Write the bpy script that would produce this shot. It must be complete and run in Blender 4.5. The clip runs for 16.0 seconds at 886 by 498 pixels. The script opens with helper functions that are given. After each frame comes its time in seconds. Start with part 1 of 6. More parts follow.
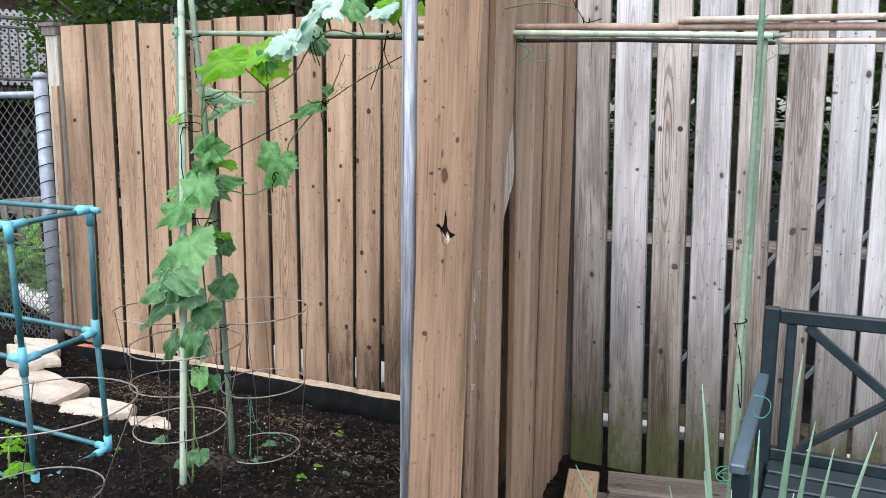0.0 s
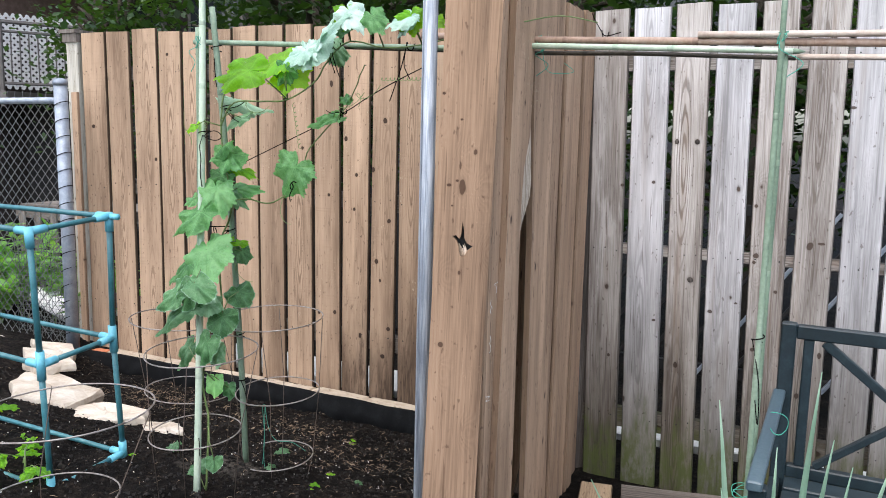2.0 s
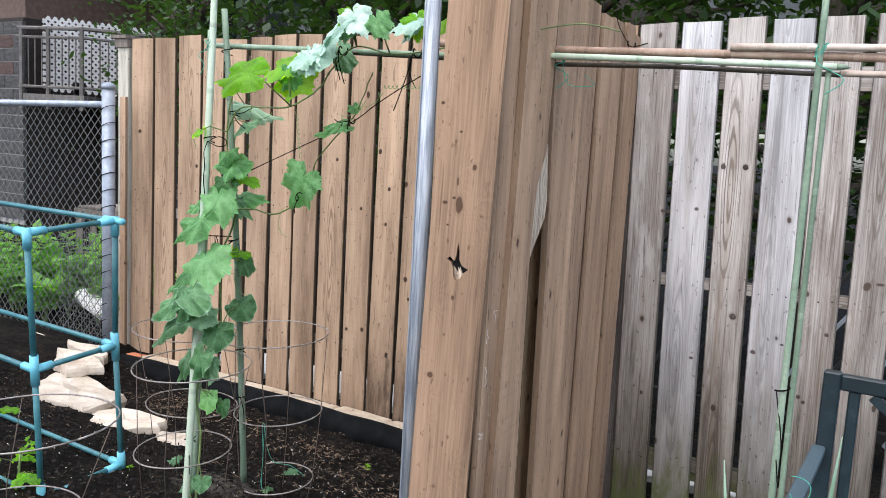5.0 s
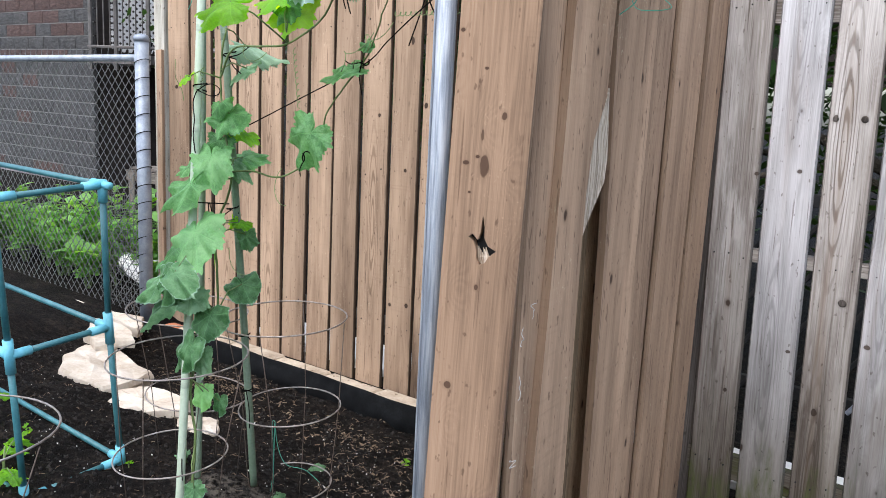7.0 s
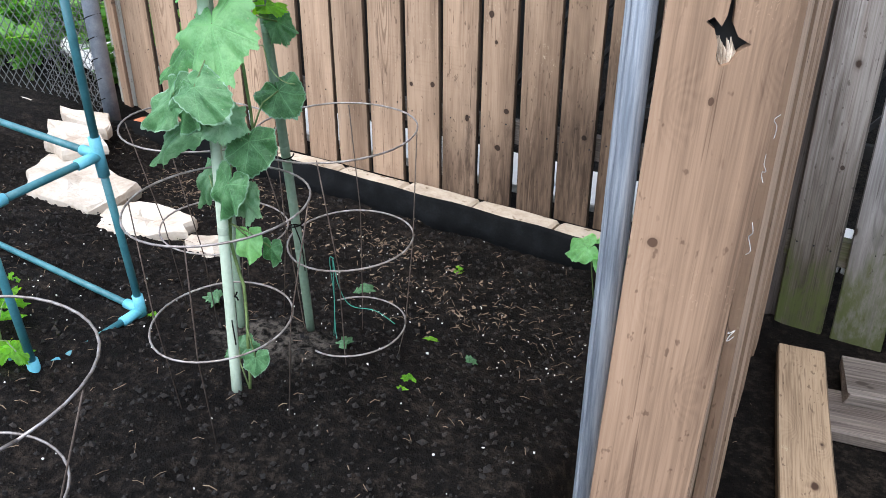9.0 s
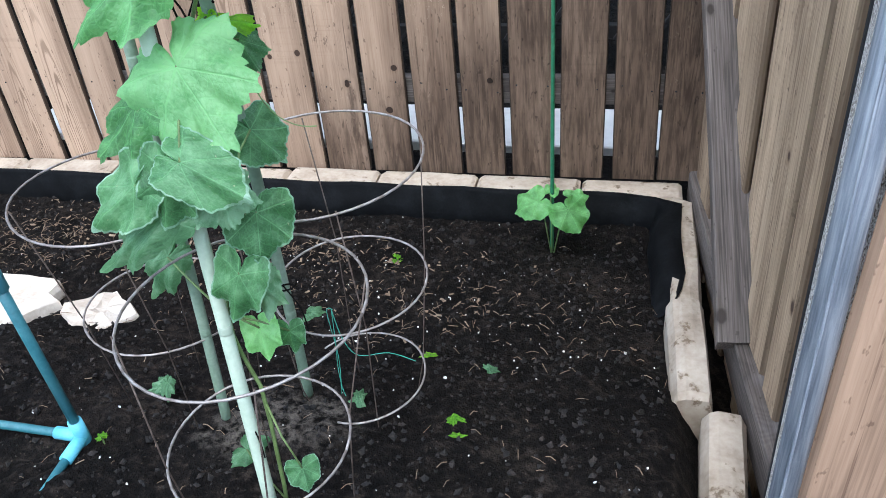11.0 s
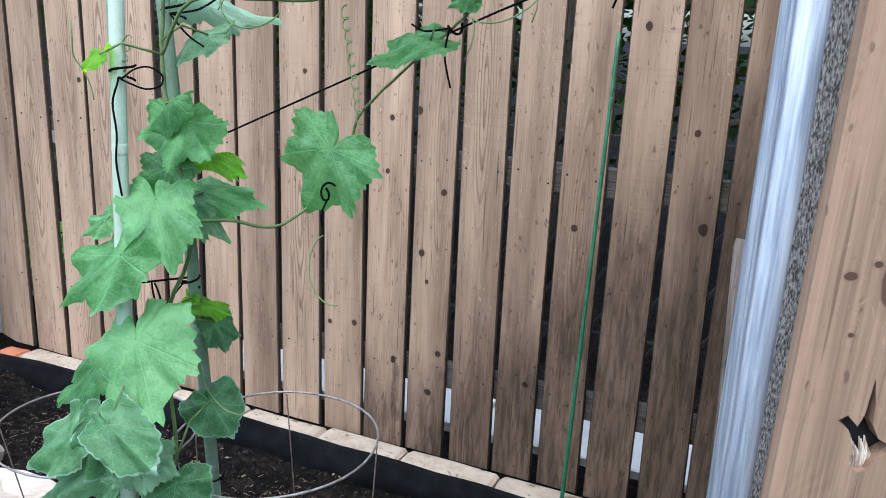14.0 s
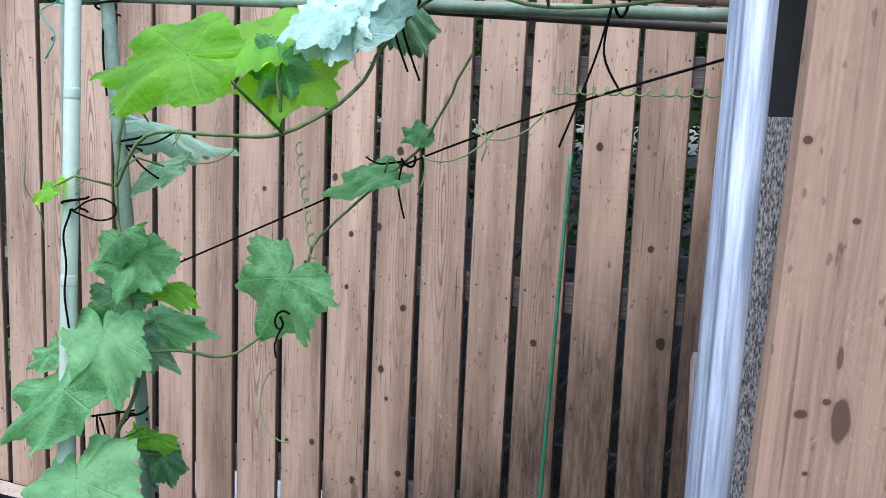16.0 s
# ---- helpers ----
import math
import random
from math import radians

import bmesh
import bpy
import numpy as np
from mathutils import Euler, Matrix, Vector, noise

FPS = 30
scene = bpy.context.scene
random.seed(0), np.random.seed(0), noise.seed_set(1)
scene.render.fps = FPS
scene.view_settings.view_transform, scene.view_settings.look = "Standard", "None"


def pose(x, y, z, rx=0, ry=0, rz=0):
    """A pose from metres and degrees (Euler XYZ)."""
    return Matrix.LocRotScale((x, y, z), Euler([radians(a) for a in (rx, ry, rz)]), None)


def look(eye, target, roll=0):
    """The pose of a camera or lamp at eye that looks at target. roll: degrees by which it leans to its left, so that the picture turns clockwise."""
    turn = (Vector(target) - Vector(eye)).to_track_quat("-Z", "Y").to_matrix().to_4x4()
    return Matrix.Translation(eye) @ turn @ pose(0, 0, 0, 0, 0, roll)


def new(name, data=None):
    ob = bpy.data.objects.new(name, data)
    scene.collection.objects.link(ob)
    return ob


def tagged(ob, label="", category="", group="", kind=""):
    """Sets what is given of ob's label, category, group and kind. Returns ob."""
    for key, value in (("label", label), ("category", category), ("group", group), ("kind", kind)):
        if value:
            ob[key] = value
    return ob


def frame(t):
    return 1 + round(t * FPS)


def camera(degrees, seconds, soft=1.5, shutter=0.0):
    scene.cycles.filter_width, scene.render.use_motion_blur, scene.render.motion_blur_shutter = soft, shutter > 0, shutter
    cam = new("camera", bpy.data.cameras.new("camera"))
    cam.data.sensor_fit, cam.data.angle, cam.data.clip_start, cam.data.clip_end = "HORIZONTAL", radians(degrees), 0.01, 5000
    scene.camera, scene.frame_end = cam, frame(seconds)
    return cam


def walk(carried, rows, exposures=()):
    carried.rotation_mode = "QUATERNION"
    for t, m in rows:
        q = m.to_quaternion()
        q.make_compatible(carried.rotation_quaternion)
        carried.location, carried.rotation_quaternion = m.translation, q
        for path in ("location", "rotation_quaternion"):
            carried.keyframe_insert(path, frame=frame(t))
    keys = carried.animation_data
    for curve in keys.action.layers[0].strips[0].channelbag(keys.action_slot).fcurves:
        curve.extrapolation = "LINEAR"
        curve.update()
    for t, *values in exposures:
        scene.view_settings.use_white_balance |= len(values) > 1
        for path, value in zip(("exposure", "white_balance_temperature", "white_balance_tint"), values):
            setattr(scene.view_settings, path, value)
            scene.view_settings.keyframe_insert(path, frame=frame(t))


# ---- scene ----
cam = camera(57.5, 16.0, soft=0.9)
EXPOSURES = [(0.0, 1.11, 6400, 9), (6.0, 1.11, 6400, 9), (7.5, 1.16, 6250, 9), (8.7, 1.30, 6100, 8), (10.8, 1.41, 5600, 6), (11.6, 1.39, 5600, 6), (12.3, 1.19, 5600, 4), (13.2, 1.15, 5600, 5), (14.5, 1.13, 5550, 7), (15.2, 1.08, 5520, 9), (16.0, 1.08, 5500, 13)]
PATH = [
    (0, (-0.036, 0.064, 1.388), (-0.882, 1.85, 1.082), 0.7),
    (0.5, (-0.037, 0.063, 1.391), (-0.884, 1.848, 1.08), 0.9),
    (1, (-0.045, 0.067, 1.388), (-0.896, 1.851, 1.079), 1.0),
    (1.5, (-0.048, 0.07, 1.391), (-0.911, 1.849, 1.089), 0.9),
    (2, (-0.047, 0.056, 1.397), (-0.921, 1.832, 1.11), 1.3),
    (2.5, (-0.059, 0.07, 1.393), (-0.935, 1.846, 1.114), 1.7),
    (3, (-0.056, 0.079, 1.394), (-0.938, 1.852, 1.117), 0.7),
    (3.2, (-0.054, 0.075, 1.382), (-0.937, 1.849, 1.111), 0.5),
    (5.3, (0.050, 0.338, 1.392), (-1.016, 2.012, 1.153), 3.4),
    (5.5, (0.046, 0.372, 1.383), (-1.039, 2.037, 1.154), 3.4),
    (6, (0.017, 0.546, 1.383), (-1.104, 2.185, 1.141), 4.0),
    (6.5, (-0.017, 0.647, 1.378), (-1.175, 2.257, 1.118), 3.5),
    (7, (-0.102, 0.732, 1.364), (-1.285, 2.305, 1.011), 2.9),
    (7.5, (-0.256, 0.778, 1.366), (-1.403, 2.341, 0.875), 2.8),
    (8, (-0.358, 0.826, 1.349), (-1.464, 2.394, 0.783), 2.2),
    (8.5, (-0.528, 0.921, 1.316), (-1.584, 2.451, 0.581), 0.8),
    (8.7, (-0.59, 0.938, 1.324), (-1.608, 2.452, 0.504), 0.6),
    (10.8, (-1.208, 1.126, 1.332), (-1.706, 2.684, 0.181), -5.2),
    (11, (-1.253, 1.109, 1.359), (-1.689, 2.709, 0.243), -5.4),
    (11.5, (-1.275, 1.085, 1.386), (-1.764, 2.765, 0.418), -5.3),
    (12, (-1.162, 1.14, 1.369), (-1.879, 2.806, 0.527), -3.3),
    (12.5, (-1.051, 1.18, 1.378), (-1.82, 2.853, 0.597), 0.9),
    (13, (-1.02, 1.185, 1.412), (-1.788, 2.902, 0.732), 1.7),
    (13.5, (-1.009, 1.169, 1.433), (-1.795, 2.912, 0.845), 2.1),
    (14, (-0.997, 1.171, 1.449), (-1.775, 2.937, 0.925), 2.6),
    (14.5, (-0.993, 1.184, 1.463), (-1.745, 2.983, 1.016), 2.2),
    (15, (-0.987, 1.189, 1.474), (-1.718, 3.013, 1.105), 2.0),
    (15.5, (-0.99, 1.182, 1.478), (-1.71, 3.022, 1.171), 2.4),
    (16, (-0.992, 1.181, 1.48), (-1.715, 3.027, 1.214), 2.5),
]
walk(cam, [(t, look(eye, target, roll)) for t, eye, target, roll in PATH], EXPOSURES)

# ---- light: a bright overcast afternoon ----
world = bpy.data.worlds.new("sky")
scene.world = world
world.use_nodes = True
wn = world.node_tree.nodes
sky = wn.new("ShaderNodeTexSky")
sky.sky_type, sky.sun_disc = "NISHITA", False
sky.sun_elevation, sky.sun_rotation = radians(60), radians(180)
sky.air_density, sky.dust_density = 1.0, 3.0
wn["Background"].inputs["Strength"].default_value = 0.15
world.node_tree.links.new(sky.outputs["Color"], wn["Background"].inputs["Color"])
sun = new("sun", bpy.data.lights.new("sun", "SUN"))
sun.data.energy, sun.data.angle, sun.data.color = 1.5, radians(125), (1.0, 0.97, 0.92)
sun.matrix_world = look((-1.5, -2.4, 6.0), (-1.4, 1.0, 0.0))


# ---- materials ----
def mat(name, rough=0.7, metal=0.0):
    m = bpy.data.materials.new(name)
    m.use_nodes = True
    nt = m.node_tree
    b = nt.nodes["Principled BSDF"]
    b.inputs["Roughness"].default_value, b.inputs["Metallic"].default_value = rough, metal
    return m, nt, b


class Net:
    """Small shorthand for node trees."""

    def __init__(self, nt):
        self.nt = nt


    def put(self, sock, v):
        if isinstance(v, bpy.types.NodeSocket):
            self.nt.links.new(v, sock)
        else:
            sock.default_value = v

    def math(self, op, a, b=0.0, c=0.0, clamp=False):
        n = self.nt.nodes.new("ShaderNodeMath")
        n.operation, n.use_clamp = op, clamp
        for k, v in enumerate((a, b, c)):
            self.put(n.inputs[k], v)
        return n.outputs[0]

    def vec(self, op, a, b=(0, 0, 0)):
        n = self.nt.nodes.new("ShaderNodeVectorMath")
        n.operation = op
        self.put(n.inputs[0], a)
        self.put(n.inputs[1], b)
        return n.outputs[0]

    def coords(self):
        """Object coordinates, shifted by chance from object to object."""
        tc = self.nt.nodes.new("ShaderNodeTexCoord")
        oi = self.nt.nodes.new("ShaderNodeObjectInfo")
        sh = self.nt.nodes.new("ShaderNodeCombineXYZ")
        for k, f in enumerate((37.0, 53.0, 71.0)):
            self.put(sh.inputs[k], self.math("MULTIPLY", oi.outputs["Random"], f))
        return tc.outputs["Object"], self.vec("ADD", tc.outputs["Object"], sh.outputs[0]), oi.outputs["Random"]

    def noise(self, v, scale, detail=3.0, rough=0.55, dist=0.0):
        n = self.nt.nodes.new("ShaderNodeTexNoise")
        self.put(n.inputs["Vector"], v)
        n.inputs["Scale"].default_value, n.inputs["Detail"].default_value = scale, detail
        n.inputs["Roughness"].default_value, n.inputs["Distortion"].default_value = rough, dist
        return n.outputs["Fac"]

    def ramp(self, f, stops):
        n = self.nt.nodes.new("ShaderNodeValToRGB")
        e = n.color_ramp.elements
        while len(e) < len(stops):
            e.new(0.5)
        for el, (p, c) in zip(e, stops):
            el.position, el.color = p, (*c, 1.0)
        self.put(n.inputs["Fac"], f)
        return n.outputs["Color"]

    def fade(self, f, a, b):
        n = self.nt.nodes.new("ShaderNodeMapRange")
        n.interpolation_type = "SMOOTHSTEP"
        self.put(n.inputs["Value"], f)
        n.inputs["From Min"].default_value, n.inputs["From Max"].default_value = a, b
        return n.outputs["Result"]

    def mix(self, f, a, b, mode="MIX"):
        n = self.nt.nodes.new("ShaderNodeMix")
        n.data_type, n.blend_type = "RGBA", mode
        self.put(n.inputs["Factor"], f)
        self.put(n.inputs[6], a if not isinstance(a, tuple) else (*a, 1.0))
        self.put(n.inputs[7], b if not isinstance(b, tuple) else (*b, 1.0))
        return n.outputs[2]

    def bump(self, h, strength, distance):
        n = self.nt.nodes.new("ShaderNodeBump")
        n.inputs["Strength"].default_value, n.inputs["Distance"].default_value = strength, distance
        self.put(n.inputs["Height"], h)
        return n.outputs["Normal"]


def wood(name, dark, mid, light, knot, rough=0.8, saw=0.5, grain=0.6, moss=0.0, corner_dark=0.0, knots=1.0, relief=0.0015, marks=(), placed="world", figure=0.5, flecks=0.0, streaks=0.12, edge=0.0, brown=0.0):
    """Boards whose length is the object's z, with grain, knots, saw marks and stains."""
    m, nt, b = mat(name, rough)
    w = Net(nt)
    oc, c, rnd = w.coords()
    sep = nt.nodes.new("ShaderNodeSeparateXYZ")
    w.put(sep.inputs[0], c)
    # knots pull the grain round them
    flat = nt.nodes.new("ShaderNodeCombineXYZ")
    w.put(flat.inputs[0], w.math("MULTIPLY", sep.outputs[0], 9.0))
    w.put(flat.inputs[1], w.math("MULTIPLY", sep.outputs[2], 5.5))
    vo = nt.nodes.new("ShaderNodeTexVoronoi")
    vo.voronoi_dimensions = "2D"
    vo.inputs["Scale"].default_value = 1.0
    w.put(vo.inputs["Vector"], flat.outputs[0])
    kc = nt.nodes.new("ShaderNodeSeparateXYZ")
    w.put(kc.inputs[0], vo.outputs["Color"])
    size = w.math("MULTIPLY", w.fade(kc.outputs[0], 0.62, 1.0), 0.12 * knots)
    kd = w.math("ADD", w.math("SUBTRACT", vo.outputs["Distance"], size), w.math("MULTIPLY", w.math("SUBTRACT", w.noise(c, 60.0, 2.0), 0.5), 0.05))
    pull = w.math("POWER", w.fade(w.math("MULTIPLY", kd, -1.0), -0.45, 0.0), 2.0)
    # long cathedral figure
    warp = w.noise(w.vec("MULTIPLY", c, (5.0, 5.0, 0.45)), 1.0, 2.0)
    x = w.math("ADD", w.math("ADD", sep.outputs[0], w.math("MULTIPLY", warp, 0.16)), w.math("MULTIPLY", pull, 0.045))
    ring = w.math("SINE", w.math("MULTIPLY", x, 520.0))
    # tall nested arches along the middle of some boards
    os_ = nt.nodes.new("ShaderNodeSeparateXYZ")
    w.put(os_.inputs[0], oc)
    turn = w.math("FRACT", w.math("MULTIPLY", rnd, 7.3))
    ax = w.math("ADD", os_.outputs[0], w.math("ADD", w.math("MULTIPLY", w.math("SUBTRACT", turn, 0.7), 0.07), w.math("MULTIPLY", w.math("SUBTRACT", warp, 0.5), 0.05)))
    az = w.math("MULTIPLY", w.math("SUBTRACT", w.math("FRACT", w.math("ADD", w.math("DIVIDE", os_.outputs[2], 1.15), w.math("MULTIPLY", rnd, 5.1))), 0.5), 1.15)
    ad = w.math("SQRT", w.math("ADD", w.math("POWER", w.math("DIVIDE", ax, 0.013), 2.0), w.math("POWER", w.math("DIVIDE", az, 0.17), 2.0)))
    wav = w.math("MULTIPLY", w.noise(w.vec("MULTIPLY", c, (38.0, 38.0, 9.0)), 1.0, 2.0), 5.0)
    arch = w.fade(w.math("SINE", w.math("ADD", w.math("MULTIPLY", ad, 9.5), wav)), 0.05, 0.95)
    arch = w.math("MULTIPLY", arch, w.math("MULTIPLY", w.fade(ad, 3.6, 1.2), w.fade(turn, 0.25, 0.55)))
    fine = w.noise(w.vec("MULTIPLY", c, (260.0, 260.0, 5.0)), 1.0, 3.0)
    band = w.noise(w.vec("MULTIPLY", c, (9.0, 9.0, 1.1)), 1.0, 4.0, 0.6)
    figured = w.fade(w.noise(w.vec("MULTIPLY", c, (1.5, 1.5, 0.5)), 1.0, 1.0), 0.45, 0.62)
    g = w.math("ADD", w.math("MULTIPLY", w.math("MULTIPLY", ring, figured), 0.025 * grain), w.math("MULTIPLY", w.math("SUBTRACT", fine, 0.5), 0.62 * grain))
    streak = w.noise(w.vec("MULTIPLY", c, (44.0, 44.0, 1.3)), 1.0, 3.0)
    g = w.math("ADD", g, w.math("ADD", w.math("MULTIPLY", band, 0.70), w.math("MULTIPLY", w.math("SUBTRACT", streak, 0.5), streaks)))
    g = w.math("ADD", g, 0.16)
    col = w.ramp(g, [(0.36, dark), (0.56, mid), (0.78, light)])
    tone = w.math("ADD", w.math("MULTIPLY", rnd, 0.30), 0.85)
    hsv = nt.nodes.new("ShaderNodeHueSaturation")
    w.put(hsv.inputs["Color"], col)
    w.put(hsv.inputs["Value"], tone)
    col = hsv.outputs["Color"]
    col = w.mix(w.math("MULTIPLY", arch, figure), col, dark)
    if brown:
        # the silvering has not reached the brown heart of some boards
        core = w.noise(w.vec("MULTIPLY", c, (17.0, 17.0, 0.9)), 1.0, 3.0, 0.6)
        col = w.mix(w.math("MULTIPLY", w.fade(core, 0.54, 0.70), brown), col, (0.27, 0.20, 0.15))
        pale = w.noise(w.vec("MULTIPLY", c, (24.0, 24.0, 4.0)), 1.0, 4.0, 0.6)
        col = w.mix(w.math("MULTIPLY", w.fade(pale, 0.56, 0.72), 0.45), col, light)
    # sawn marks across the board
    sw = w.noise(w.vec("MULTIPLY", c, (4.0, 4.0, 120.0)), 1.0, 3.0)
    patchy = w.fade(w.noise(w.vec("MULTIPLY", c, (6.0, 6.0, 3.0)), 1.0, 2.0), 0.42, 0.66)
    col = w.mix(w.math("MULTIPLY", w.math("MULTIPLY", w.fade(sw, 0.50, 0.75), patchy), 0.20 * saw), col, dark)
    # drips and dirt
    st = w.noise(w.vec("MULTIPLY", c, (22.0, 22.0, 2.0)), 1.0, 4.0, 0.65)
    col = w.mix(w.math("MULTIPLY", w.fade(st, 0.60, 0.78), 0.55), col, dark)
    crack = w.noise(w.vec("MULTIPLY", c, (130.0, 130.0, 3.2)), 1.0, 2.0)
    col = w.mix(w.math("MULTIPLY", w.fade(crack, 0.655, 0.72), 0.55), col, knot)
    speck = w.noise(w.vec("MULTIPLY", c, (75.0, 75.0, 38.0)), 1.0, 2.0)
    col = w.mix(w.math("MULTIPLY", w.fade(speck, 0.66, 0.73), 0.55), col, knot)
    if flecks:
        dent = w.noise(w.vec("MULTIPLY", c, (95.0, 95.0, 16.0)), 1.0, 2.0, 0.5, 0.6)
        col = w.mix(w.math("MULTIPLY", w.fade(dent, 0.665, 0.72), min(0.85, 1.5 * flecks)), col, knot)
        fl = w.noise(w.vec("MULTIPLY", c, (150.0, 150.0, 85.0)), 1.0, 2.0, 0.5, 1.5)
        patch = w.fade(w.noise(w.vec("MULTIPLY", c, (8.0, 8.0, 5.0)), 1.0, 2.0), 0.5, 0.66)
        col = w.mix(w.math("MULTIPLY", w.math("MULTIPLY", w.fade(fl, 0.64, 0.70), patch), flecks), col, tuple(min(0.8, k * 1.7) for k in light))
    col = w.mix(w.math("MULTIPLY", w.fade(kd, 0.10, 0.0), w.math("MULTIPLY", w.fade(size, 0.01, 0.03), 0.45)), col, dark)
    col = w.mix(w.math("MULTIPLY", w.fade(kd, 0.03, -0.02), w.fade(size, 0.01, 0.03)), col, knot)
    if marks:
        # knots and stains at known places: x, z and half sizes
        src = oc
        if placed == "world":
            src = nt.nodes.new("ShaderNodeNewGeometry").outputs["Position"]
        ms = nt.nodes.new("ShaderNodeSeparateXYZ")
        w.put(ms.inputs[0], src)
        wob = w.math("MULTIPLY", w.math("SUBTRACT", w.noise(c, 45.0, 2.0), 0.5), 0.9)
        for mx, mz, rx, rz, deep in marks:
            d = w.math("ADD", w.math("POWER", w.math("DIVIDE", w.math("SUBTRACT", ms.outputs[0], mx), rx), 2.0), w.math("POWER", w.math("DIVIDE", w.math("SUBTRACT", ms.outputs[2], mz), rz), 2.0))
            d = w.math("ADD", w.math("SQRT", d), wob)
            col = w.mix(w.math("MULTIPLY", w.fade(d, 1.9, 1.0), 0.30 * deep), col, dark)
            col = w.mix(w.math("MULTIPLY", w.fade(d, 1.10, 0.85), min(1.0, 1.15 * deep)), col, knot)
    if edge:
        # narrow sides of the boards darkened: shade of the gaps put into the colour
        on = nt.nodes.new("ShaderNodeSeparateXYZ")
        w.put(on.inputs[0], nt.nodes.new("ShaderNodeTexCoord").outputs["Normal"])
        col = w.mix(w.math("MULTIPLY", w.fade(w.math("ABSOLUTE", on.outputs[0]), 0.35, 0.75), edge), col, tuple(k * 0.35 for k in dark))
    if moss:
        geo = nt.nodes.new("ShaderNodeNewGeometry")
        gz = nt.nodes.new("ShaderNodeSeparateXYZ")
        w.put(gz.inputs[0], geo.outputs["Position"])
        mo = w.noise(w.vec("MULTIPLY", c, (20.0, 20.0, 4.0)), 1.0, 4.0, 0.65)
        f = w.math("MULTIPLY", w.fade(w.math("ADD", gz.outputs[2], w.math("MULTIPLY", mo, 0.75)), 0.66, 0.40), moss)
        clump = w.noise(w.vec("MULTIPLY", c, (34.0, 34.0, 14.0)), 1.0, 5.0, 0.7)
        # boards get darker towards the foot, unevenly
        foot_tone = w.math("MULTIPLY", w.fade(w.math("ADD", gz.outputs[2], w.math("MULTIPLY", mo, 0.5)), 1.30, 0.28), 0.90)
        col = w.mix(foot_tone, col, (0.24, 0.22, 0.18), "MULTIPLY")
        col = w.mix(w.math("MULTIPLY", f, w.math("MULTIPLY", w.fade(clump, 0.28, 0.62), 0.9)), col, (0.078, 0.098, 0.028))
    if corner_dark:
        # boards get darker downwards and towards the corner, board by board and in blotches
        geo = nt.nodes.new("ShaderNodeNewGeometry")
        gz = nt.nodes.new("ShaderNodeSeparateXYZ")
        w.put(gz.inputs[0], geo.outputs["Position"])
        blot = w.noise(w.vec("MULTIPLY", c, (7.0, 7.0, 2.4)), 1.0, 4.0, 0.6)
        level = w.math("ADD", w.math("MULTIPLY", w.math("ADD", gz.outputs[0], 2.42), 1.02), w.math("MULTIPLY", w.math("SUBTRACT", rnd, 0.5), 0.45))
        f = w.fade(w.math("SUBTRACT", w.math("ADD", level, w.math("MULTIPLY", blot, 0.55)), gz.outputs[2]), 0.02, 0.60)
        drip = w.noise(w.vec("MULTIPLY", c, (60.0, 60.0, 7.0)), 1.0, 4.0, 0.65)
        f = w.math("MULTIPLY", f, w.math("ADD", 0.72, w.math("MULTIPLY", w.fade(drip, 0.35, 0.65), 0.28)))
        col = w.mix(w.math("MULTIPLY", f, corner_dark), col, (0.145, 0.134, 0.128), "MULTIPLY")
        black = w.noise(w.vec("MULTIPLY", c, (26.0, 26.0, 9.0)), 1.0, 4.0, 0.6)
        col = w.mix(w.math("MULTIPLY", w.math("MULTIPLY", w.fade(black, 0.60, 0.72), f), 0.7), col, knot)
    w.put(b.inputs["Base Color"], col)
    h = w.math("ADD", w.math("MULTIPLY", g, 0.8), w.math("MULTIPLY", w.fade(kd, 0.05, -0.02), -0.4))
    h = w.math("ADD", h, w.math("MULTIPLY", sw, 0.2 * saw))
    w.put(b.inputs["Normal"], w.bump(h, 0.7, relief))
    b.inputs["Specular IOR Level"].default_value = 0.25
    return m


def mottled(name, a, b_, c_, scale, rough=0.8, bump=0.3, dist=0.002, metal=0.0, stretch=(1, 1, 1), detail=6.0, spots=None, spot_at=0.66, tight=1.0):
    m, nt, b = mat(name, rough, metal)
    w = Net(nt)
    oc, c, rnd = w.coords()
    n1 = w.noise(w.vec("MULTIPLY", c, stretch), scale, detail, 0.6)
    n2 = w.noise(c, scale * 9.0, 3.0)
    col = w.ramp(w.math("ADD", w.math("MULTIPLY", n1, 0.75), w.math("MULTIPLY", n2, 0.25)), [(0.5 - 0.17 * tight, a), (0.5, b_), (0.5 + 0.18 * tight, c_)])
    hsv = nt.nodes.new("ShaderNodeHueSaturation")
    w.put(hsv.inputs["Color"], col)
    w.put(hsv.inputs["Value"], w.math("ADD", w.math("MULTIPLY", rnd, 0.24), 0.88))
    col = hsv.outputs["Color"]
    if spots:
        col = w.mix(w.fade(w.noise(c, scale * 2.2, 5.0, 0.6), spot_at, spot_at + 0.08), col, spots)
    w.put(b.inputs["Base Color"], col)
    w.put(b.inputs["Normal"], w.bump(w.math("ADD", n1, w.math("MULTIPLY", n2, 0.5)), bump, dist))
    return m


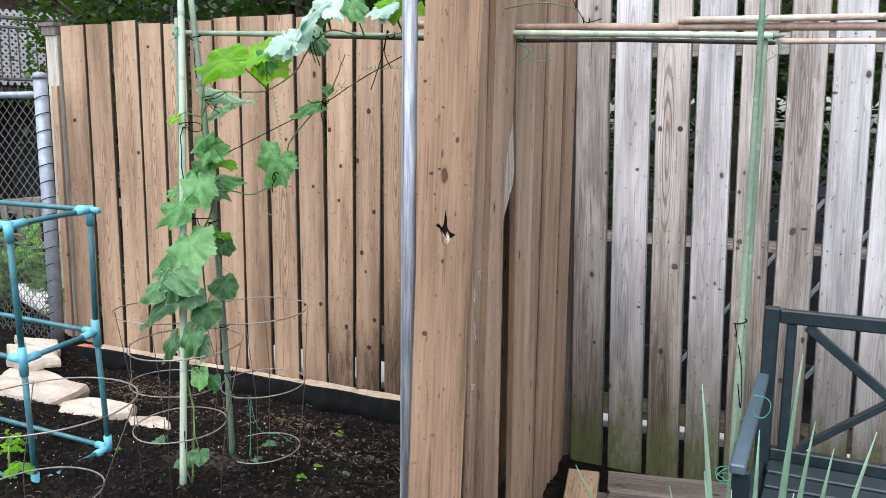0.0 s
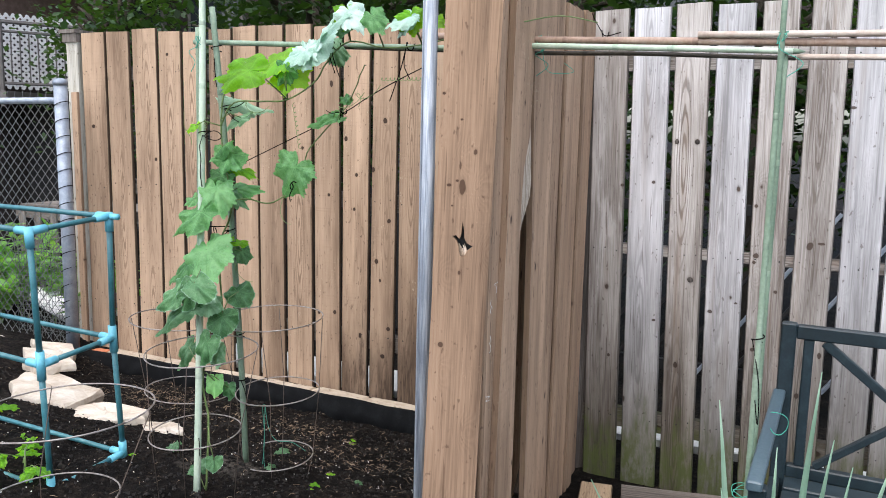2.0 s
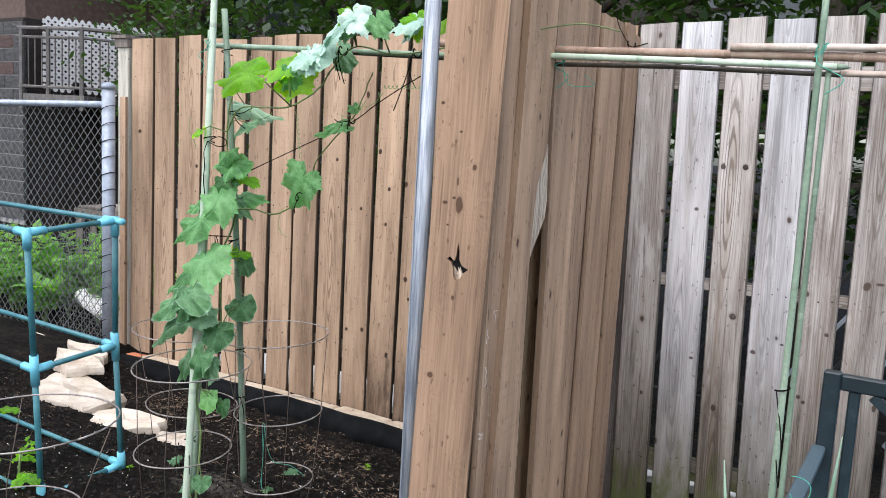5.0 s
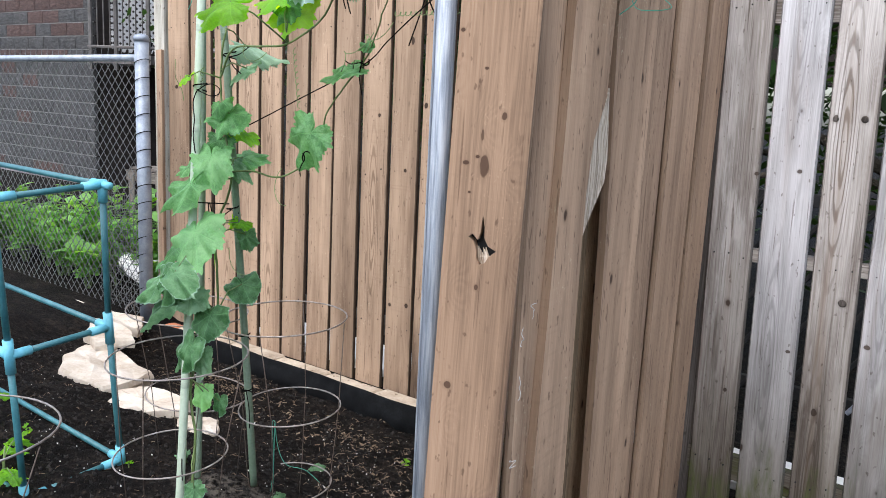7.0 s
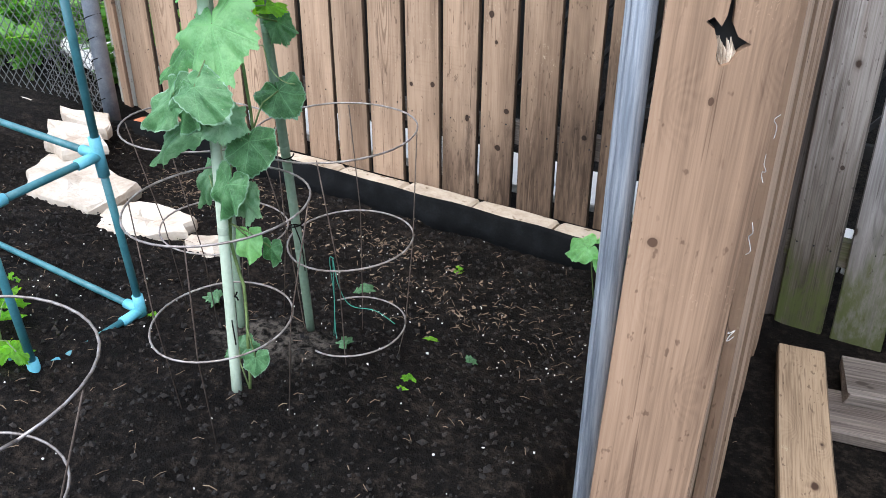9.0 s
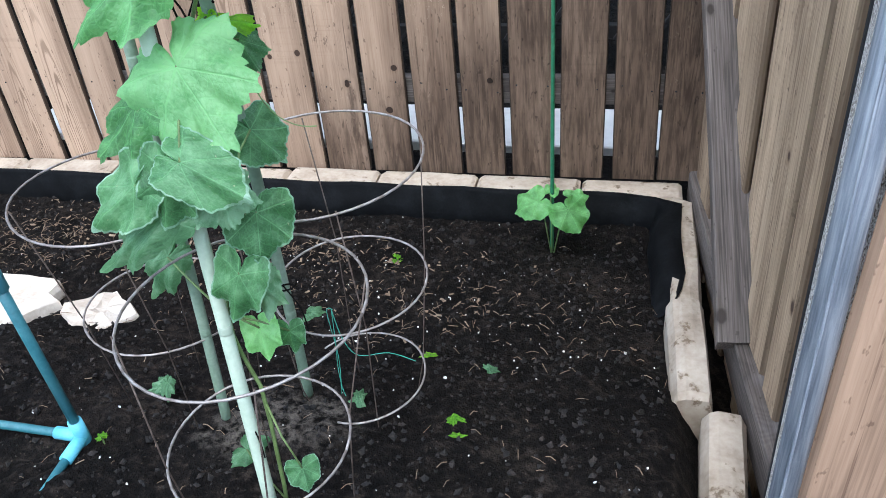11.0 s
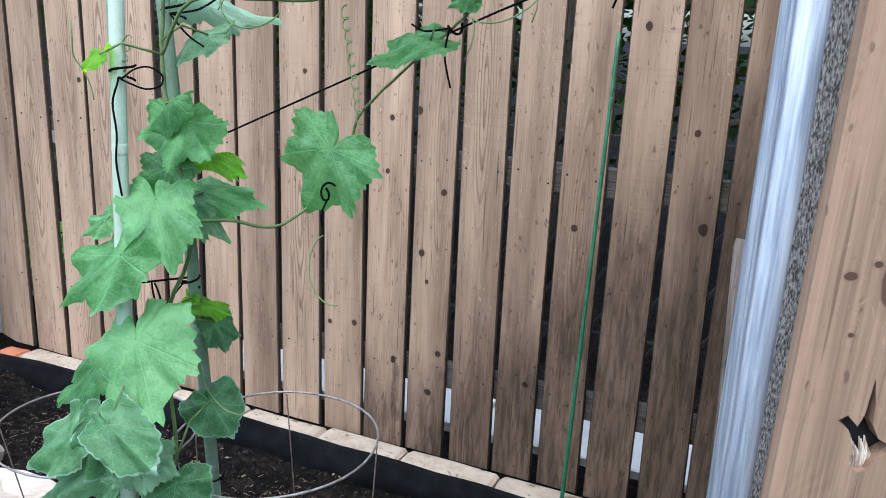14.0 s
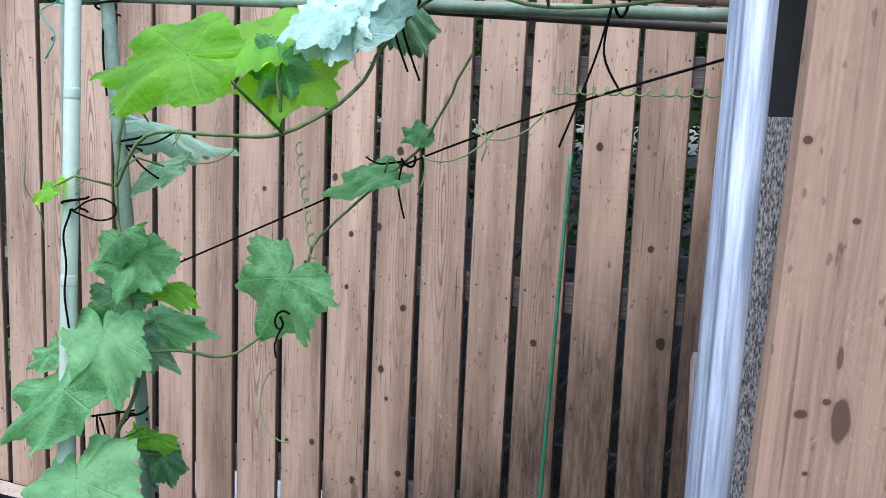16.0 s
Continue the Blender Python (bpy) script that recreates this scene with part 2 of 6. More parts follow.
# lightened copy: light missing on the side fence is put into the colour
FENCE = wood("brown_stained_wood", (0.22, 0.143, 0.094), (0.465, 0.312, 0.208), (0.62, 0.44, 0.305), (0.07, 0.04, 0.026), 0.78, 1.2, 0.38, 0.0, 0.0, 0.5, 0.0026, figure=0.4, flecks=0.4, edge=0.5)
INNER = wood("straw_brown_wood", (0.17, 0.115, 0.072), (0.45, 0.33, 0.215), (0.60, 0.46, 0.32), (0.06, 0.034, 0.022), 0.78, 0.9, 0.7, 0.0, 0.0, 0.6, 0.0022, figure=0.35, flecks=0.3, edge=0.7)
BACK_WOOD = wood("back_fence_wood", (0.19, 0.125, 0.082), (0.405, 0.284, 0.194), (0.55, 0.40, 0.285), (0.05, 0.03, 0.02), 0.78, 1.1, 0.32, 0.0, 0.92, 0.16, 0.0022, figure=0.85, flecks=0.3, edge=0.95, marks=
            ((-2.071, 1.21, 0.011, 0.013, 0.92), (-1.98, 0.968, 0.01, 0.011, 0.92), (-2.048, 0.766, 0.01, 0.012, 0.92), (-2.027, 0.674, 0.006, 0.007, 0.92), (-1.978, 0.438, 0.01, 0.01, 0.92), (-2.009, 0.296, 0.011, 0.012, 0.92), (-2.288, 0.486, 0.01, 0.01, 0.92), (-2.385, 0.473, 0.008, 0.008, 0.92), (-1.679, 0.399, 0.01, 0.01, 0.92), (-1.213, 0.958, 0.014, 0.016, 0.92), (-1.258, 1.214, 0.009, 0.01, 0.92), (-2.165, 1.181, 0.008, 0.009, 0.92), (-2.177, 1.013, 0.007, 0.008, 0.92), (-2.008, 1.443, 0.011, 0.013, 0.92), (-1.413, 1.483, 0.009, 0.012, 0.92), (-1.567, 0.913, 0.01, 0.01, 0.92), (-2.139, 0.383, 0.009, 0.014, 0.92), (-3.962, 1.383, 0.014, 0.01, 0.92), (-3.482, 1.21, 0.01, 0.01, 0.92), (-3.377, 1.777, 0.01, 0.008, 0.92), (-2.312, 1.616, 0.009, 0.016, 0.92), (-2.227, 1.354, 0.009, 0.012, 0.92), (-2.326, 1.076, 0.007, 0.008, 0.92), (-2.487, 1.302, 0.008, 0.008, 0.85),))
# shaded copy of the fence wood, its shade put into the colour
END_SHADED = wood("shaded_brown_end_board", (0.135, 0.086, 0.056), (0.325, 0.214, 0.14), (0.47, 0.318, 0.214), (0.085, 0.048, 0.03), 0.78, 0.9, 0.55, 0.0, 0.0, 0.10, 0.003, figure=0.0, flecks=0.15, placed="board", streaks=0.16, marks=
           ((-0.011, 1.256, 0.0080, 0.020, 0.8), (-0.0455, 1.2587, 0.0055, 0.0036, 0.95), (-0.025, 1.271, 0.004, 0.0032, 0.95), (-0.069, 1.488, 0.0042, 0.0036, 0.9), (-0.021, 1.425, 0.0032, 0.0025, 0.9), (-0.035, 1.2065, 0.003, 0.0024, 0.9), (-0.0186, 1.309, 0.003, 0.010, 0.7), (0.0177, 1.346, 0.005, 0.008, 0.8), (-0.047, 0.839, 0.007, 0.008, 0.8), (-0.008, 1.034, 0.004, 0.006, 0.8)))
GREY_KNOTS = ((-0.654, 1.379, 0.009, 0.011, 0.80), (-0.575, 1.380, 0.010, 0.011, 0.80), (-0.567, 0.829, 0.012, 0.012, 0.80), (-0.604, 0.470, 0.008, 0.012, 0.80), (-0.864, 1.196, 0.007, 0.006, 0.80), (-0.735, 1.215, 0.007, 0.006, 0.80), (-0.884, 0.471, 0.006, 0.007, 0.80), (-0.483, 0.709, 0.009, 0.007, 0.80), (-0.340, 1.142, 0.007, 0.007, 0.80), (-0.332, 0.922, 0.007, 0.007, 0.80), (-0.036, 1.517, 0.010, 0.005, 0.80), (-0.297, 0.558, 0.007, 0.007, 0.80), (-0.139, 1.002, 0.011, 0.016, 0.80), (-0.327, 0.947, 0.010, 0.010, 0.80), (-0.247, 0.813, 0.007, 0.007, 0.80), (-0.315, 0.575, 0.007, 0.007, 0.80), (-0.101, 1.013, 0.012, 0.005, 0.80), (-0.141, 0.415, 0.009, 0.011, 0.80), (-0.074, 0.584, 0.007, 0.012, 0.80), (-0.388, 0.753, 0.006, 0.004, 0.80), (-0.702, 0.647, 0.007, 0.005, 0.80))
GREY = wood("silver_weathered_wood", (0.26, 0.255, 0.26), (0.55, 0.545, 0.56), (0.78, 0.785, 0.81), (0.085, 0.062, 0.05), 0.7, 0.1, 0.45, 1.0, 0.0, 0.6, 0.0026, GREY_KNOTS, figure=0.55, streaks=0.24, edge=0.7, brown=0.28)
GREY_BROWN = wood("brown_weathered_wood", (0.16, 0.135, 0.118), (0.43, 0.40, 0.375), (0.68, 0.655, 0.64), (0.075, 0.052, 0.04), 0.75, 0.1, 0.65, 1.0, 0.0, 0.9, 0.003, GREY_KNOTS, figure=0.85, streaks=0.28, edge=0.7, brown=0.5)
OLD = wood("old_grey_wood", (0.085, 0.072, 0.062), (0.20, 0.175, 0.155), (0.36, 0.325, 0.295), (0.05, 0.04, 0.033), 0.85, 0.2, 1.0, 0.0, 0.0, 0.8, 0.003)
# dark wood of knots and rail end; elsewhere shade is put into its colour
OLD_DARK = wood("dark_grey_wood", (0.045, 0.038, 0.034), (0.11, 0.095, 0.085), (0.22, 0.195, 0.175), (0.03, 0.024, 0.02), 0.8, 0.2, 1.0, 0.0, 0.0, 0.8, 0.003)
TORN = wood("torn_bare_wood", (0.27, 0.21, 0.155), (0.58, 0.49, 0.39), (0.78, 0.70, 0.60), (0.16, 0.12, 0.09), 0.85, 0.3, 1.6, 0.0, 0.0, 0.0, 0.008, figure=0.0)
SILVER = mottled("silver_post_wood", (0.14, 0.115, 0.092), (0.52, 0.49, 0.44), (0.92, 0.90, 0.87), 640.0, 0.85, 0.9, 0.003, 0.0, (1.0, 1.0, 0.30), 2.0, spots=(0.20, 0.15, 0.11), spot_at=0.74, tight=0.6)
OLD_BROWN = wood("old_brown_timber", (0.058, 0.048, 0.041), (0.150, 0.126, 0.110), (0.28, 0.245, 0.215), (0.035, 0.027, 0.022), 0.7, 0.2, 1.0, 0.0, 0.0, 0.9, 0.003)
POSTW = wood("peeling_white_post", (0.25, 0.22, 0.17), (0.50, 0.48, 0.42), (0.70, 0.69, 0.64), (0.12, 0.09, 0.06), 0.8, 0.1, 0.8, 0.0, 0.0, 0.3, 0.002)
BLOCK = mottled("tan_concrete_block", (0.27, 0.215, 0.155), (0.42, 0.35, 0.27), (0.53, 0.465, 0.375), 9.0, 0.9, 0.5, 0.004, spots=(0.17, 0.125, 0.08), spot_at=0.58)
TERRA = mottled("terracotta", (0.40, 0.13, 0.06), (0.55, 0.19, 0.09), (0.62, 0.26, 0.14), 12.0, 0.85, 0.3)
ROCK = mottled("pale_limestone", (0.36, 0.29, 0.225), (0.52, 0.455, 0.375), (0.66, 0.61, 0.54), 7.0, 0.85, 0.8, 0.008, spots=(0.38, 0.25, 0.17), spot_at=0.64)
LINER = mottled("black_plastic", (0.002, 0.0022, 0.0025), (0.004, 0.0044, 0.0048), (0.009, 0.010, 0.011), 14.0, 0.7, 0.4, 0.004)
LINER.node_tree.nodes["Principled BSDF"].inputs["Specular IOR Level"].default_value = 0.12
ZINC = mottled("galvanised_steel", (0.21, 0.24, 0.285), (0.34, 0.375, 0.425), (0.49, 0.525, 0.57), 150.0, 0.66, 0.5, 0.001, 0.65, (1.0, 1.0, 0.05), 3.0, tight=0.75)
ZINC_OLD = mottled("dull_zinc", (0.19, 0.22, 0.27), (0.28, 0.32, 0.38), (0.38, 0.42, 0.48), 18.0, 0.5, 0.15, 0.0008, 0.4)
WIRE = mottled("rusty_wire", (0.16, 0.13, 0.11), (0.30, 0.27, 0.25), (0.45, 0.43, 0.42), 60.0, 0.5, 0.1, 0.0005, 0.6)
LEG_WIRE = mottled("dark_rusty_wire", (0.05, 0.035, 0.028), (0.10, 0.075, 0.06), (0.17, 0.14, 0.12), 60.0, 0.6, 0.1, 0.0005, 0.4)
BAMBOO = mottled("green_stake_coat", (0.12, 0.18, 0.125), (0.20, 0.28, 0.20), (0.32, 0.40, 0.31), 14.0, 0.55, 0.3, 0.001, 0.0, (1, 1, 0.15))
BAMBOO_PALE = mottled("pale_green_stake_coat", (0.31, 0.40, 0.30), (0.42, 0.51, 0.40), (0.54, 0.62, 0.51), 14.0, 0.5, 0.3, 0.001, 0.0, (1, 1, 0.12))
STAKE = mottled("dark_green_coat", (0.012, 0.085, 0.04), (0.02, 0.13, 0.06), (0.04, 0.19, 0.09), 20.0, 0.4, 0.3, 0.001)
CANE_DARK = mottled("dark_cane", (0.022, 0.02, 0.016), (0.045, 0.04, 0.032), (0.09, 0.078, 0.064), 10.0, 0.5, 0.2, 0.001, 0.0, (1, 1, 0.2))
CANE = mottled("brown_cane", (0.17, 0.105, 0.075), (0.30, 0.205, 0.155), (0.46, 0.36, 0.29), 10.0, 0.55, 0.2, 0.001, 0.0, (1, 1, 0.2))
CANE_PALE = mottled("pale_cane", (0.36, 0.28, 0.23), (0.52, 0.44, 0.38), (0.66, 0.60, 0.54), 10.0, 0.5, 0.2, 0.001, 0.0, (1, 1, 0.2))
TEAL = mottled("teal_tube", (0.028, 0.115, 0.14), (0.045, 0.165, 0.195), (0.075, 0.22, 0.25), 22.0, 0.4, 0.15, 0.0005)
JOINT = mottled("blue_joint", (0.10, 0.36, 0.46), (0.14, 0.45, 0.57), (0.19, 0.53, 0.65), 20.0, 0.45, 0.1, 0.0004)
LINK = mottled("dull_wire", (0.10, 0.105, 0.11), (0.165, 0.17, 0.175), (0.26, 0.265, 0.27), 60.0, 0.5, 0.1, 0.0005, 0.5)
CORD = mottled("black_cord", (0.003, 0.003, 0.003), (0.006, 0.0055, 0.005), (0.016, 0.015, 0.014), 300.0, 0.9, 0.8, 0.001)
TWINE = mottled("green_twine", (0.03, 0.22, 0.15), (0.06, 0.33, 0.24), (0.12, 0.42, 0.32), 200.0, 0.8, 0.3, 0.0005)
BENCH = mottled("slate_green_paint", (0.008, 0.016, 0.021), (0.012, 0.024, 0.031), (0.024, 0.042, 0.051), 16.0, 0.45, 0.2, 0.0008)
# lighter copy of the bench paint: sky light on the armrests is in the colour
BENCH_ARM = mottled("skylit_slate_paint", (0.04, 0.07, 0.09), (0.06, 0.10, 0.125), (0.10, 0.145, 0.17), 14.0, 0.45, 0.3, 0.001, 0.0, (1.0, 0.15, 1.0))
STEM = mottled("vine_stem", (0.075, 0.11, 0.035), (0.125, 0.19, 0.06), (0.20, 0.28, 0.10), 40.0, 0.6, 0.3, 0.0006)
DRY = mottled("dry_straw", (0.12, 0.08, 0.05), (0.22, 0.155, 0.10), (0.38, 0.30, 0.21), 30.0, 0.85, 0.3, 0.001)
PERL = mottled("perlite", (0.55, 0.53, 0.50), (0.75, 0.73, 0.70), (0.85, 0.84, 0.82), 80.0, 0.9, 0.3, 0.001)
CLOD = mottled("soil_crumb", (0.003, 0.0026, 0.0023), (0.009, 0.0073, 0.0062), (0.034, 0.026, 0.021), 40.0, 0.95, 0.8, 0.004)
CONC = mottled("pale_concrete", (0.62, 0.61, 0.59), (0.76, 0.75, 0.73), (0.84, 0.83, 0.82), 3.0, 0.9, 0.3, 0.002)
WHITE = mottled("white_plastic", (0.66, 0.66, 0.66), (0.76, 0.76, 0.76), (0.82, 0.82, 0.82), 10.0, 0.5, 0.2, 0.001)
LATTICE = mottled("weathered_white_plastic", (0.50, 0.50, 0.52), (0.62, 0.62, 0.63), (0.72, 0.72, 0.72), 10.0, 0.6, 0.2, 0.001)
MASON = mottled("rock_faced_block", (0.034, 0.034, 0.035), (0.068, 0.068, 0.070), (0.125, 0.123, 0.126), 5.0, 0.9, 1.0, 0.03)
MASON_RED = mottled("rock_faced_red_block", (0.05, 0.030, 0.027), (0.092, 0.056, 0.050), (0.14, 0.09, 0.082), 5.0, 0.9, 1.0, 0.03)
MORTAR = mottled("mortar", (0.22, 0.215, 0.21), (0.30, 0.295, 0.29), (0.38, 0.37, 0.36), 20.0, 0.95, 0.4, 0.003)
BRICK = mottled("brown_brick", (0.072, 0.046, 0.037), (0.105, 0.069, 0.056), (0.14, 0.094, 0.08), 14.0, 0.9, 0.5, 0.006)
CORD.node_tree.nodes["Principled BSDF"].inputs["Specular IOR Level"].default_value = 0.05
LINER.node_tree.nodes["Principled BSDF"].inputs["Specular IOR Level"].default_value = 0.08
# shaded copy of the brick: shade behind the porch is in the colour
BRICK_SHADED = mottled("shaded_brick", (0.013, 0.010, 0.009), (0.020, 0.015, 0.013), (0.032, 0.024, 0.021), 14.0, 0.9, 0.5, 0.006)
DARK = mottled("dark_recess", (0.006, 0.006, 0.007), (0.010, 0.010, 0.011), (0.018, 0.018, 0.018), 6.0, 0.8, 0.2, 0.002)
IRON = mottled("grey_railing_paint", (0.07, 0.065, 0.06), (0.11, 0.10, 0.095), (0.15, 0.14, 0.135), 12.0, 0.6, 0.2, 0.001)
BARK = mottled("bark", (0.03, 0.024, 0.018), (0.06, 0.048, 0.036), (0.10, 0.085, 0.065), 12.0, 0.95, 0.9, 0.01, 0.0, (1, 1, 0.2))
GLASS = mat("window_glass", 0.08)[0]
GLASS.node_tree.nodes["Principled BSDF"].inputs["Base Color"].default_value = (0.02, 0.025, 0.03, 1)


def leafy(name, dark, mid, light, veins=0.6, through_light=0.35, rough=0.5):
    """Blade of a leaf in a unit square: lobes run out from the origin, the tip lies on +y."""
    m, nt, b = mat(name, rough)
    w = Net(nt)
    oc, c, rnd = w.coords()
    s = nt.nodes.new("ShaderNodeSeparateXYZ")
    w.put(s.inputs[0], oc)
    n = w.noise(c, 3.0, 4.0)
    fine = w.noise(c, 26.0, 3.0)
    f = w.math("ADD", w.math("MULTIPLY", n, 0.6), w.math("MULTIPLY", fine, 0.2))
    f = w.math("ADD", f, w.math("MULTIPLY", w.math("SUBTRACT", rnd, 0.5), 0.25))
    col = w.ramp(f, [(0.24, dark), (0.40, mid), (0.54, light)])
    h = w.math("MULTIPLY", fine, 0.5)
    if veins:
        r = w.math("SQRT", w.math("ADD", w.math("POWER", s.outputs[0], 2.0), w.math("POWER", s.outputs[1], 2.0)))
        th = w.math("ABSOLUTE", w.math("ARCTAN2", s.outputs[0], s.outputs[1]))
        fold = w.math("ABSOLUTE", w.math("SUBTRACT", w.math("MODULO", w.math("ADD", th, 0.46), 0.92), 0.46))
        d = w.math("MULTIPLY", r, w.math("SINE", fold))
        d = w.math("ADD", d, w.math("MULTIPLY", w.math("SUBTRACT", w.noise(c, 9.0, 2.0), 0.5), 0.03))
        main = w.fade(w.math("ABSOLUTE", d), 0.017, 0.002)
        side = w.math("SINE", w.math("ADD", w.math("SUBTRACT", w.math("MULTIPLY", r, 34.0), w.math("MULTIPLY", d, 24.0)), w.math("MULTIPLY", n, 5.0)))
        cell = nt.nodes.new("ShaderNodeTexVoronoi")
        cell.feature = "DISTANCE_TO_EDGE"
        cell.inputs["Scale"].default_value = 9.0
        w.put(cell.inputs["Vector"], c)
        net = w.fade(cell.outputs["Distance"], 0.07, 0.0)
        v = w.math("MAXIMUM", main, w.math("MAXIMUM", w.math("MULTIPLY", w.fade(side, 0.86, 1.0), 0.40), w.math("MULTIPLY", net, 0.30)))
        col = w.mix(w.math("MULTIPLY", v, veins), col, tuple(min(1.0, k * 1.6 + 0.02) for k in mid))
        h = w.math("SUBTRACT", h, w.math("MULTIPLY", v, 0.7))
        h = w.math("ADD", h, w.math("MULTIPLY", w.fade(cell.outputs["Distance"], 0.0, 0.5), 0.35))
    hole = w.fade(w.noise(c, 7.0, 3.0), 0.70, 0.74)
    col = w.mix(w.math("MULTIPLY", hole, 0.5), col, (0.34, 0.38, 0.22))
    w.put(b.inputs["Base Color"], col)
    w.put(b.inputs["Normal"], w.bump(h, 0.45, 0.0035))
    tr = nt.nodes.new("ShaderNodeBsdfTranslucent")
    bright = nt.nodes.new("ShaderNodeHueSaturation")
    bright.inputs["Saturation"].default_value, bright.inputs["Value"].default_value = 1.25, 2.0
    bright.inputs["Hue"].default_value = 0.47
    w.put(bright.inputs["Color"], col)
    w.put(tr.inputs["Color"], bright.outputs["Color"])
    ms = nt.nodes.new("ShaderNodeMixShader")
    ms.inputs[0].default_value = through_light
    w.put(ms.inputs[1], b.outputs[0])
    w.put(ms.inputs[2], tr.outputs[0])
    nt.links.new(ms.outputs[0], nt.nodes["Material Output"].inputs["Surface"])
    return m


LEAF = leafy("vine_leaf", (0.048, 0.150, 0.045), (0.098, 0.268, 0.088), (0.185, 0.40, 0.165), 0.5, 0.30, 0.5)
LEAF_DEEP = leafy("old_vine_leaf", (0.040, 0.120, 0.042), (0.078, 0.205, 0.078), (0.145, 0.30, 0.14), 0.55, 0.25, 0.5)
LEAF_PALE = leafy("young_vine_leaf", (0.10, 0.27, 0.018), (0.155, 0.40, 0.028), (0.23, 0.50, 0.055), 0.3, 0.6)
LEAF_YOUNG = leafy("young_squash_leaf", (0.11, 0.29, 0.085), (0.175, 0.43, 0.14), (0.26, 0.54, 0.22), 0.3, 0.4)
LEAF_BLUE = leafy("underside_leaf", (0.050, 0.130, 0.055), (0.095, 0.215, 0.10), (0.19, 0.33, 0.19), 0.35, 0.25, 0.48)
# sky sheen is put into these pale colours; LEAF_SHEEN also gives bleached margins
LEAF_MINT = leafy("sheen_painted_leaf", (0.24, 0.40, 0.31), (0.36, 0.53, 0.44), (0.50, 0.65, 0.57), 0.25, 0.15, 0.35)
LEAF_SHEEN = leafy("sheen_and_margin_leaf", (0.12, 0.24, 0.14), (0.19, 0.33, 0.21), (0.30, 0.44, 0.32), 0.3, 0.2, 0.45)
WEED = leafy("weed_leaf", (0.075, 0.19, 0.04), (0.15, 0.34, 0.075), (0.24, 0.47, 0.13), 0.0, 0.4)
TREE = leafy("tree_leaf", (0.012, 0.03, 0.008), (0.025, 0.06, 0.016), (0.05, 0.11, 0.03), 0.0, 0.3)
IRIS = leafy("iris_blade", (0.16, 0.27, 0.19), (0.23, 0.36, 0.27), (0.33, 0.46, 0.36), 0.0, 0.3)


# ---- building helpers ----
def thing(name, label, category, at=(0, 0, 0), group="", kind=""):
    ob = new(name)
    ob.location = at
    return tagged(ob, label, category, group, kind)


def mesh_of(name, bm, material, smooth=False):
    me = bpy.data.meshes.new(name)
    bm.to_mesh(me)
    bm.free()
    me.materials.append(material)
    if smooth:
        for p in me.polygons:
            p.use_smooth = True
    return me


def part(name, bm, material, parent=None, label="", smooth=False, at=None):
    """Links a bmesh (or a mesh made before) as one mesh object under a thing or a part. at: its pose in the parent."""
    me = bm if isinstance(bm, bpy.types.Mesh) else mesh_of(name, bm, material, smooth)
    ob = new(name, me)
    ob.parent = parent
    if at is not None:
        ob.matrix_basis = at
    if label:
        ob["label"] = label
    return ob


def add_box(bm, lo, hi, m=None):
    vs = [bm.verts.new((x, y, z)) for z in (lo[2], hi[2]) for y in (lo[1], hi[1]) for x in (lo[0], hi[0])]
    if m is not None:
        for v in vs:
            v.co = m @ v.co
    for f in ((0, 2, 3, 1), (4, 5, 7, 6), (0, 1, 5, 4), (2, 6, 7, 3), (0, 4, 6, 2), (1, 3, 7, 5)):
        bm.faces.new([vs[i] for i in f])
    return vs


def add_tube(bm, pts, r, n=8, cap=True):
    """A round rod along pts; r: one radius, or one for each point."""
    pts = [Vector(p) for p in pts]
    rs = r if isinstance(r, (list, tuple)) else [r] * len(pts)
    rings, up = [], None
    for i, p in enumerate(pts):
        d = (pts[min(i + 1, len(pts) - 1)] - pts[max(i - 1, 0)]).normalized()
        if up is None:
            up = d.orthogonal().normalized()
        up = (up - d * up.dot(d)).normalized()
        side = d.cross(up)
        rings.append([bm.verts.new(p + rs[i] * (math.cos(a) * up + math.sin(a) * side)) for a in [2 * math.pi * k / n for k in range(n)]])
    for a, b in zip(rings, rings[1:]):
        for k in range(n):
            bm.faces.new((a[k], a[(k + 1) % n], b[(k + 1) % n], b[k]))
    if cap:
        bm.faces.new(rings[0][::-1])
        bm.faces.new(rings[-1])


def tube(pts, r, n=8):
    bm = bmesh.new()
    add_tube(bm, pts, r, n)
    return bm


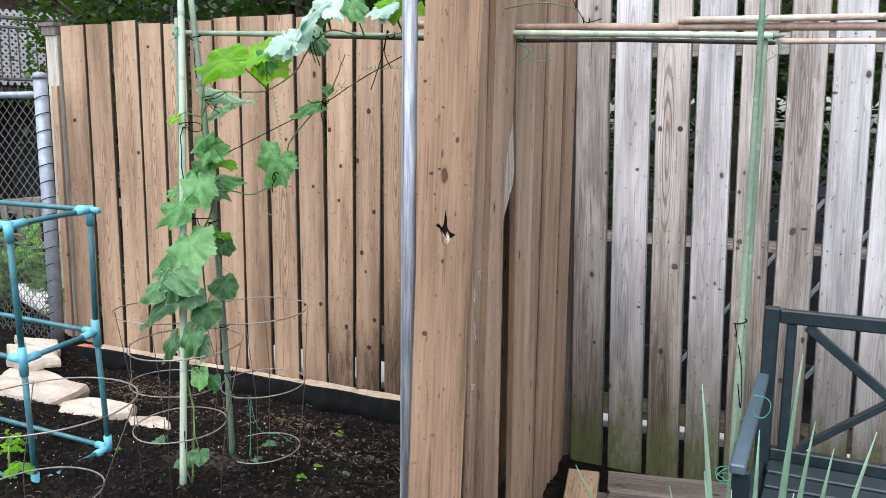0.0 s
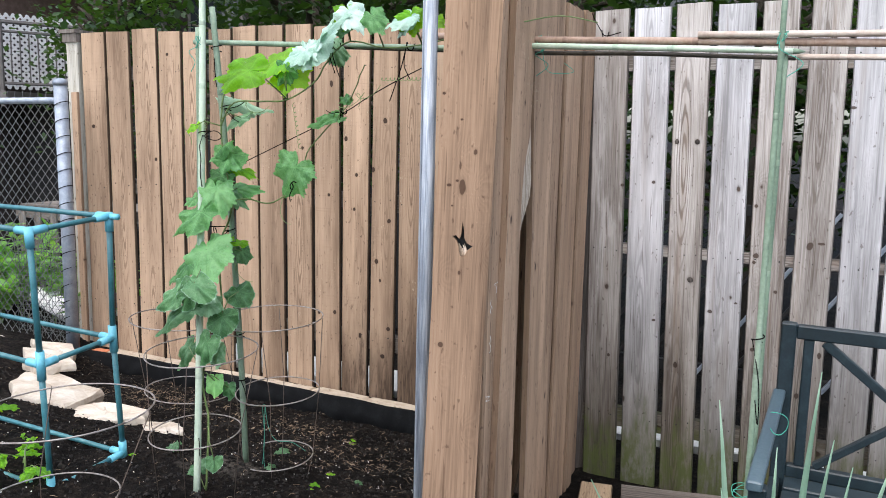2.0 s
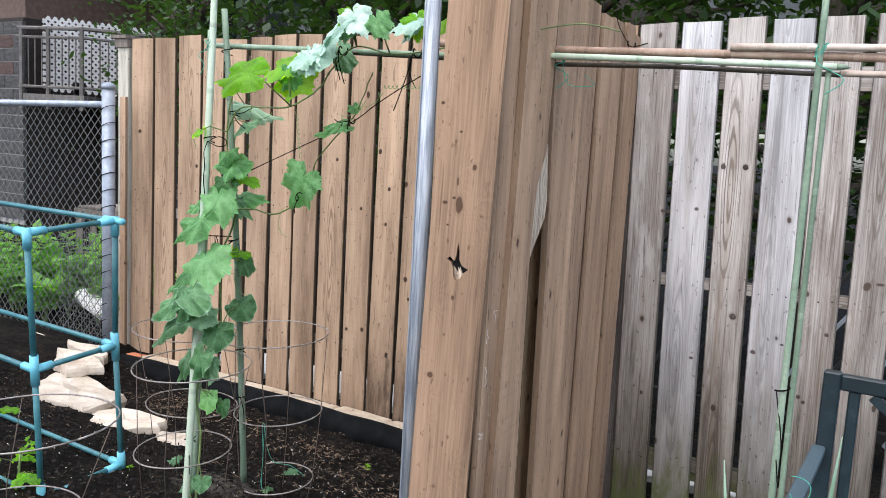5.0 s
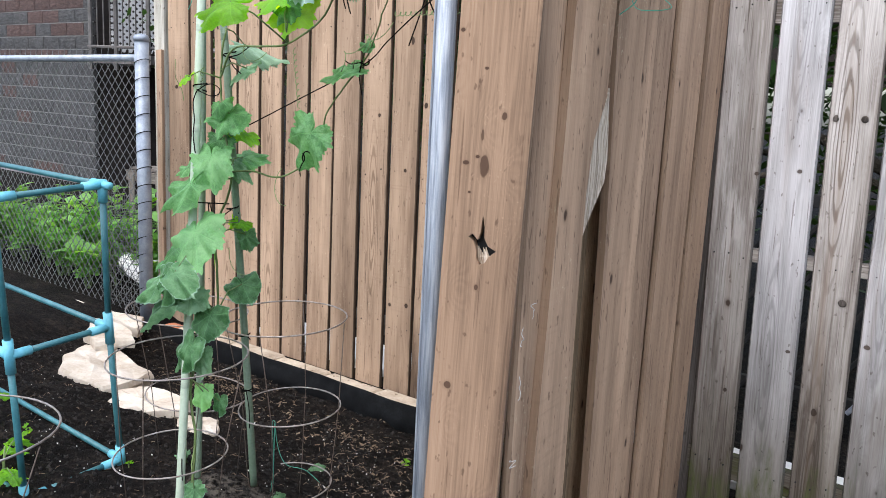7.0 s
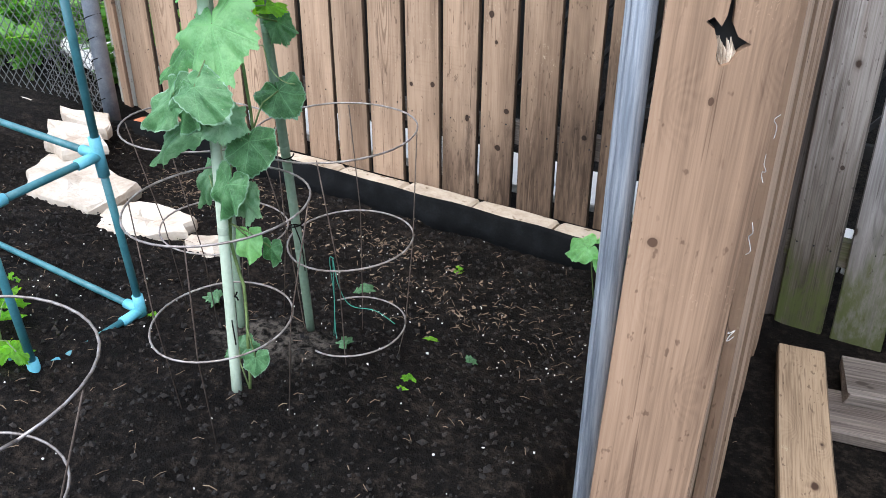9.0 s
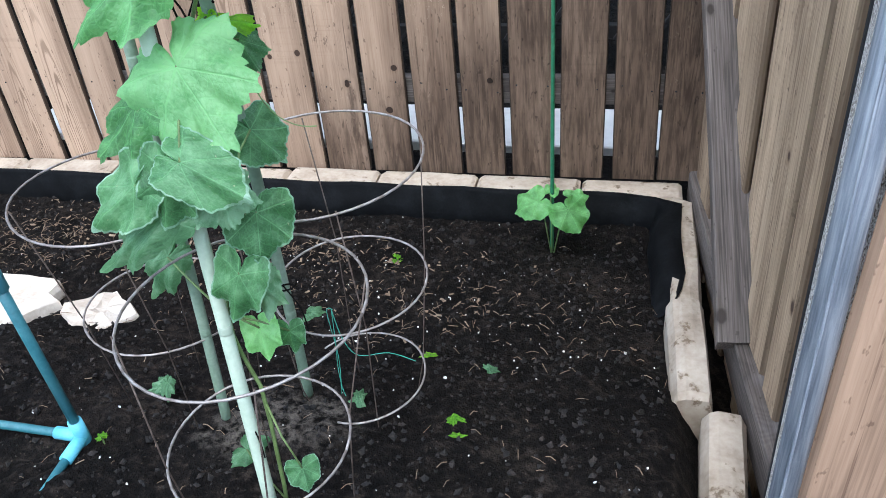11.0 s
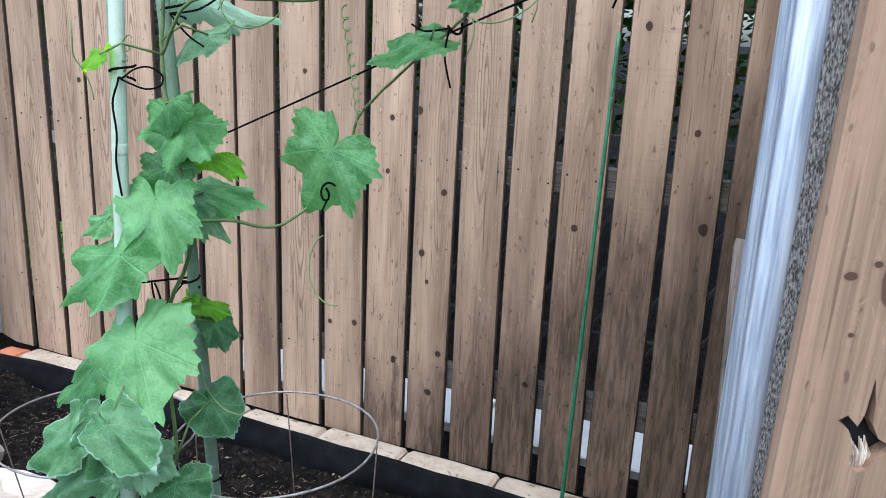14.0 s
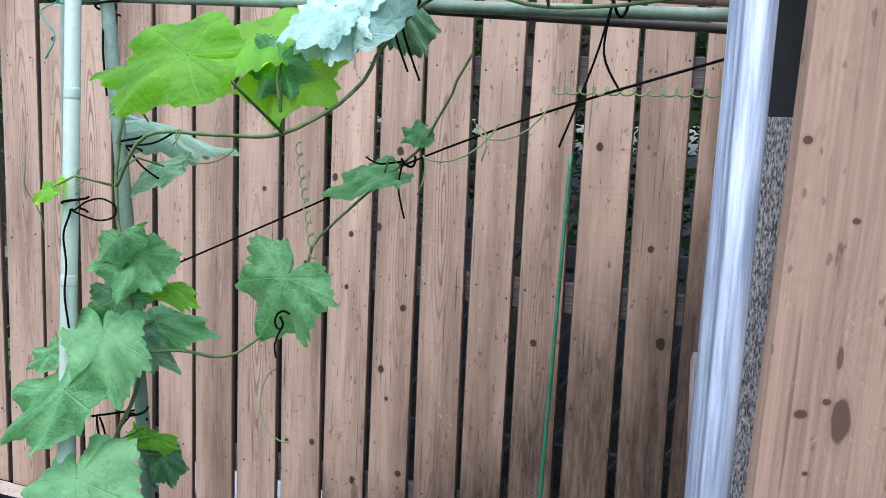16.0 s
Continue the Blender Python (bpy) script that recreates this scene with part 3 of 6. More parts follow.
def board(w, t, h, seed=0, bevel=0.003, warp=0.004, ends=0.004):
    """A sawn board about its middle: width x, thickness y, length z, with eased edges, a slight bow and uneven ends."""
    rnd = random.Random(seed)
    bm = bmesh.new()
    b = bevel
    sec = [(-w / 2 + b, -t / 2), (w / 2 - b, -t / 2), (w / 2, -t / 2 + b), (w / 2, t / 2 - b), (w / 2 - b, t / 2), (-w / 2 + b, t / 2), (-w / 2, t / 2 - b), (-w / 2, -t / 2 + b)]
    k1, k2 = rnd.uniform(-warp, warp), rnd.uniform(-warp, warp)
    rings = []
    for i in range(4):
        u = i / 3
        dx, dy = k1 * math.sin(math.pi * u), k2 * math.sin(math.pi * u)
        ring = []
        for x, y in sec:
            z = -h / 2 + h * u
            if i in (0, 3):
                z += rnd.uniform(-ends, ends) * 0.5 + (x / w) * k1
            ring.append(bm.verts.new((x + dx, y + dy, z)))
        rings.append(ring)
    for a, c in zip(rings, rings[1:]):
        for k in range(8):
            bm.faces.new((a[k], a[(k + 1) % 8], c[(k + 1) % 8], c[k]))
    bm.faces.new(rings[0][::-1])
    bm.faces.new(rings[-1])
    return bm


def between(a, b, roll=0.0):
    """A pose at the middle of a and b, whose z runs from a to b."""
    a, b = Vector(a), Vector(b)
    q = (b - a).to_track_quat("Z", "Y")
    return Matrix.Translation((a + b) / 2) @ q.to_matrix().to_4x4() @ pose(0, 0, 0, 0, 0, roll)


def plank(name, a, b, w, t, material, label, roll=0.0, seed=1, category="plank"):
    ob = part(name, board(w, t, (Vector(b) - Vector(a)).length, seed, 0.004, 0.006, 0.02), material)
    ob.matrix_basis = between(a, b, roll)
    return tagged(ob, label, category)


def sstep(a, b, x):
    u = min(1.0, max(0.0, (x - a) / (b - a)))
    return u * u * (3 - 2 * u)


SOIL_Y = (1.2, 1.7, 1.9, 2.1, 2.3, 2.5, 2.8, 3.1, 3.4)
SOIL_Z = (0.21, 0.235, 0.24, 0.225, 0.17, 0.095, 0.04, 0.01, 0.0)


def soil(x, y):
    """Height of the ground: a bed that rises away from the back fence, and lower ground on the outer side."""
    z = float(np.interp(y, SOIL_Y, SOIL_Z))
    z += 0.13 * sstep(-3.5, -4.3, x) * sstep(4.6, 3.4, y)
    z += 0.03 * math.exp(-((x + 1.9) ** 2 + (y - 2.15) ** 2) / 0.03)
    right = sstep(-1.165, -1.0, x)
    z = z * (1 - right) - 0.075 * right
    z = z * (1 - sstep(3.35, 3.6, y)) - 0.06 * sstep(3.35, 3.6, y) + 0.14 * sstep(-3.6, -4.2, x) * sstep(3.35, 3.6, y) * sstep(6, 4.5, y)
    far = sstep(1.2, -1.0, y)
    return z * (1 - far) + 0.0 * far


# ---- ground ----
def axis(lo, hi, step, far_lo, far_hi):
    mid = list(np.arange(lo, hi, step))
    out, d, v = [], step * 2, hi
    while v < far_hi:
        out.append(v)
        v += d
        d *= 1.5
    out.append(far_hi)
    pre, d, v = [], step * 2, lo - step * 2
    while v > far_lo:
        pre.append(v)
        d *= 1.5
        v -= d
    pre.append(far_lo)
    return pre[::-1] + mid + out


def build_ground():
    xs = axis(-3.9, -1.02, 0.016, -400.0, 400.0)
    ys = axis(1.3, 3.30, 0.016, -400.0, 400.0)
    vs, fs = [], []
    for y in ys:
        for x in xs:
            z = soil(x, y)
            if -4.5 < x < -0.95 and 0.9 < y < 3.5:
                p = Vector((x, y, 0))
                z += 0.016 * noise.fractal(p * 6.0, 0.8, 2.0, 3) + 0.010 * noise.fractal(p * 32.0, 0.7, 2.0, 4)
                z += 0.008 * max(0.0, noise.noise(p * 60.0))
            vs.append((x, y, z))
    nx = len(xs)
    for j in range(len(ys) - 1):
        for i in range(nx - 1):
            fs.append((j * nx + i, j * nx + i + 1, (j + 1) * nx + i + 1, (j + 1) * nx + i))
    me = bpy.data.meshes.new("ground")
    me.from_pydata(vs, [], fs)
    m, nt, b = mat("dark_garden_soil", 0.95)
    w = Net(nt)
    oc, c, rnd = w.coords()
    n1, n2, n3 = w.noise(oc, 5.0, 6.0, 0.65), w.noise(oc, 45.0, 5.0, 0.7), w.noise(oc, 160.0, 3.0)
    col = w.ramp(w.math("ADD", w.math("MULTIPLY", n1, 0.35), w.math("MULTIPLY", n2, 0.65)), [(0.38, (0.0015, 0.0013, 0.0012)), (0.51, (0.0060, 0.0049, 0.0043)), (0.68, (0.036, 0.028, 0.022))])
    col = w.mix(w.math("MULTIPLY", w.fade(n3, 0.66, 0.74), 0.5), col, (0.13, 0.10, 0.075))
    at = w.vec("SUBTRACT", oc, (-1.87, 2.11, 0.24))
    ln = nt.nodes.new("ShaderNodeVectorMath")
    ln.operation = "LENGTH"
    w.put(ln.inputs[0], at)
    dry = w.math("ADD", ln.outputs["Value"], w.math("MULTIPLY", w.math("SUBTRACT", n1, 0.5), 0.35))
    col = w.mix(w.math("MULTIPLY", w.fade(dry, 0.15, 0.07), w.fade(n2, 0.38, 0.62)), col, (0.10, 0.088, 0.075))
    w.put(b.inputs["Base Color"], col)
    w.put(b.inputs["Normal"], w.bump(w.math("ADD", n2, w.math("MULTIPLY", n3, 0.5)), 0.9, 0.012))
    b.inputs["Specular IOR Level"].default_value = 0.1
    me.materials.append(m)
    for p in me.polygons:
        p.use_smooth = True
    return tagged(new("ground", me), "dark crumbly garden soil with mulch bits", "ground", kind="structure")


build_ground()


def lump(bm, at, r, rnd, flat=0.7):
    """A small uneven stone or crumb."""
    m = Matrix.Translation(at) @ Euler((rnd.uniform(0, 6), rnd.uniform(0, 6), rnd.uniform(0, 6))).to_matrix().to_4x4()
    base = [(0, 1, 0), (0, -1, 0), (1, 0, 0), (-1, 0, 0), (0, 0, flat), (0, 0, -flat)]
    vs = [bm.verts.new(m @ (Vector(p) * r * rnd.uniform(0.6, 1.25))) for p in base]
    for f in ((0, 4, 2), (0, 3, 4), (1, 2, 4), (1, 4, 3), (0, 2, 5), (0, 5, 3), (1, 5, 2), (1, 3, 5)):
        bm.faces.new([vs[i] for i in f])


def ground_at(x, y):
    p = Vector((x, y, 0))
    return soil(x, y) + 0.016 * noise.fractal(p * 6.0, 0.8, 2.0, 3) + 0.010 * noise.fractal(p * 32.0, 0.7, 2.0, 4) + 0.008 * max(0.0, noise.noise(p * 60.0))


def litter():
    rnd = random.Random(4)

    def spot():
        return rnd.uniform(-3.9, -1.14), rnd.uniform(1.3, 3.22)

    bm = bmesh.new()
    for k in range(9000):
        x, y = spot()
        lump(bm, (x, y, ground_at(x, y) + 0.001), rnd.choice((0.0025, 0.003, 0.004, 0.005, 0.007, 0.009)) * rnd.uniform(0.7, 1.3), rnd)
    tagged(part("soil_crumbs", bm, CLOD), "loose dark soil crumbs over the garden bed", "soil", kind="stuff")
    bm = bmesh.new()
    for k in range(430):
        x, y = spot()
        if rnd.random() < 0.45:
            cx, cy, sp = rnd.choice(((-2.75, 1.85, 0.3), (-1.55, 2.65, 0.22), (-2.1, 2.85, 0.18), (-1.9, 2.5, 0.25)))
            x, y = rnd.gauss(cx, sp), min(3.2, rnd.gauss(cy, sp * 0.6))
        lump(bm, (x, y, ground_at(x, y) + 0.003), rnd.uniform(0.0014, 0.0036) * (1.9 if k % 23 == 0 else 1.0), rnd)
    tagged(part("perlite_bits", bm, PERL), "scattered white perlite bits on dark soil", "perlite", kind="stuff")
    bm = bmesh.new()
    for k in range(1300):
        x, y = spot()
        if rnd.random() < 0.55:
            cx, cy, sp = rnd.choice(((-3.05, 2.95, 0.20), (-3.05, 2.95, 0.20), (-2.2, 3.0, 0.16), (-1.78, 2.66, 0.16), (-3.05, 2.95, 0.14), (-2.0, 2.75, 0.25), (-1.5, 2.7, 0.25)))
            x, y = rnd.gauss(cx, sp), min(3.22, rnd.gauss(cy, sp * 0.6))
        a, l = rnd.uniform(0, 6.3), rnd.uniform(0.008, 0.032)
        d = Vector((math.cos(a) * l / 2, math.sin(a) * l / 2, 0))
        z = ground_at(x, y) + 0.006
        up = Vector((0, 0, rnd.uniform(-0.006, 0.01)))
        add_tube(bm, [Vector((x, y, z)) - d, Vector((x, y, z + 0.004)), Vector((x, y, z)) + d + up], rnd.uniform(0.0004, 0.0010), 4, False)
    for k in range(210):
        cx, cy, sx, sy = rnd.choice(((-1.60, 2.70, 0.34, 0.26), (-2.05, 2.92, 0.16, 0.09), (-2.05, 2.95, 0.20, 0.07), (-3.0, 3.05, 0.25, 0.09), (-3.0, 3.02, 0.22, 0.10), (-3.0, 3.02, 0.22, 0.10), (-1.80, 2.68, 0.12, 0.08), (-2.4, 2.9, 0.2, 0.12)))
        x, y = rnd.gauss(cx, sx), min(3.2, rnd.gauss(cy, sy))
        l, t_, h_ = rnd.uniform(0.003, 0.010), rnd.uniform(0.0012, 0.0035), rnd.uniform(0.0006, 0.0015)
        add_box(bm, (-l, -t_, -h_), (l, t_, h_), Matrix.Translation((x, y, ground_at(x, y) + 0.006)) @ Euler((rnd.uniform(-0.5, 0.5), rnd.uniform(-0.5, 0.5), rnd.uniform(0, 6.3))).to_matrix().to_4x4())
    tagged(part("straw_mulch", bm, DRY), "dry straw and wood chips lying on the soil", "mulch", kind="stuff")


litter()

# ---- back fence, brown part ----
EDGES = (-4.045, -3.845, -3.645, -3.450, -3.270, -3.10, -2.93, -2.762, -2.594, -2.420, -2.253, -2.089, -1.936, -1.78, -1.628, -1.475, -1.320, -1.170, -1.02)
FY, TOP, BOT = 3.392, 1.90, 0.075


def nails(bm, x, y, z, r=0.0035):
    add_tube(bm, [(x, y + 0.002, z), (x, y - 0.0015, z)], [r, r * 0.7], 6)


def back_fence():
    f = thing("wooden_fence", "brown-stained board fence with narrow gaps behind the bed", "fence", (-2.5, FY, 0))
    nb = bmesh.new()
    for k, (a, b) in enumerate(zip(EDGES, EDGES[1:])):
        rnd = random.Random(90 + k)
        gap = 0.030 if k == 1 else rnd.uniform(0.014, 0.022)
        w, h = b - a - gap, TOP - BOT + rnd.uniform(-0.012, 0.008) + (0.02 if k < 3 else 0.0)
        bm = board(w, 0.018, h, k)
        o = part("board", bm, BACK_WOOD, f)
        o.matrix_basis = pose((a + b) / 2 + 2.5, 0.009, BOT + h / 2, 0, -0.1 + rnd.uniform(-0.4, 0.4), rnd.uniform(-0.8, 0.8))
        for z in (1.70, 1.05, 0.38):
            for q in (-0.32, 0.32):
                nails(nb, (a + b) / 2 + q * w + rnd.uniform(-0.01, 0.01) + 2.5, 0.0, z + rnd.uniform(-0.02, 0.02))
    tagged(part("nail_heads", nb, DARK, f, "rusted nail heads"), kind="stuff")
    # rails coloured dark for the shade behind the boards
    for z in (0.36, 1.05, 1.68):
        part("rail", board(0.085, 0.038, 2.98, int(z * 9)), OLD_DARK, f, at=between((-1.47, 0.040, z), (1.51, 0.040, z), 90))
    part("post", board(0.09, 0.09, 2.0, 5), POSTW, f, "post with peeling white paint", at=pose(-1.594, 0.03, 0.90, 0, -0.3, 0))
    cap = bmesh.new()
    add_box(cap, (-0.080, -0.065, 0.016), (0.055, 0.065, 0.036))
    add_box(cap, (-0.062, -0.055, -0.034), (0.050, 0.055, 0.015))
    part("post_cap", cap, OLD, f, "flat grey post cap", at=pose(-1.600, 0.03, 1.895))
    part("filler_board", board(0.05, 0.018, 1.55, 77), FENCE, f, at=pose(-1.562, -0.030, 0.80, 0, -0.3, 0))


back_fence()


def grey_fence():
    f = thing("weathered_fence", "silver-grey weathered board fence with green algae at its foot", "fence", (-0.2, 3.385, 0))
    spans = [(-0.994, -0.848), (-0.829, -0.680), (-0.665, -0.528), (-0.508, -0.367), (-0.351, -0.218), (-0.193, -0.057), (-0.038, 0.100), (0.114, 0.250), (0.262, 0.405), (0.42, 0.565), (0.58, 0.72), (0.74, 0.885)]
    nb = bmesh.new()
    for k, (a, b) in enumerate(spans):
        rnd = random.Random(300 + k)
        h = 1.90 + 0.09 + 0.003 * k + rnd.uniform(-0.008, 0.008)
        o = part("board", board(b - a - 0.004, 0.019, h, 40 + k, 0.004, 0.003), GREY_BROWN if k in (0, 2, 4, 5, 8, 10) else GREY, f)
        o.matrix_basis = pose((a + b) / 2 + 0.2, -0.002 if k % 2 else 0.002, -0.09 + h / 2, 0, (-1.2, -1.35, -1.35, -1.3, -1.1, -0.5, -1.0, -0.6)[min(k, 7)], rnd.uniform(-1, 1))
        for z in (1.72, 0.93, 0.22):
            for q in (-0.33, 0.0, 0.33):
                nails(nb, (a + b) / 2 + q * (b - a) + 0.018 * (0.9 - z) + 0.2, -0.011, z + rnd.uniform(-0.012, 0.012), 0.003)
    tagged(part("nail_heads", nb, DARK, f, "dark nail heads"), kind="stuff")
    for x, z, r in ((-0.654, 1.379, 0.009), (-0.575, 1.38, 0.010), (-0.567, 0.829, 0.012)):
        kb = bmesh.new()
        bmesh.ops.create_uvsphere(kb, u_segments=12, v_segments=8, radius=r)
        for v in kb.verts:
            v.co = Vector((v.co.x, v.co.y * 0.22, v.co.z * 0.9)) * (1 + 0.3 * noise.noise(v.co * 90))
        part("knot", kb, OLD_DARK, f, "raised dark knot", smooth=True, at=pose(x + 0.2, -0.010, z))
    # unseen post added dark, in place of the shadow gap at the corner
    part("post", board(0.09, 0.09, 1.90, 77), OLD_DARK, f, at=pose(-0.80, 0.066, 0.86))
    for z in (0.20, 0.93, 1.70):
        part("rail", board(0.045 if z == 0.93 else 0.085, 0.038, 1.92, int(z * 7)), GREY_BROWN, f, at=between((-0.79, 0.030, z), (1.13, 0.030, z), 90))


grey_fence()


# ---- side fence, which runs from the corner towards the camera ----
def side_x(y):
    return -0.878 - 0.098 * (y - 2.14)


def side_fence():
    f = thing("side_fence", "brown-stained double-sided board fence ending at the bed", "fence", (-0.95, 2.6, 0))
    here = Matrix.Translation((0.95, -2.6, 0))
    yaw = 90 + 5.6

    def upright(y, w, off, z0, z1, seed, name="board", material=FENCE, turn=0.0, lean=0.0, label=""):
        rnd = random.Random(seed)
        o = part(name, board(w, 0.018, z1 - z0, seed, 0.0055, 0.004), material, f, label)
        o.matrix_basis = here @ pose(side_x(y) + off, y, (z0 + z1) / 2, lean, 0, yaw + turn)
        return o

    joints = (2.546, 2.662, 2.818, 2.970, 3.135, 3.268, 3.395)
    for k, (a, b) in enumerate(zip(joints, joints[1:])):
        upright((a + b) / 2, b - a - 0.011, -0.008 - 0.009 * (k % 2), -0.11, 1.86 + 0.012 * math.sin(k * 2.1), 500 + k, turn=0.3 * (-1) ** k)
    upright(2.086, 0.170, -0.018, -0.11, 1.88, 520)

    def cut_board(ring, off, seed, label):
        """A board with a broken outline along the fence: y and z of its corners."""
        cb = bmesh.new()
        c0 = ring[0][0]
        faces = []
        for x in (-0.009, 0.009):
            faces.append([cb.verts.new((y - c0, x, z)) for y, z in ring])
        cb.faces.new(faces[0])
        cb.faces.new(faces[1][::-1])
        for i in range(len(ring)):
            k = (i + 1) % len(ring)
            cb.faces.new((faces[0][i], faces[1][i], faces[1][k], faces[0][k]))
        bmesh.ops.recalc_face_normals(cb, faces=cb.faces)
        o = part("board", cb, FENCE, f, label)
        o.matrix_basis = here @ pose(side_x(c0) + off, c0, 0, 0, 0, yaw)

    cut_board([(2.035, -0.11), (2.248, -0.11), (2.250, 0.60), (2.243, 1.07), (2.246, 1.20), (2.262, 1.30), (2.318, 1.395), (2.332, 1.60), (2.336, 1.87), (2.128, 1.86), (2.112, 1.30), (2.085, 0.75)], 0.004, 1, "board split off along its far edge")
    cut_board([(2.432, -0.11), (2.545, -0.11), (2.536, 1.855), (2.340, 1.85), (2.352, 1.58), (2.392, 1.06), (2.412, 0.50)], 0.001, 2, "")
    upright(2.170, 0.148, -0.062, -0.05, 1.86, 540, material=INNER, turn=1.0)
    upright(2.326, 0.098, -0.062, -0.05, 1.86, 541, material=INNER, turn=-1.0)
    # a board broken off in a long splinter
    tb = bmesh.new()
    ring = [(-0.108, 1.085), (-0.066, 1.135), (0.000, 1.214), (0.014, 1.262), (0.008, 1.34), (-0.006, 1.415), (-0.030, 1.375), (-0.055, 1.352), (-0.085, 1.33), (-0.106, 1.308), (-0.104, 1.25), (-0.106, 1.19)]
    for y in (-0.008, 0.008):
        tb.faces.new([tb.verts.new((x, y + 0.004 * math.sin(9 * z + 60 * x), z)) for x, z in (ring if y < 0 else ring[::-1])])
    tb.verts.ensure_lookup_table()
    n = len(ring)
    for i in range(n):
        k = (i + 1) % n
        tb.faces.new((tb.verts[i], tb.verts[n + n - 1 - i], tb.verts[n + n - 1 - k], tb.verts[k]))
    bmesh.ops.recalc_face_normals(tb, faces=tb.faces)
    o = part("torn_board", tb, TORN, f, "pale torn end of a broken board")
    o.matrix_basis = here @ pose(side_x(2.35) - 0.002, 2.35, 0, 0, 0, yaw)
    inner = (2.402, 2.575, 2.735, 2.885, 3.045, 3.195, 3.33)
    for k, (a, b) in enumerate(zip(inner, inner[1:])):
        upright((a + b) / 2, b - a - 0.010, -0.060 + 0.010 * (k % 2), -0.06, 1.86 - 0.008 * k, 560 + k, material=INNER, turn=0.7 * (-1) ** k)
    o = part("rail", board(0.085, 0.022, 1.42, 7), OLD_DARK, f)
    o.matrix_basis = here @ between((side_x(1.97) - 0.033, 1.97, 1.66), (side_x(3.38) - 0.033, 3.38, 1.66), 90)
    # end board with a broken knot hole, which closes the fence towards the garden
    bm = bmesh.new()
    t, z0, z1 = 0.019, -0.02, 1.93
    hole = [(-0.006, 1.165), (-0.001, 1.142), (0.0, 1.122), (0.008, 1.108), (0.024, 1.100), (0.016, 1.094), (0.010, 1.088), (0.004, 1.076), (-0.006, 1.072), (-0.012, 1.082), (-0.013, 1.098), (-0.019, 1.108), (-0.030, 1.116), (-0.022, 1.122), (-0.012, 1.118), (-0.008, 1.130)]
    hole = [(x, z + 0.004 + (0.006 if x < -0.015 else 0)) for x, z in hole]
    le, ri = -0.076, 0.0665
    outer = [(le, z0), (ri, z0), (ri, 0.6), (ri, 1.1), (ri, 1.5), (ri, z1), (le, z1), (le, 1.5), (le, 1.1), (le, 0.6)]
    for y in (-t / 2, t / 2):
        loops = []
        for ring in (outer, hole):
            vs = [bm.verts.new((x, y, z)) for x, z in ring]
            loops.append([bm.edges.new((vs[i], vs[(i + 1) % len(vs)])) for i in range(len(vs))])
        bmesh.ops.triangle_fill(bm, use_beauty=True, edges=loops[0] + loops[1])
        if y < 0:
            front = loops
        else:
            for a, b in zip(front, loops):
                for e1, e2 in zip(a, b):
                    bm.faces.new((e1.verts[0], e1.verts[1], e2.verts[1], e2.verts[0]))
    bmesh.ops.recalc_face_normals(bm, faces=bm.faces)
    o = part("end_board", bm, END_SHADED, f, "end board with a broken knot hole")
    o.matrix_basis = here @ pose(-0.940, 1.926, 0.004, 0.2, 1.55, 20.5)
    rnd = random.Random(6)
    for k in range(9):
        u = k - 4
        chip = bmesh.new()
        add_tube(chip, [(0.0016 * u, 0.002, 1.074 + 0.0015 * abs(u)), (-0.001 + 0.0024 * u, 0.001, 1.090), (-0.005 + 0.0022 * u, 0.003, 1.103 + rnd.uniform(-0.005, 0.009))], [0.0020, 0.0026, 0.0007], 5)
        o = part("splinter", chip, TORN, f, "pale torn wood fibre in the knot hole")
        o.matrix_basis = here @ pose(-0.940, 1.926, 0.004, 0.2, 1.55, 20.5)
    # added black plate in place of the shade inside the knot hole
    core = bmesh.new()
    add_box(core, (-0.045, 0.0125, 1.055), (0.035, 0.018, 1.185))
    o = part("rotten_core", core, DARK, f, "black plate added for the dark inside the knot hole")
    o.matrix_basis = here @ pose(-0.940, 1.926, 0.004, 0.2, 1.55, 20.5)
    # added black board that stands in for shade in the gap above the corner post
    o = part("inner_post", board(0.086, 0.012, 1.90, 18), DARK, f, "black board added for the dark gap")
    o.matrix_basis = here @ pose(-0.957, 2.0745, 0.88)
    o = part("corner_post", board(0.088, 0.088, 1.60, 8, 0.004, 0.002, 0.03), SILVER, f, "weathered grey corner post")
    o.matrix_basis = here @ pose(-0.957, 2.022, 0.715)
    return f


side_fence()
plank("leaning_post", (-0.990, 2.51, 0.175), (-1.070, 3.352, 0.945), 0.118, 0.04, OLD_BROWN, "weathered grey-brown timber leaning in the fence corner", 0, 21, "timber")
plank("base_timber", (-0.945, 2.02, 0.155), (-1.048, 3.345, 0.085), 0.095, 0.05, OLD_BROWN, "rotten grey timber lying along the side fence", 90, 22, "timber")


# ---- galvanised pole at the fence end ----
def galv_pole():
    p = thing("metal_pole", "galvanised steel pole standing at the end of the side fence", "pole", (-1.019, 1.921, 0.0))
    part("tube", tube([(0.002, 0.0, 0.0), (0.004, -0.002, 1.0), (0.008, -0.006, 2.05)], 0.0195, 20), ZINC, p, smooth=True)
    bm = bmesh.new()
    add_tube(bm, [(-0.006, -0.0185, 0.0), (-0.002, -0.0245, 2.05)], 0.0022, 6)
    part("seam", bm, ZINC, p, "weld seam")


galv_pole()


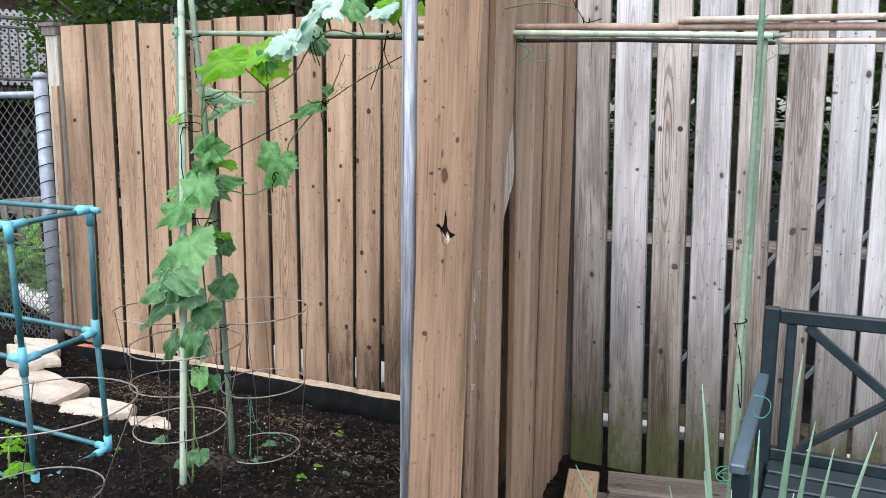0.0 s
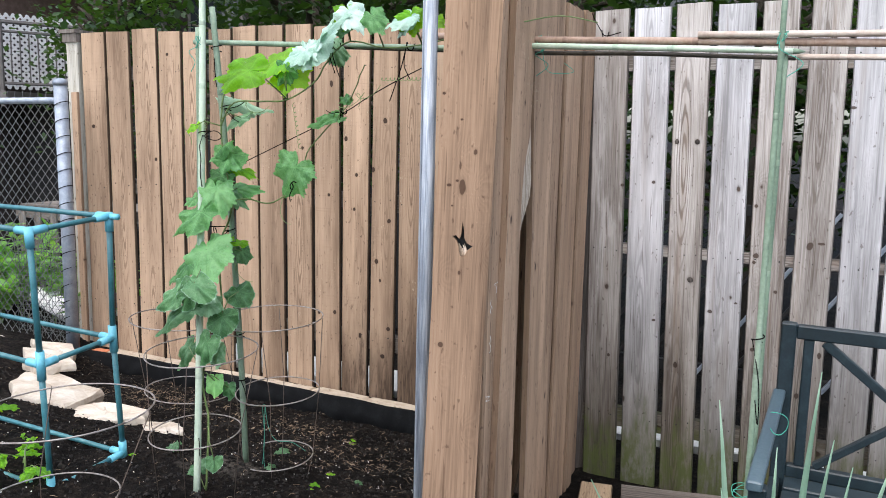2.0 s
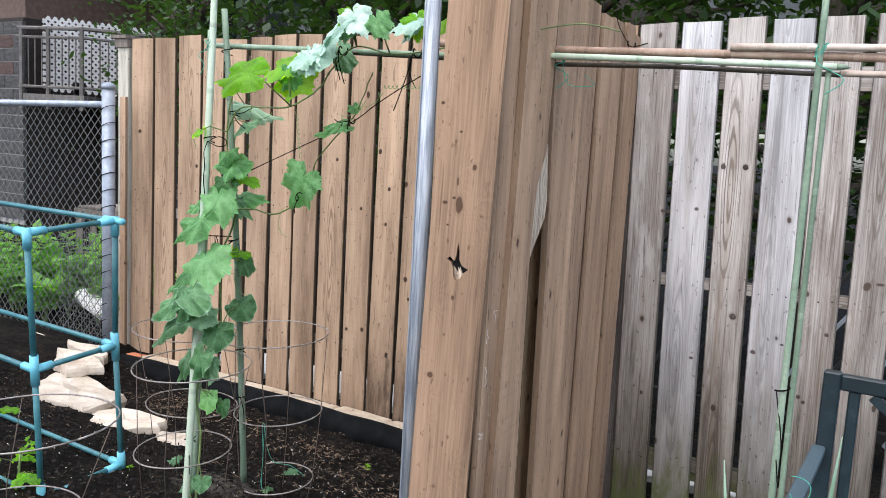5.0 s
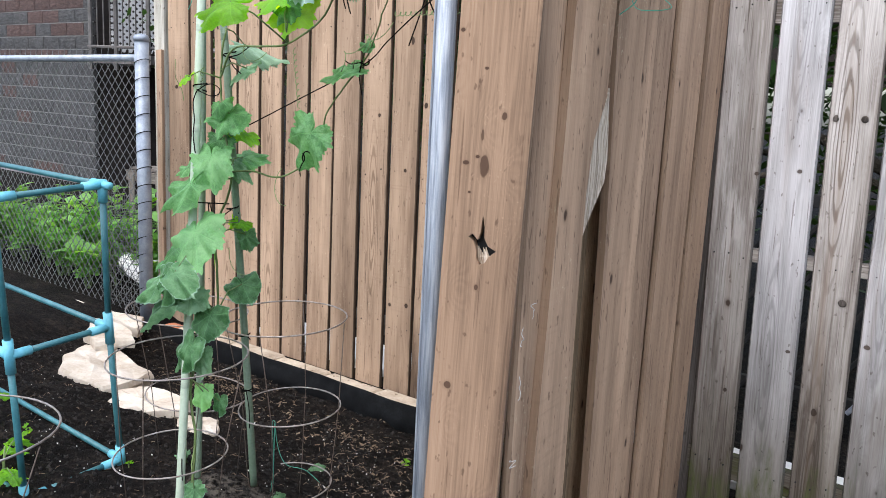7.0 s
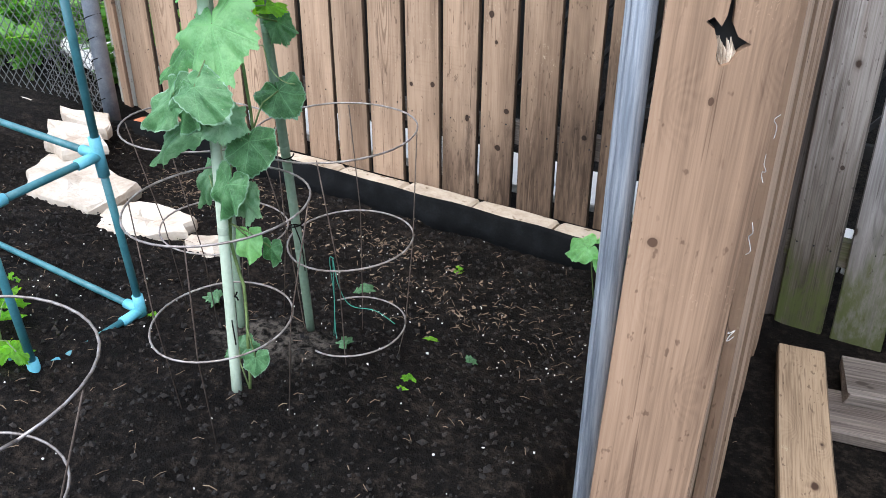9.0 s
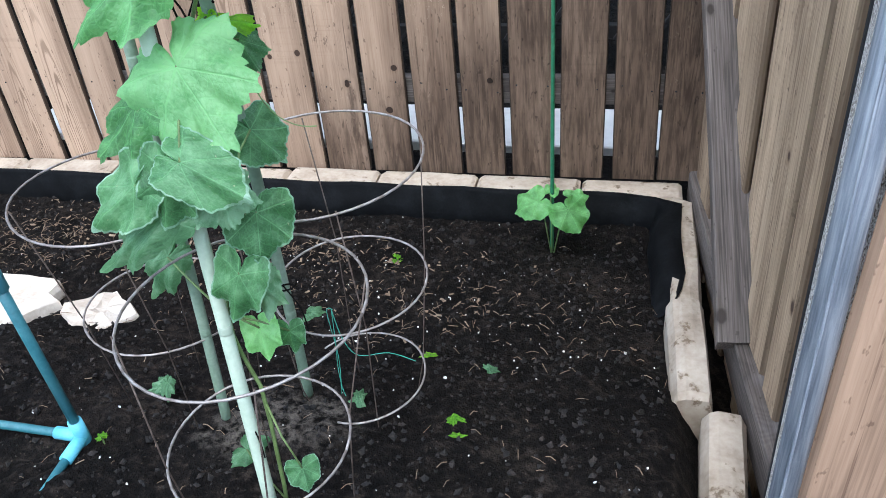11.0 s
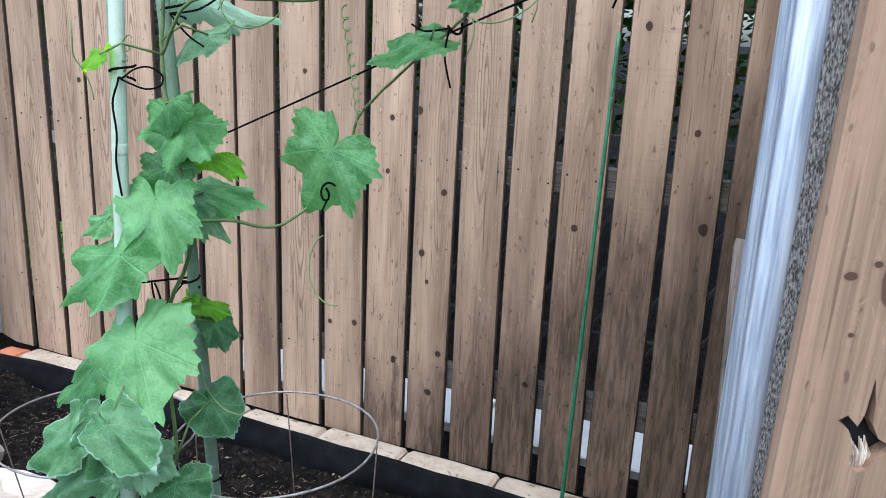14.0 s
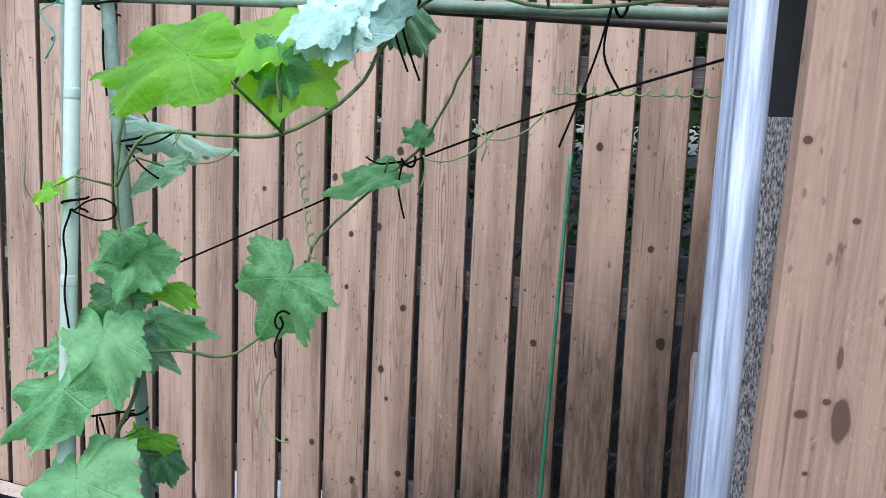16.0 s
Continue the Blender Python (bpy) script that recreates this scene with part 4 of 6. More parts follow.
# ---- edging blocks and liner ----
def edging_block(l, d, h, seed):
    """A rounded concrete edging block, length x."""
    rnd = random.Random(seed)
    bm = bmesh.new()
    sec = [(-d / 2, 0), (d / 2, 0), (d / 2, h * 0.8), (d / 2 - 0.012, h * 0.96), (d / 2 - 0.03, h), (-d / 2 + 0.03, h), (-d / 2 + 0.010, h * 0.97), (-d / 2, h * 0.80)]
    rings = []
    for i, u in enumerate((0, 0.04, 0.5, 0.96, 1.0)):
        s = 0.93 if i in (0, 4) else 1.0
        rings.append([bm.verts.new((-l / 2 + l * u, y * s + rnd.uniform(-0.002, 0.002), z * (s if z else 1) + rnd.uniform(-0.002, 0.002))) for y, z in sec])
    for a, b in zip(rings, rings[1:]):
        for k in range(8):
            bm.faces.new((a[k], b[k], b[(k + 1) % 8], a[(k + 1) % 8]))
    bm.faces.new(rings[0])
    bm.faces.new(rings[-1][::-1])
    bmesh.ops.recalc_face_normals(bm, faces=bm.faces)
    return bm


JOINTS = (-3.795, -3.40, -3.02, -2.692, -2.365, -2.049, -1.721, -1.393, -1.088)
for k, (a, b) in enumerate(zip(JOINTS, JOINTS[1:])):
    h = 0.125
    ob = part("edging_block", edging_block(b - a - 0.006, 0.112, h, k), BLOCK)
    ob.matrix_basis = pose((a + b) / 2, 3.312 + 0.004 * math.sin(k * 2.3), 0.096 - h + 0.004 * math.sin(k * 1.7), 0, 0.5 * math.sin(k * 3.1), 0.8 * math.sin(k))
    tagged(ob, "tan concrete edging block laid along the bed", "edging block", "edging blocks of the bed")
ob = part("terracotta_block", edging_block(0.105, 0.10, 0.12, 60), TERRA)
ob.matrix_basis = pose(-3.855, 3.295, -0.030, 0, 0, 4)
tagged(ob, "orange terracotta block at the end of the edging", "edging block")
for k, (x, y0, y1, z, turn) in enumerate(((-1.098, 2.962, 3.25, 0.096, 0.5), (-1.098, 2.705, 2.955, 0.100, -1.0), (-1.102, 2.358, 2.695, 0.160, 1.0), (-1.048, 1.98, 2.338, 0.155, -3.0))):
    h = 0.15
    ob = part("edging_block", edging_block(y1 - y0, 0.085, h, 80 + k), BLOCK)
    ob.matrix_basis = pose(x, (y0 + y1) / 2, z - h, 0, 0, 90 + turn)
    tagged(ob, "tan concrete edging block laid along the side fence", "edging block", "edging blocks of the bed")


def liner():
    bm = bmesh.new()
    path = [(-3.92, 3.16), (-3.86, 3.215), (-3.75, 3.235)] + [(x, 3.249 + 0.003 * math.sin(x * 9)) for x in np.arange(-3.65, -1.2, 0.07)] + [(-1.17, 3.235), (-1.150, 3.20)] + [(-1.152 + 0.004 * math.sin(y * 14), y) for y in np.arange(3.14, 2.68, -0.07)]
    rows = []
    for i, (x, y) in enumerate(path):
        side = x > -1.16
        n = Vector((-1, 0, 0)) if side else Vector((0, -1, 0))
        end = sstep(0, 6, i) * sstep(0, 4, len(path) - 1 - i)
        col = []
        lap = 0.012 + 0.042 * sstep(2.66, 2.86, y) if side else 0.004
        rim = 0.104 + 0.008 * noise.noise(Vector((x * 5, y * 5, 1.0)))
        col.append(bm.verts.new(Vector((x, y, rim + 0.002)) - n * lap))
        for k in range(7):
            u = k / 6
            top = 0.090 + 0.008 * noise.noise(Vector((x * 5, y * 5, 1.0))) - 0.02 * (1 - end)
            z = top * (1 - u) + (soil(x, y - 0.05) - 0.03) * u
            bulge = 0.028 * math.sin(math.pi * u * 0.7) + 0.012 * noise.noise(Vector((x * 7, y * 7, z * 14)))
            p = Vector((x, y, z)) + n * bulge
            col.append(bm.verts.new(p))
        rows.append(col)
    for a, b in zip(rows, rows[1:]):
        for k in range(7):
            bm.faces.new((a[k], b[k], b[k + 1], a[k + 1]))
    ob = part("bed_liner", bm, LINER, smooth=True)
    so = ob.modifiers.new("thick", "SOLIDIFY")
    so.thickness = 0.002
    tagged(ob, "black plastic liner sheet lining the bed edge", "liner")


liner()


# ---- pale stones ----
def slab(outline, z0, h, seed, tilt=(0, 0)):
    """A split flat stone with rough sides and an uneven top."""
    rnd = random.Random(seed)
    cx, cy = sum(p[0] for p in outline) / len(outline), sum(p[1] for p in outline) / len(outline)
    pts = []
    for (ax, ay), (bx, by) in zip(outline, outline[1:] + outline[:1]):
        for u in (0.0, 0.34, 0.67):
            pts.append((ax + (bx - ax) * u + rnd.uniform(-0.012, 0.012) - cx, ay + (by - ay) * u + rnd.uniform(-0.012, 0.012) - cy))
    bm = bmesh.new()
    rings = []
    for s, z in ((0.97, 0.0), (1.0, h * 0.45), (0.985, h * 0.85), (0.94, h), (0.62, h * 1.03), (0.28, h * 1.02)):
        rings.append([bm.verts.new((x * s, y * s, z + rnd.uniform(-0.006, 0.006) + x * tilt[0] + y * tilt[1])) for x, y in pts])
    n = len(pts)
    for a, b in zip(rings, rings[1:]):
        for k in range(n):
            bm.faces.new((a[k], a[(k + 1) % n], b[(k + 1) % n], b[k]))
    bm.faces.new(rings[0][::-1])
    bm.faces.new(rings[-1])
    ob = part("garden_stone", bm, ROCK)
    ob.matrix_basis = pose(cx, cy, z0)
    return tagged(ob, "pale flat limestone lying on dark soil", "stone", "stones along the bed")


slab([(-2.82, 2.40), (-2.72, 2.54), (-2.80, 2.665), (-3.11, 2.66), (-3.10, 2.51), (-2.97, 2.38)], 0.065, 0.055, 1, (0.02, -0.12))
slab([(-2.53, 2.47), (-2.49, 2.55), (-2.615, 2.65), (-2.725, 2.565), (-2.64, 2.46)], 0.05, 0.048, 2, (0.0, -0.12))
slab([(-3.08, 2.43), (-3.155, 2.71), (-3.60, 2.79), (-3.72, 2.70), (-3.60, 2.54), (-3.44, 2.41)], 0.085, 0.055, 3, (-0.02, -0.08))
slab([(-3.59, 2.695), (-3.50, 2.82), (-3.62, 2.91), (-4.00, 2.90), (-3.76, 2.72)], 0.135, 0.05, 4)
slab([(-3.94, 2.955), (-3.66, 2.955), (-3.88, 3.13), (-4.14, 3.04)], 0.12, 0.05, 5)
slab([(-4.82, 2.98), (-4.45, 3.01), (-4.40, 3.12), (-4.78, 3.11)], 0.105, 0.03, 6)
slab([(-4.90, 2.80), (-4.46, 2.70), (-4.22, 2.92), (-4.60, 2.98)], 0.10, 0.03, 7)


# ---- trellis of stakes and canes ----
def cane(name, pts, r, material, label, knots=5, group=""):
    """A stake with slight swellings at its joints."""
    a, b = Vector(pts[0]), Vector(pts[-1])
    n = knots * 4
    ob = thing(name, label, "stake", a, group)
    out = []
    for i in range(n + 1):
        u = i / n
        if len(pts) == 3:
            p = a * (1 - u) ** 2 + Vector(pts[1]) * 2 * u * (1 - u) + b * u * u
        else:
            v = u * (len(pts) - 1)
            k = min(int(v), len(pts) - 2)
            p = Vector(pts[k]).lerp(Vector(pts[k + 1]), v - k)
        out.append(p - a)
    part("shaft", tube(out, [r * (1.0 - 0.12 * i / n) for i in range(n + 1)], 12), material, ob, smooth=True)
    for i in range(4, n, 4):
        d = (out[i + 1] - out[i - 1]).normalized()
        q, k = out[i], r * (1.0 - 0.12 * i / n)
        part("joint", tube([q - d * 0.010, q - d * 0.004, q, q + d * 0.004, q + d * 0.010], [k * 0.99, k * 1.02, k * 1.035, k * 1.02, k * 0.99], 12), material, ob, smooth=True)
    return ob


cane("bamboo_stake", [(-1.816, 1.906, 0.20), (-1.848, 2.012, 1.52), (-1.866, 2.03, 1.85)], 0.0112, BAMBOO_PALE, "pale green garden stake pushed into the soil", 6, "stakes of the vine trellis")
cane("bamboo_stake", [(-1.860, 2.198, 0.21), (-1.778, 2.075, 0.98), (-1.850, 2.055, 1.765)], 0.0105, BAMBOO, "grey-green garden stake pushed into the soil", 6, "stakes of the vine trellis")
cane("bamboo_stake", [(-1.990, 2.094, 0.21), (-1.925, 2.07, 1.0), (-1.913, 2.060, 1.706)], 0.0098, BAMBOO, "grey-green garden stake pushed into the soil", 6, "stakes of the vine trellis")
cane("cross_cane", [(-1.975, 2.110, 1.668), (-1.03, 2.130, 1.627)], 0.0085, BAMBOO, "green coated stake tied across the trellis", 5, "crossbars of the trellis")
cane("cross_cane", [(-1.50, 2.07, 1.640), (-0.90, 2.35, 1.632), (-0.565, 2.312, 1.620), (-0.18, 2.310, 1.600)], 0.0065, CANE_DARK, "thin dark cane tied across the trellis", 8, "crossbars of the trellis")
cane("cross_cane", [(-1.22, 2.26, 1.682), (-0.90, 2.335, 1.668), (-0.565, 2.312, 1.654), (0.06, 2.310, 1.631), (0.55, 2.300, 1.612)], 0.0108, CANE, "brown bamboo cane tied across the trellis", 9, "crossbars of the trellis")
stake = cane("cross_cane", [(-0.93, 2.31, 1.650), (-0.565, 2.285, 1.634), (-0.185, 2.285, 1.615)], 0.0088, BAMBOO_PALE, "green coated stake with a pointed end tied across the trellis", 5, "crossbars of the trellis")
part("tip", tube([(0.744, -0.025, -0.035), (0.758, -0.025, -0.0355), (0.772, -0.024, -0.0365)], [0.0078, 0.0062, 0.0012], 10), BAMBOO, stake, "pointed end cap", smooth=True)
cane("cross_cane", [(-0.42, 2.300, 1.664), (0.06, 2.300, 1.653), (0.55, 2.290, 1.642)], 0.0088, CANE_PALE, "pale bamboo cane tied across the trellis", 6, "crossbars of the trellis")
cane("cross_cane", [(-0.178, 2.305, 1.603), (0.06, 2.305, 1.597), (0.55, 2.305, 1.586)], 0.0075, CANE_PALE, "pale bamboo cane tied across the trellis", 5, "crossbars of the trellis")
cane("trellis_stake", [(-0.198, 2.135, -0.10), (-0.203, 2.138, 1.76)], 0.0078, BAMBOO, "green garden stake tied to the cross canes", 6, "right trellis stakes")
cane("trellis_stake", [(-0.202, 2.30, -0.10), (-0.203, 2.30, 1.625)], 0.0072, BAMBOO, "green garden stake tied to the cross canes", 6, "right trellis stakes")
cane("plant_stake", [(-1.458, 3.062, -0.05), (-1.47, 3.295, 1.46)], 0.0058, STAKE, "thin dark green stake leaning on the fence", 9)


# ---- black cord and ties ----
def spline(pts):
    out = []
    p = [Vector(q) for q in pts]
    for i in range(len(p) - 1):
        a, b, c, d = p[max(i - 1, 0)], p[i], p[i + 1], p[min(i + 2, len(p) - 1)]
        for k in range(5):
            u = k / 5
            out.append(0.5 * ((2 * b) + (c - a) * u + (2 * a - 5 * b + 4 * c - d) * u * u + (3 * b - a - 3 * c + d) * u ** 3))
    out.append(p[-1])
    return out


def cord(name, pts, r, label, material=CORD):
    return tagged(part(name, tube(spline(pts), r, 6), material, smooth=True), label, "cord")


cord("black_cord", [(-1.793, 2.081, 1.271), (-1.61, 2.125, 1.361), (-1.435, 2.160, 1.446), (-1.30, 2.085, 1.490), (-1.17, 2.005, 1.526), (-1.026, 1.915, 1.560)], 0.0014, "black cord strung from the stakes to the pole")


def tie(at, r, axis_dir, tails, label="black cord tied in a loop round the stake"):
    """A loop of cord with a bow and loose ends."""
    c = Vector(at)
    d = Vector(axis_dir).normalized()
    u = d.orthogonal().normalized()
    v = d.cross(u)
    pts = [c + r * (math.cos(a) * u + math.sin(a) * v) + d * 0.002 * k for k, a in enumerate([i * math.pi / 5 for i in range(11)])]
    ob = cord("cord_tie", pts, 0.0017, label)
    for k, t in enumerate(tails):
        q = [pts[3], *[c + Vector(w) for w in t]]
        bm = bmesh.new()
        add_tube(bm, spline(q), 0.0014, 6)
        part("loose_end", bm, CORD, ob, "loose cord end", smooth=True)
    return ob


tie((-1.840, 1.997, 1.366), 0.016, (0, 0.1, 1), [[(0.011 + 0.64 * d, -0.011 + 0.66 * d, h) for d, h in ((0.0, 0.003), (0.016, 0.014), (0.036, 0.018), (0.054, 0.008), (0.052, -0.006), (0.032, -0.011), (0.010, -0.004), (-0.006, 0.004))], [(0.011 + 0.64 * d, -0.012 + 0.66 * d, h) for d, h in ((-0.006, -0.004), (-0.014, -0.03), (-0.011, -0.07), (-0.014, -0.11), (-0.009, -0.155))]])
tie((-1.815, 2.08, 1.054), 0.0155, (0.05, 0, 1), [[(-0.012, -0.02, -0.008), (-0.02, -0.02, -0.03)]])
tie((-1.806, 2.062, 1.448), 0.0155, (0, 0, 1), [[(0.05, -0.01, 0.012), (0.09, -0.012, 0.03)], [(0.03, -0.01, -0.02), (0.06, -0.012, -0.035)]])
tie((-1.84, 2.06, 1.63), 0.0155, (0, 0, 1), [[(0.01, -0.02, -0.05), (0.016, -0.02, -0.11)]])
tie((-1.829, 1.935, 0.45), 0.0155, (0, 0, 1), [[(0.02, -0.02, -0.04), (0.022, -0.02, -0.09)]])
tie((-1.813, 2.131, 0.539), 0.0155, (0, 0, 1), [[(0.02, -0.01, -0.03), (0.026, -0.012, -0.09)]])
tie((-1.811, 2.118, 0.70), 0.0155, (0, 0, 1), [])
tie((-1.40, 2.055, 1.636), 0.012, (1, 0, 0), [[(0.01, -0.015, -0.03), (0.035, -0.018, -0.09)], [(0.0, -0.015, -0.03), (0.02, -0.018, -0.08)]])
tie((-1.16, 2.06, 1.628), 0.011, (1, 0, 0), [[(0.0, -0.012, -0.05), (0.02, -0.012, -0.09)], [(-0.01, -0.012, -0.06), (-0.04, -0.02, -0.15)]])
tie((-1.437, 2.155, 1.446), 0.007, (1, 0, 0.4), [[(0.0, -0.008, -0.03), (0.01, -0.008, -0.07)], [(-0.03, -0.006, 0.0), (-0.05, -0.006, 0.008)]])
cord("cord_tie", [(-1.836, 1.965, 1.088), (-1.815, 2.00, 1.086), (-1.79, 2.05, 1.083)], 0.0016, "black cord strung between two stakes")
cord("cord_tie", [(-1.812, 2.002, 1.086), (-1.809, 2.0, 1.072), (-1.803, 2.0, 1.052), (-1.795, 2.0, 1.058), (-1.799, 2.0, 1.074), (-1.807, 2.002, 1.085)], 0.0014, "small loop of black cord hanging between stakes")
tie((-1.612, 2.13, 1.218), 0.012, (0.2, 1, 0), [[(0.004, -0.006, -0.03), (0.006, -0.006, -0.05)]])
tie((-0.203, 2.138, 0.90), 0.0145, (0, 0, 1), [[(0.012, -0.02, -0.10), (0.016, -0.02, -0.20), (0.006, -0.02, -0.14)]], "black cord hanging from the trellis stake")
tie((-0.70, 2.37, 1.68), 0.012, (1, 0, 0), [[(-0.02, -0.015, 0.05), (-0.03, -0.012, 0.08)], [(0.02, -0.015, -0.005), (0.06, -0.012, 0.004)]])


def twine(at, r, axis_dir, seed, label):
    rnd = random.Random(seed)
    c = Vector(at)
    d = Vector(axis_dir).normalized()
    u = d.orthogonal().normalized()
    v = d.cross(u)
    pts = [c + r * (1 + rnd.uniform(-0.1, 0.25)) * (math.cos(a) * u + math.sin(a) * v) + d * rnd.uniform(-0.012, 0.012) for a in [i * math.pi / 3 for i in range(16)]]
    pts += [c + Vector((rnd.uniform(-0.05, 0.05), -0.02, -0.03 * k)) for k in range(1, 4)]
    return cord("green_twine", pts, 0.0011, label, TWINE)


twine((-1.868, 2.02, 1.655), 0.017, (1, 0.2, 0.3), 1, "green twine wound round crossed stakes")
twine((-0.202, 2.145, 1.632), 0.014, (1, 0.3, 0), 2, "green twine wound round crossed stakes")
twine((-0.87, 2.35, 1.655), 0.022, (1, 0.2, 0), 3, "green twine wound round the cross canes")
twine((-0.20, 2.12, 0.52), 0.030, (0, 0, 1), 4, "green twine wound round stake and bench arm")
cord("green_twine", [(-0.154, 2.03, 0.765), (-0.14, 2.03, 0.766), (-0.124, 2.03, 0.762), (-0.115, 2.03, 0.75), (-0.117, 2.03, 0.73), (-0.13, 2.03, 0.714), (-0.145, 2.03, 0.716), (-0.152, 2.03, 0.727)], 0.0011, "loose loop of green twine on the bench arm", TWINE)
cord("green_twine", [(-0.86, 2.33, 1.64), (-0.84, 2.32, 1.58), (-0.80, 2.32, 1.57), (-0.76, 2.32, 1.575), (-0.79, 2.32, 1.60)], 0.0009, "loose green twine hanging from the canes", TWINE)


cord("green_twine", [(-1.775, 2.20, 0.445), (-1.782, 2.205, 0.36), (-1.790, 2.21, 0.27), (-1.775, 2.20, 0.215), (-1.72, 2.19, 0.205), (-1.66, 2.20, 0.20)], 0.0009, "green twine hanging inside a plant cage", TWINE)
cord("green_twine", [(-1.775, 2.20, 0.445), (-1.765, 2.205, 0.37), (-1.745, 2.22, 0.32), (-1.69, 2.24, 0.315), (-1.64, 2.25, 0.29)], 0.0009, "green twine hanging inside a plant cage", TWINE)
cord("green_twine", [(-1.772, 2.20, 0.447), (-1.785, 2.20, 0.44), (-1.780, 2.202, 0.33), (-1.788, 2.20, 0.23)], 0.0009, "green twine hanging inside a plant cage", TWINE)


for y, z, l, sd in ((1.994, 0.955, 0.035, 1), (1.996, 0.865, 0.055, 3), (1.990, 0.70, 0.018, 4), (2.035, 1.00, 0.03, 6)):
    rnd = random.Random(sd)
    cord("frayed_thread", [(side_x(y) + 0.005 + rnd.uniform(0, 0.008), y + rnd.uniform(-0.008, 0.008), z - l * k / 5 + rnd.uniform(-0.006, 0.006)) for k in range(6)], 0.0006, "frayed white thread clinging to the fence boards", PERL)


# ---- blue tube frame ----
def blue_frame():
    f = thing("tube_frame", "teal tube garden frame with bright blue joints", "garden frame", (-2.6, 1.83, 0.2))
    o = Vector((-2.6, 1.83, 0.2))
    corners = {"a": ((-2.246, 2.003, 0.250), (-2.236, 1.968, 0.676), (-2.200, 1.938, 1.098)), "b": ((-2.252, 1.716, 0.225), (-2.225, 1.680, 0.655), (-2.195, 1.640, 1.078)),
               "c": ((-3.28, 2.03, 0.245), (-3.26, 1.99, 0.683), (-3.24, 2.03, 1.085)), "d": ((-3.26, 1.72, 0.245), (-3.25, 1.69, 0.683), (-3.25, 1.72, 1.085))}
    P = {k: [Vector(q) - o for q in v] for k, v in corners.items()}
    for k, v in P.items():
        for a, b in zip(v, v[1:]):
            part("tube", tube([a, b], 0.0095, 10), TEAL, f, smooth=True)
    for i in range(3):
        for a, b in (("a", "b"), ("b", "d"), ("d", "c"), ("c", "a")):
            part("tube", tube([P[a][i], P[b][i]], 0.0088, 10), TEAL, f, smooth=True)
    for k, v in P.items():
        for i, p in enumerate(v):
            bm = bmesh.new()
            up = (v[1] - v[0]).normalized() if i < 2 else (v[2] - v[1]).normalized()
            lo, hi = (0.02 if i == 0 else 0.05), (0.045 if i < 2 else 0.012)
            add_tube(bm, [p - up * lo, p + up * hi], 0.0135, 12)
            for q in {"a": "bc", "b": "ad", "c": "da", "d": "cb"}[k]:
                d = (P[q][i] - p).normalized()
                add_tube(bm, [p, p + d * 0.058], 0.0128, 12)
                if i == 2 and k == "a" and q == "c":
                    add_tube(bm, [p, p - d * 0.045], 0.0105, 12)
            part("joint", bm, JOINT, f, "bright blue plastic joint", smooth=True)


blue_frame()


# ---- wire plant cages ----
def cage(x, y, rings, legs, label):
    c = thing("plant_cage", label, "plant cage", (x, y, soil(x, y)), "wire plant cages")
    z0 = soil(x, y)
    for dx, dy, z, r, a0, a1 in rings:
        n = 40
        pts = [(dx + r * math.cos(a), dy + r * math.sin(a) * (1 + 0.02 * math.sin(3 * a)), z - z0 + 0.008 * math.sin(a + x * 7)) for a in [a0 + (a1 - a0) * i / n for i in range(n + 1)]]
        part("ring", tube(pts, 0.0021, 6), WIRE, c, smooth=True)
    for k in range(legs):
        a = 0.5 + 2 * math.pi * k / legs
        pts = []
        for dx, dy, z, r, _, _ in rings:
            pts.append((dx + r * math.cos(a), dy + r * math.sin(a), z - z0))
        dx, dy, z, r, _, _ = rings[-1]
        pts.append((dx + 0.8 * r * math.cos(a), dy + 0.8 * r * math.sin(a), -0.05))
        part("leg", tube(pts, 0.0013, 6), LEG_WIRE, c, smooth=True)
    return c


FULL = (0.0, 2 * math.pi)
cage(-1.75, 1.855, [(0.016, 0.0, 0.730, 0.165, *FULL), (-0.017, 0.0, 0.470, 0.137, *FULL)], 4, "rusty wire plant cage round the vine stakes")
cage(-1.745, 2.215, [(-0.004, -0.013, 0.760, 0.175, *FULL), (0.008, 0.006, 0.500, 0.142, *FULL), (0.0, 0.012, 0.262, 0.123, -1.7, 2.6)], 4, "rusty wire plant cage leaning behind the stakes")
cage(-2.087, 2.15, [(0.004, -0.02, 0.73, 0.172, *FULL), (-0.004, 0.02, 0.46, 0.152, *FULL)], 4, "rusty wire plant cage standing behind the vine stakes")
cage(-1.64, 1.28, [(0.02, 0.0, 0.74, 0.200, *FULL), (-0.035, -0.01, 0.51, 0.160, *FULL)], 3, "rusty wire plant cage round a young tomato")


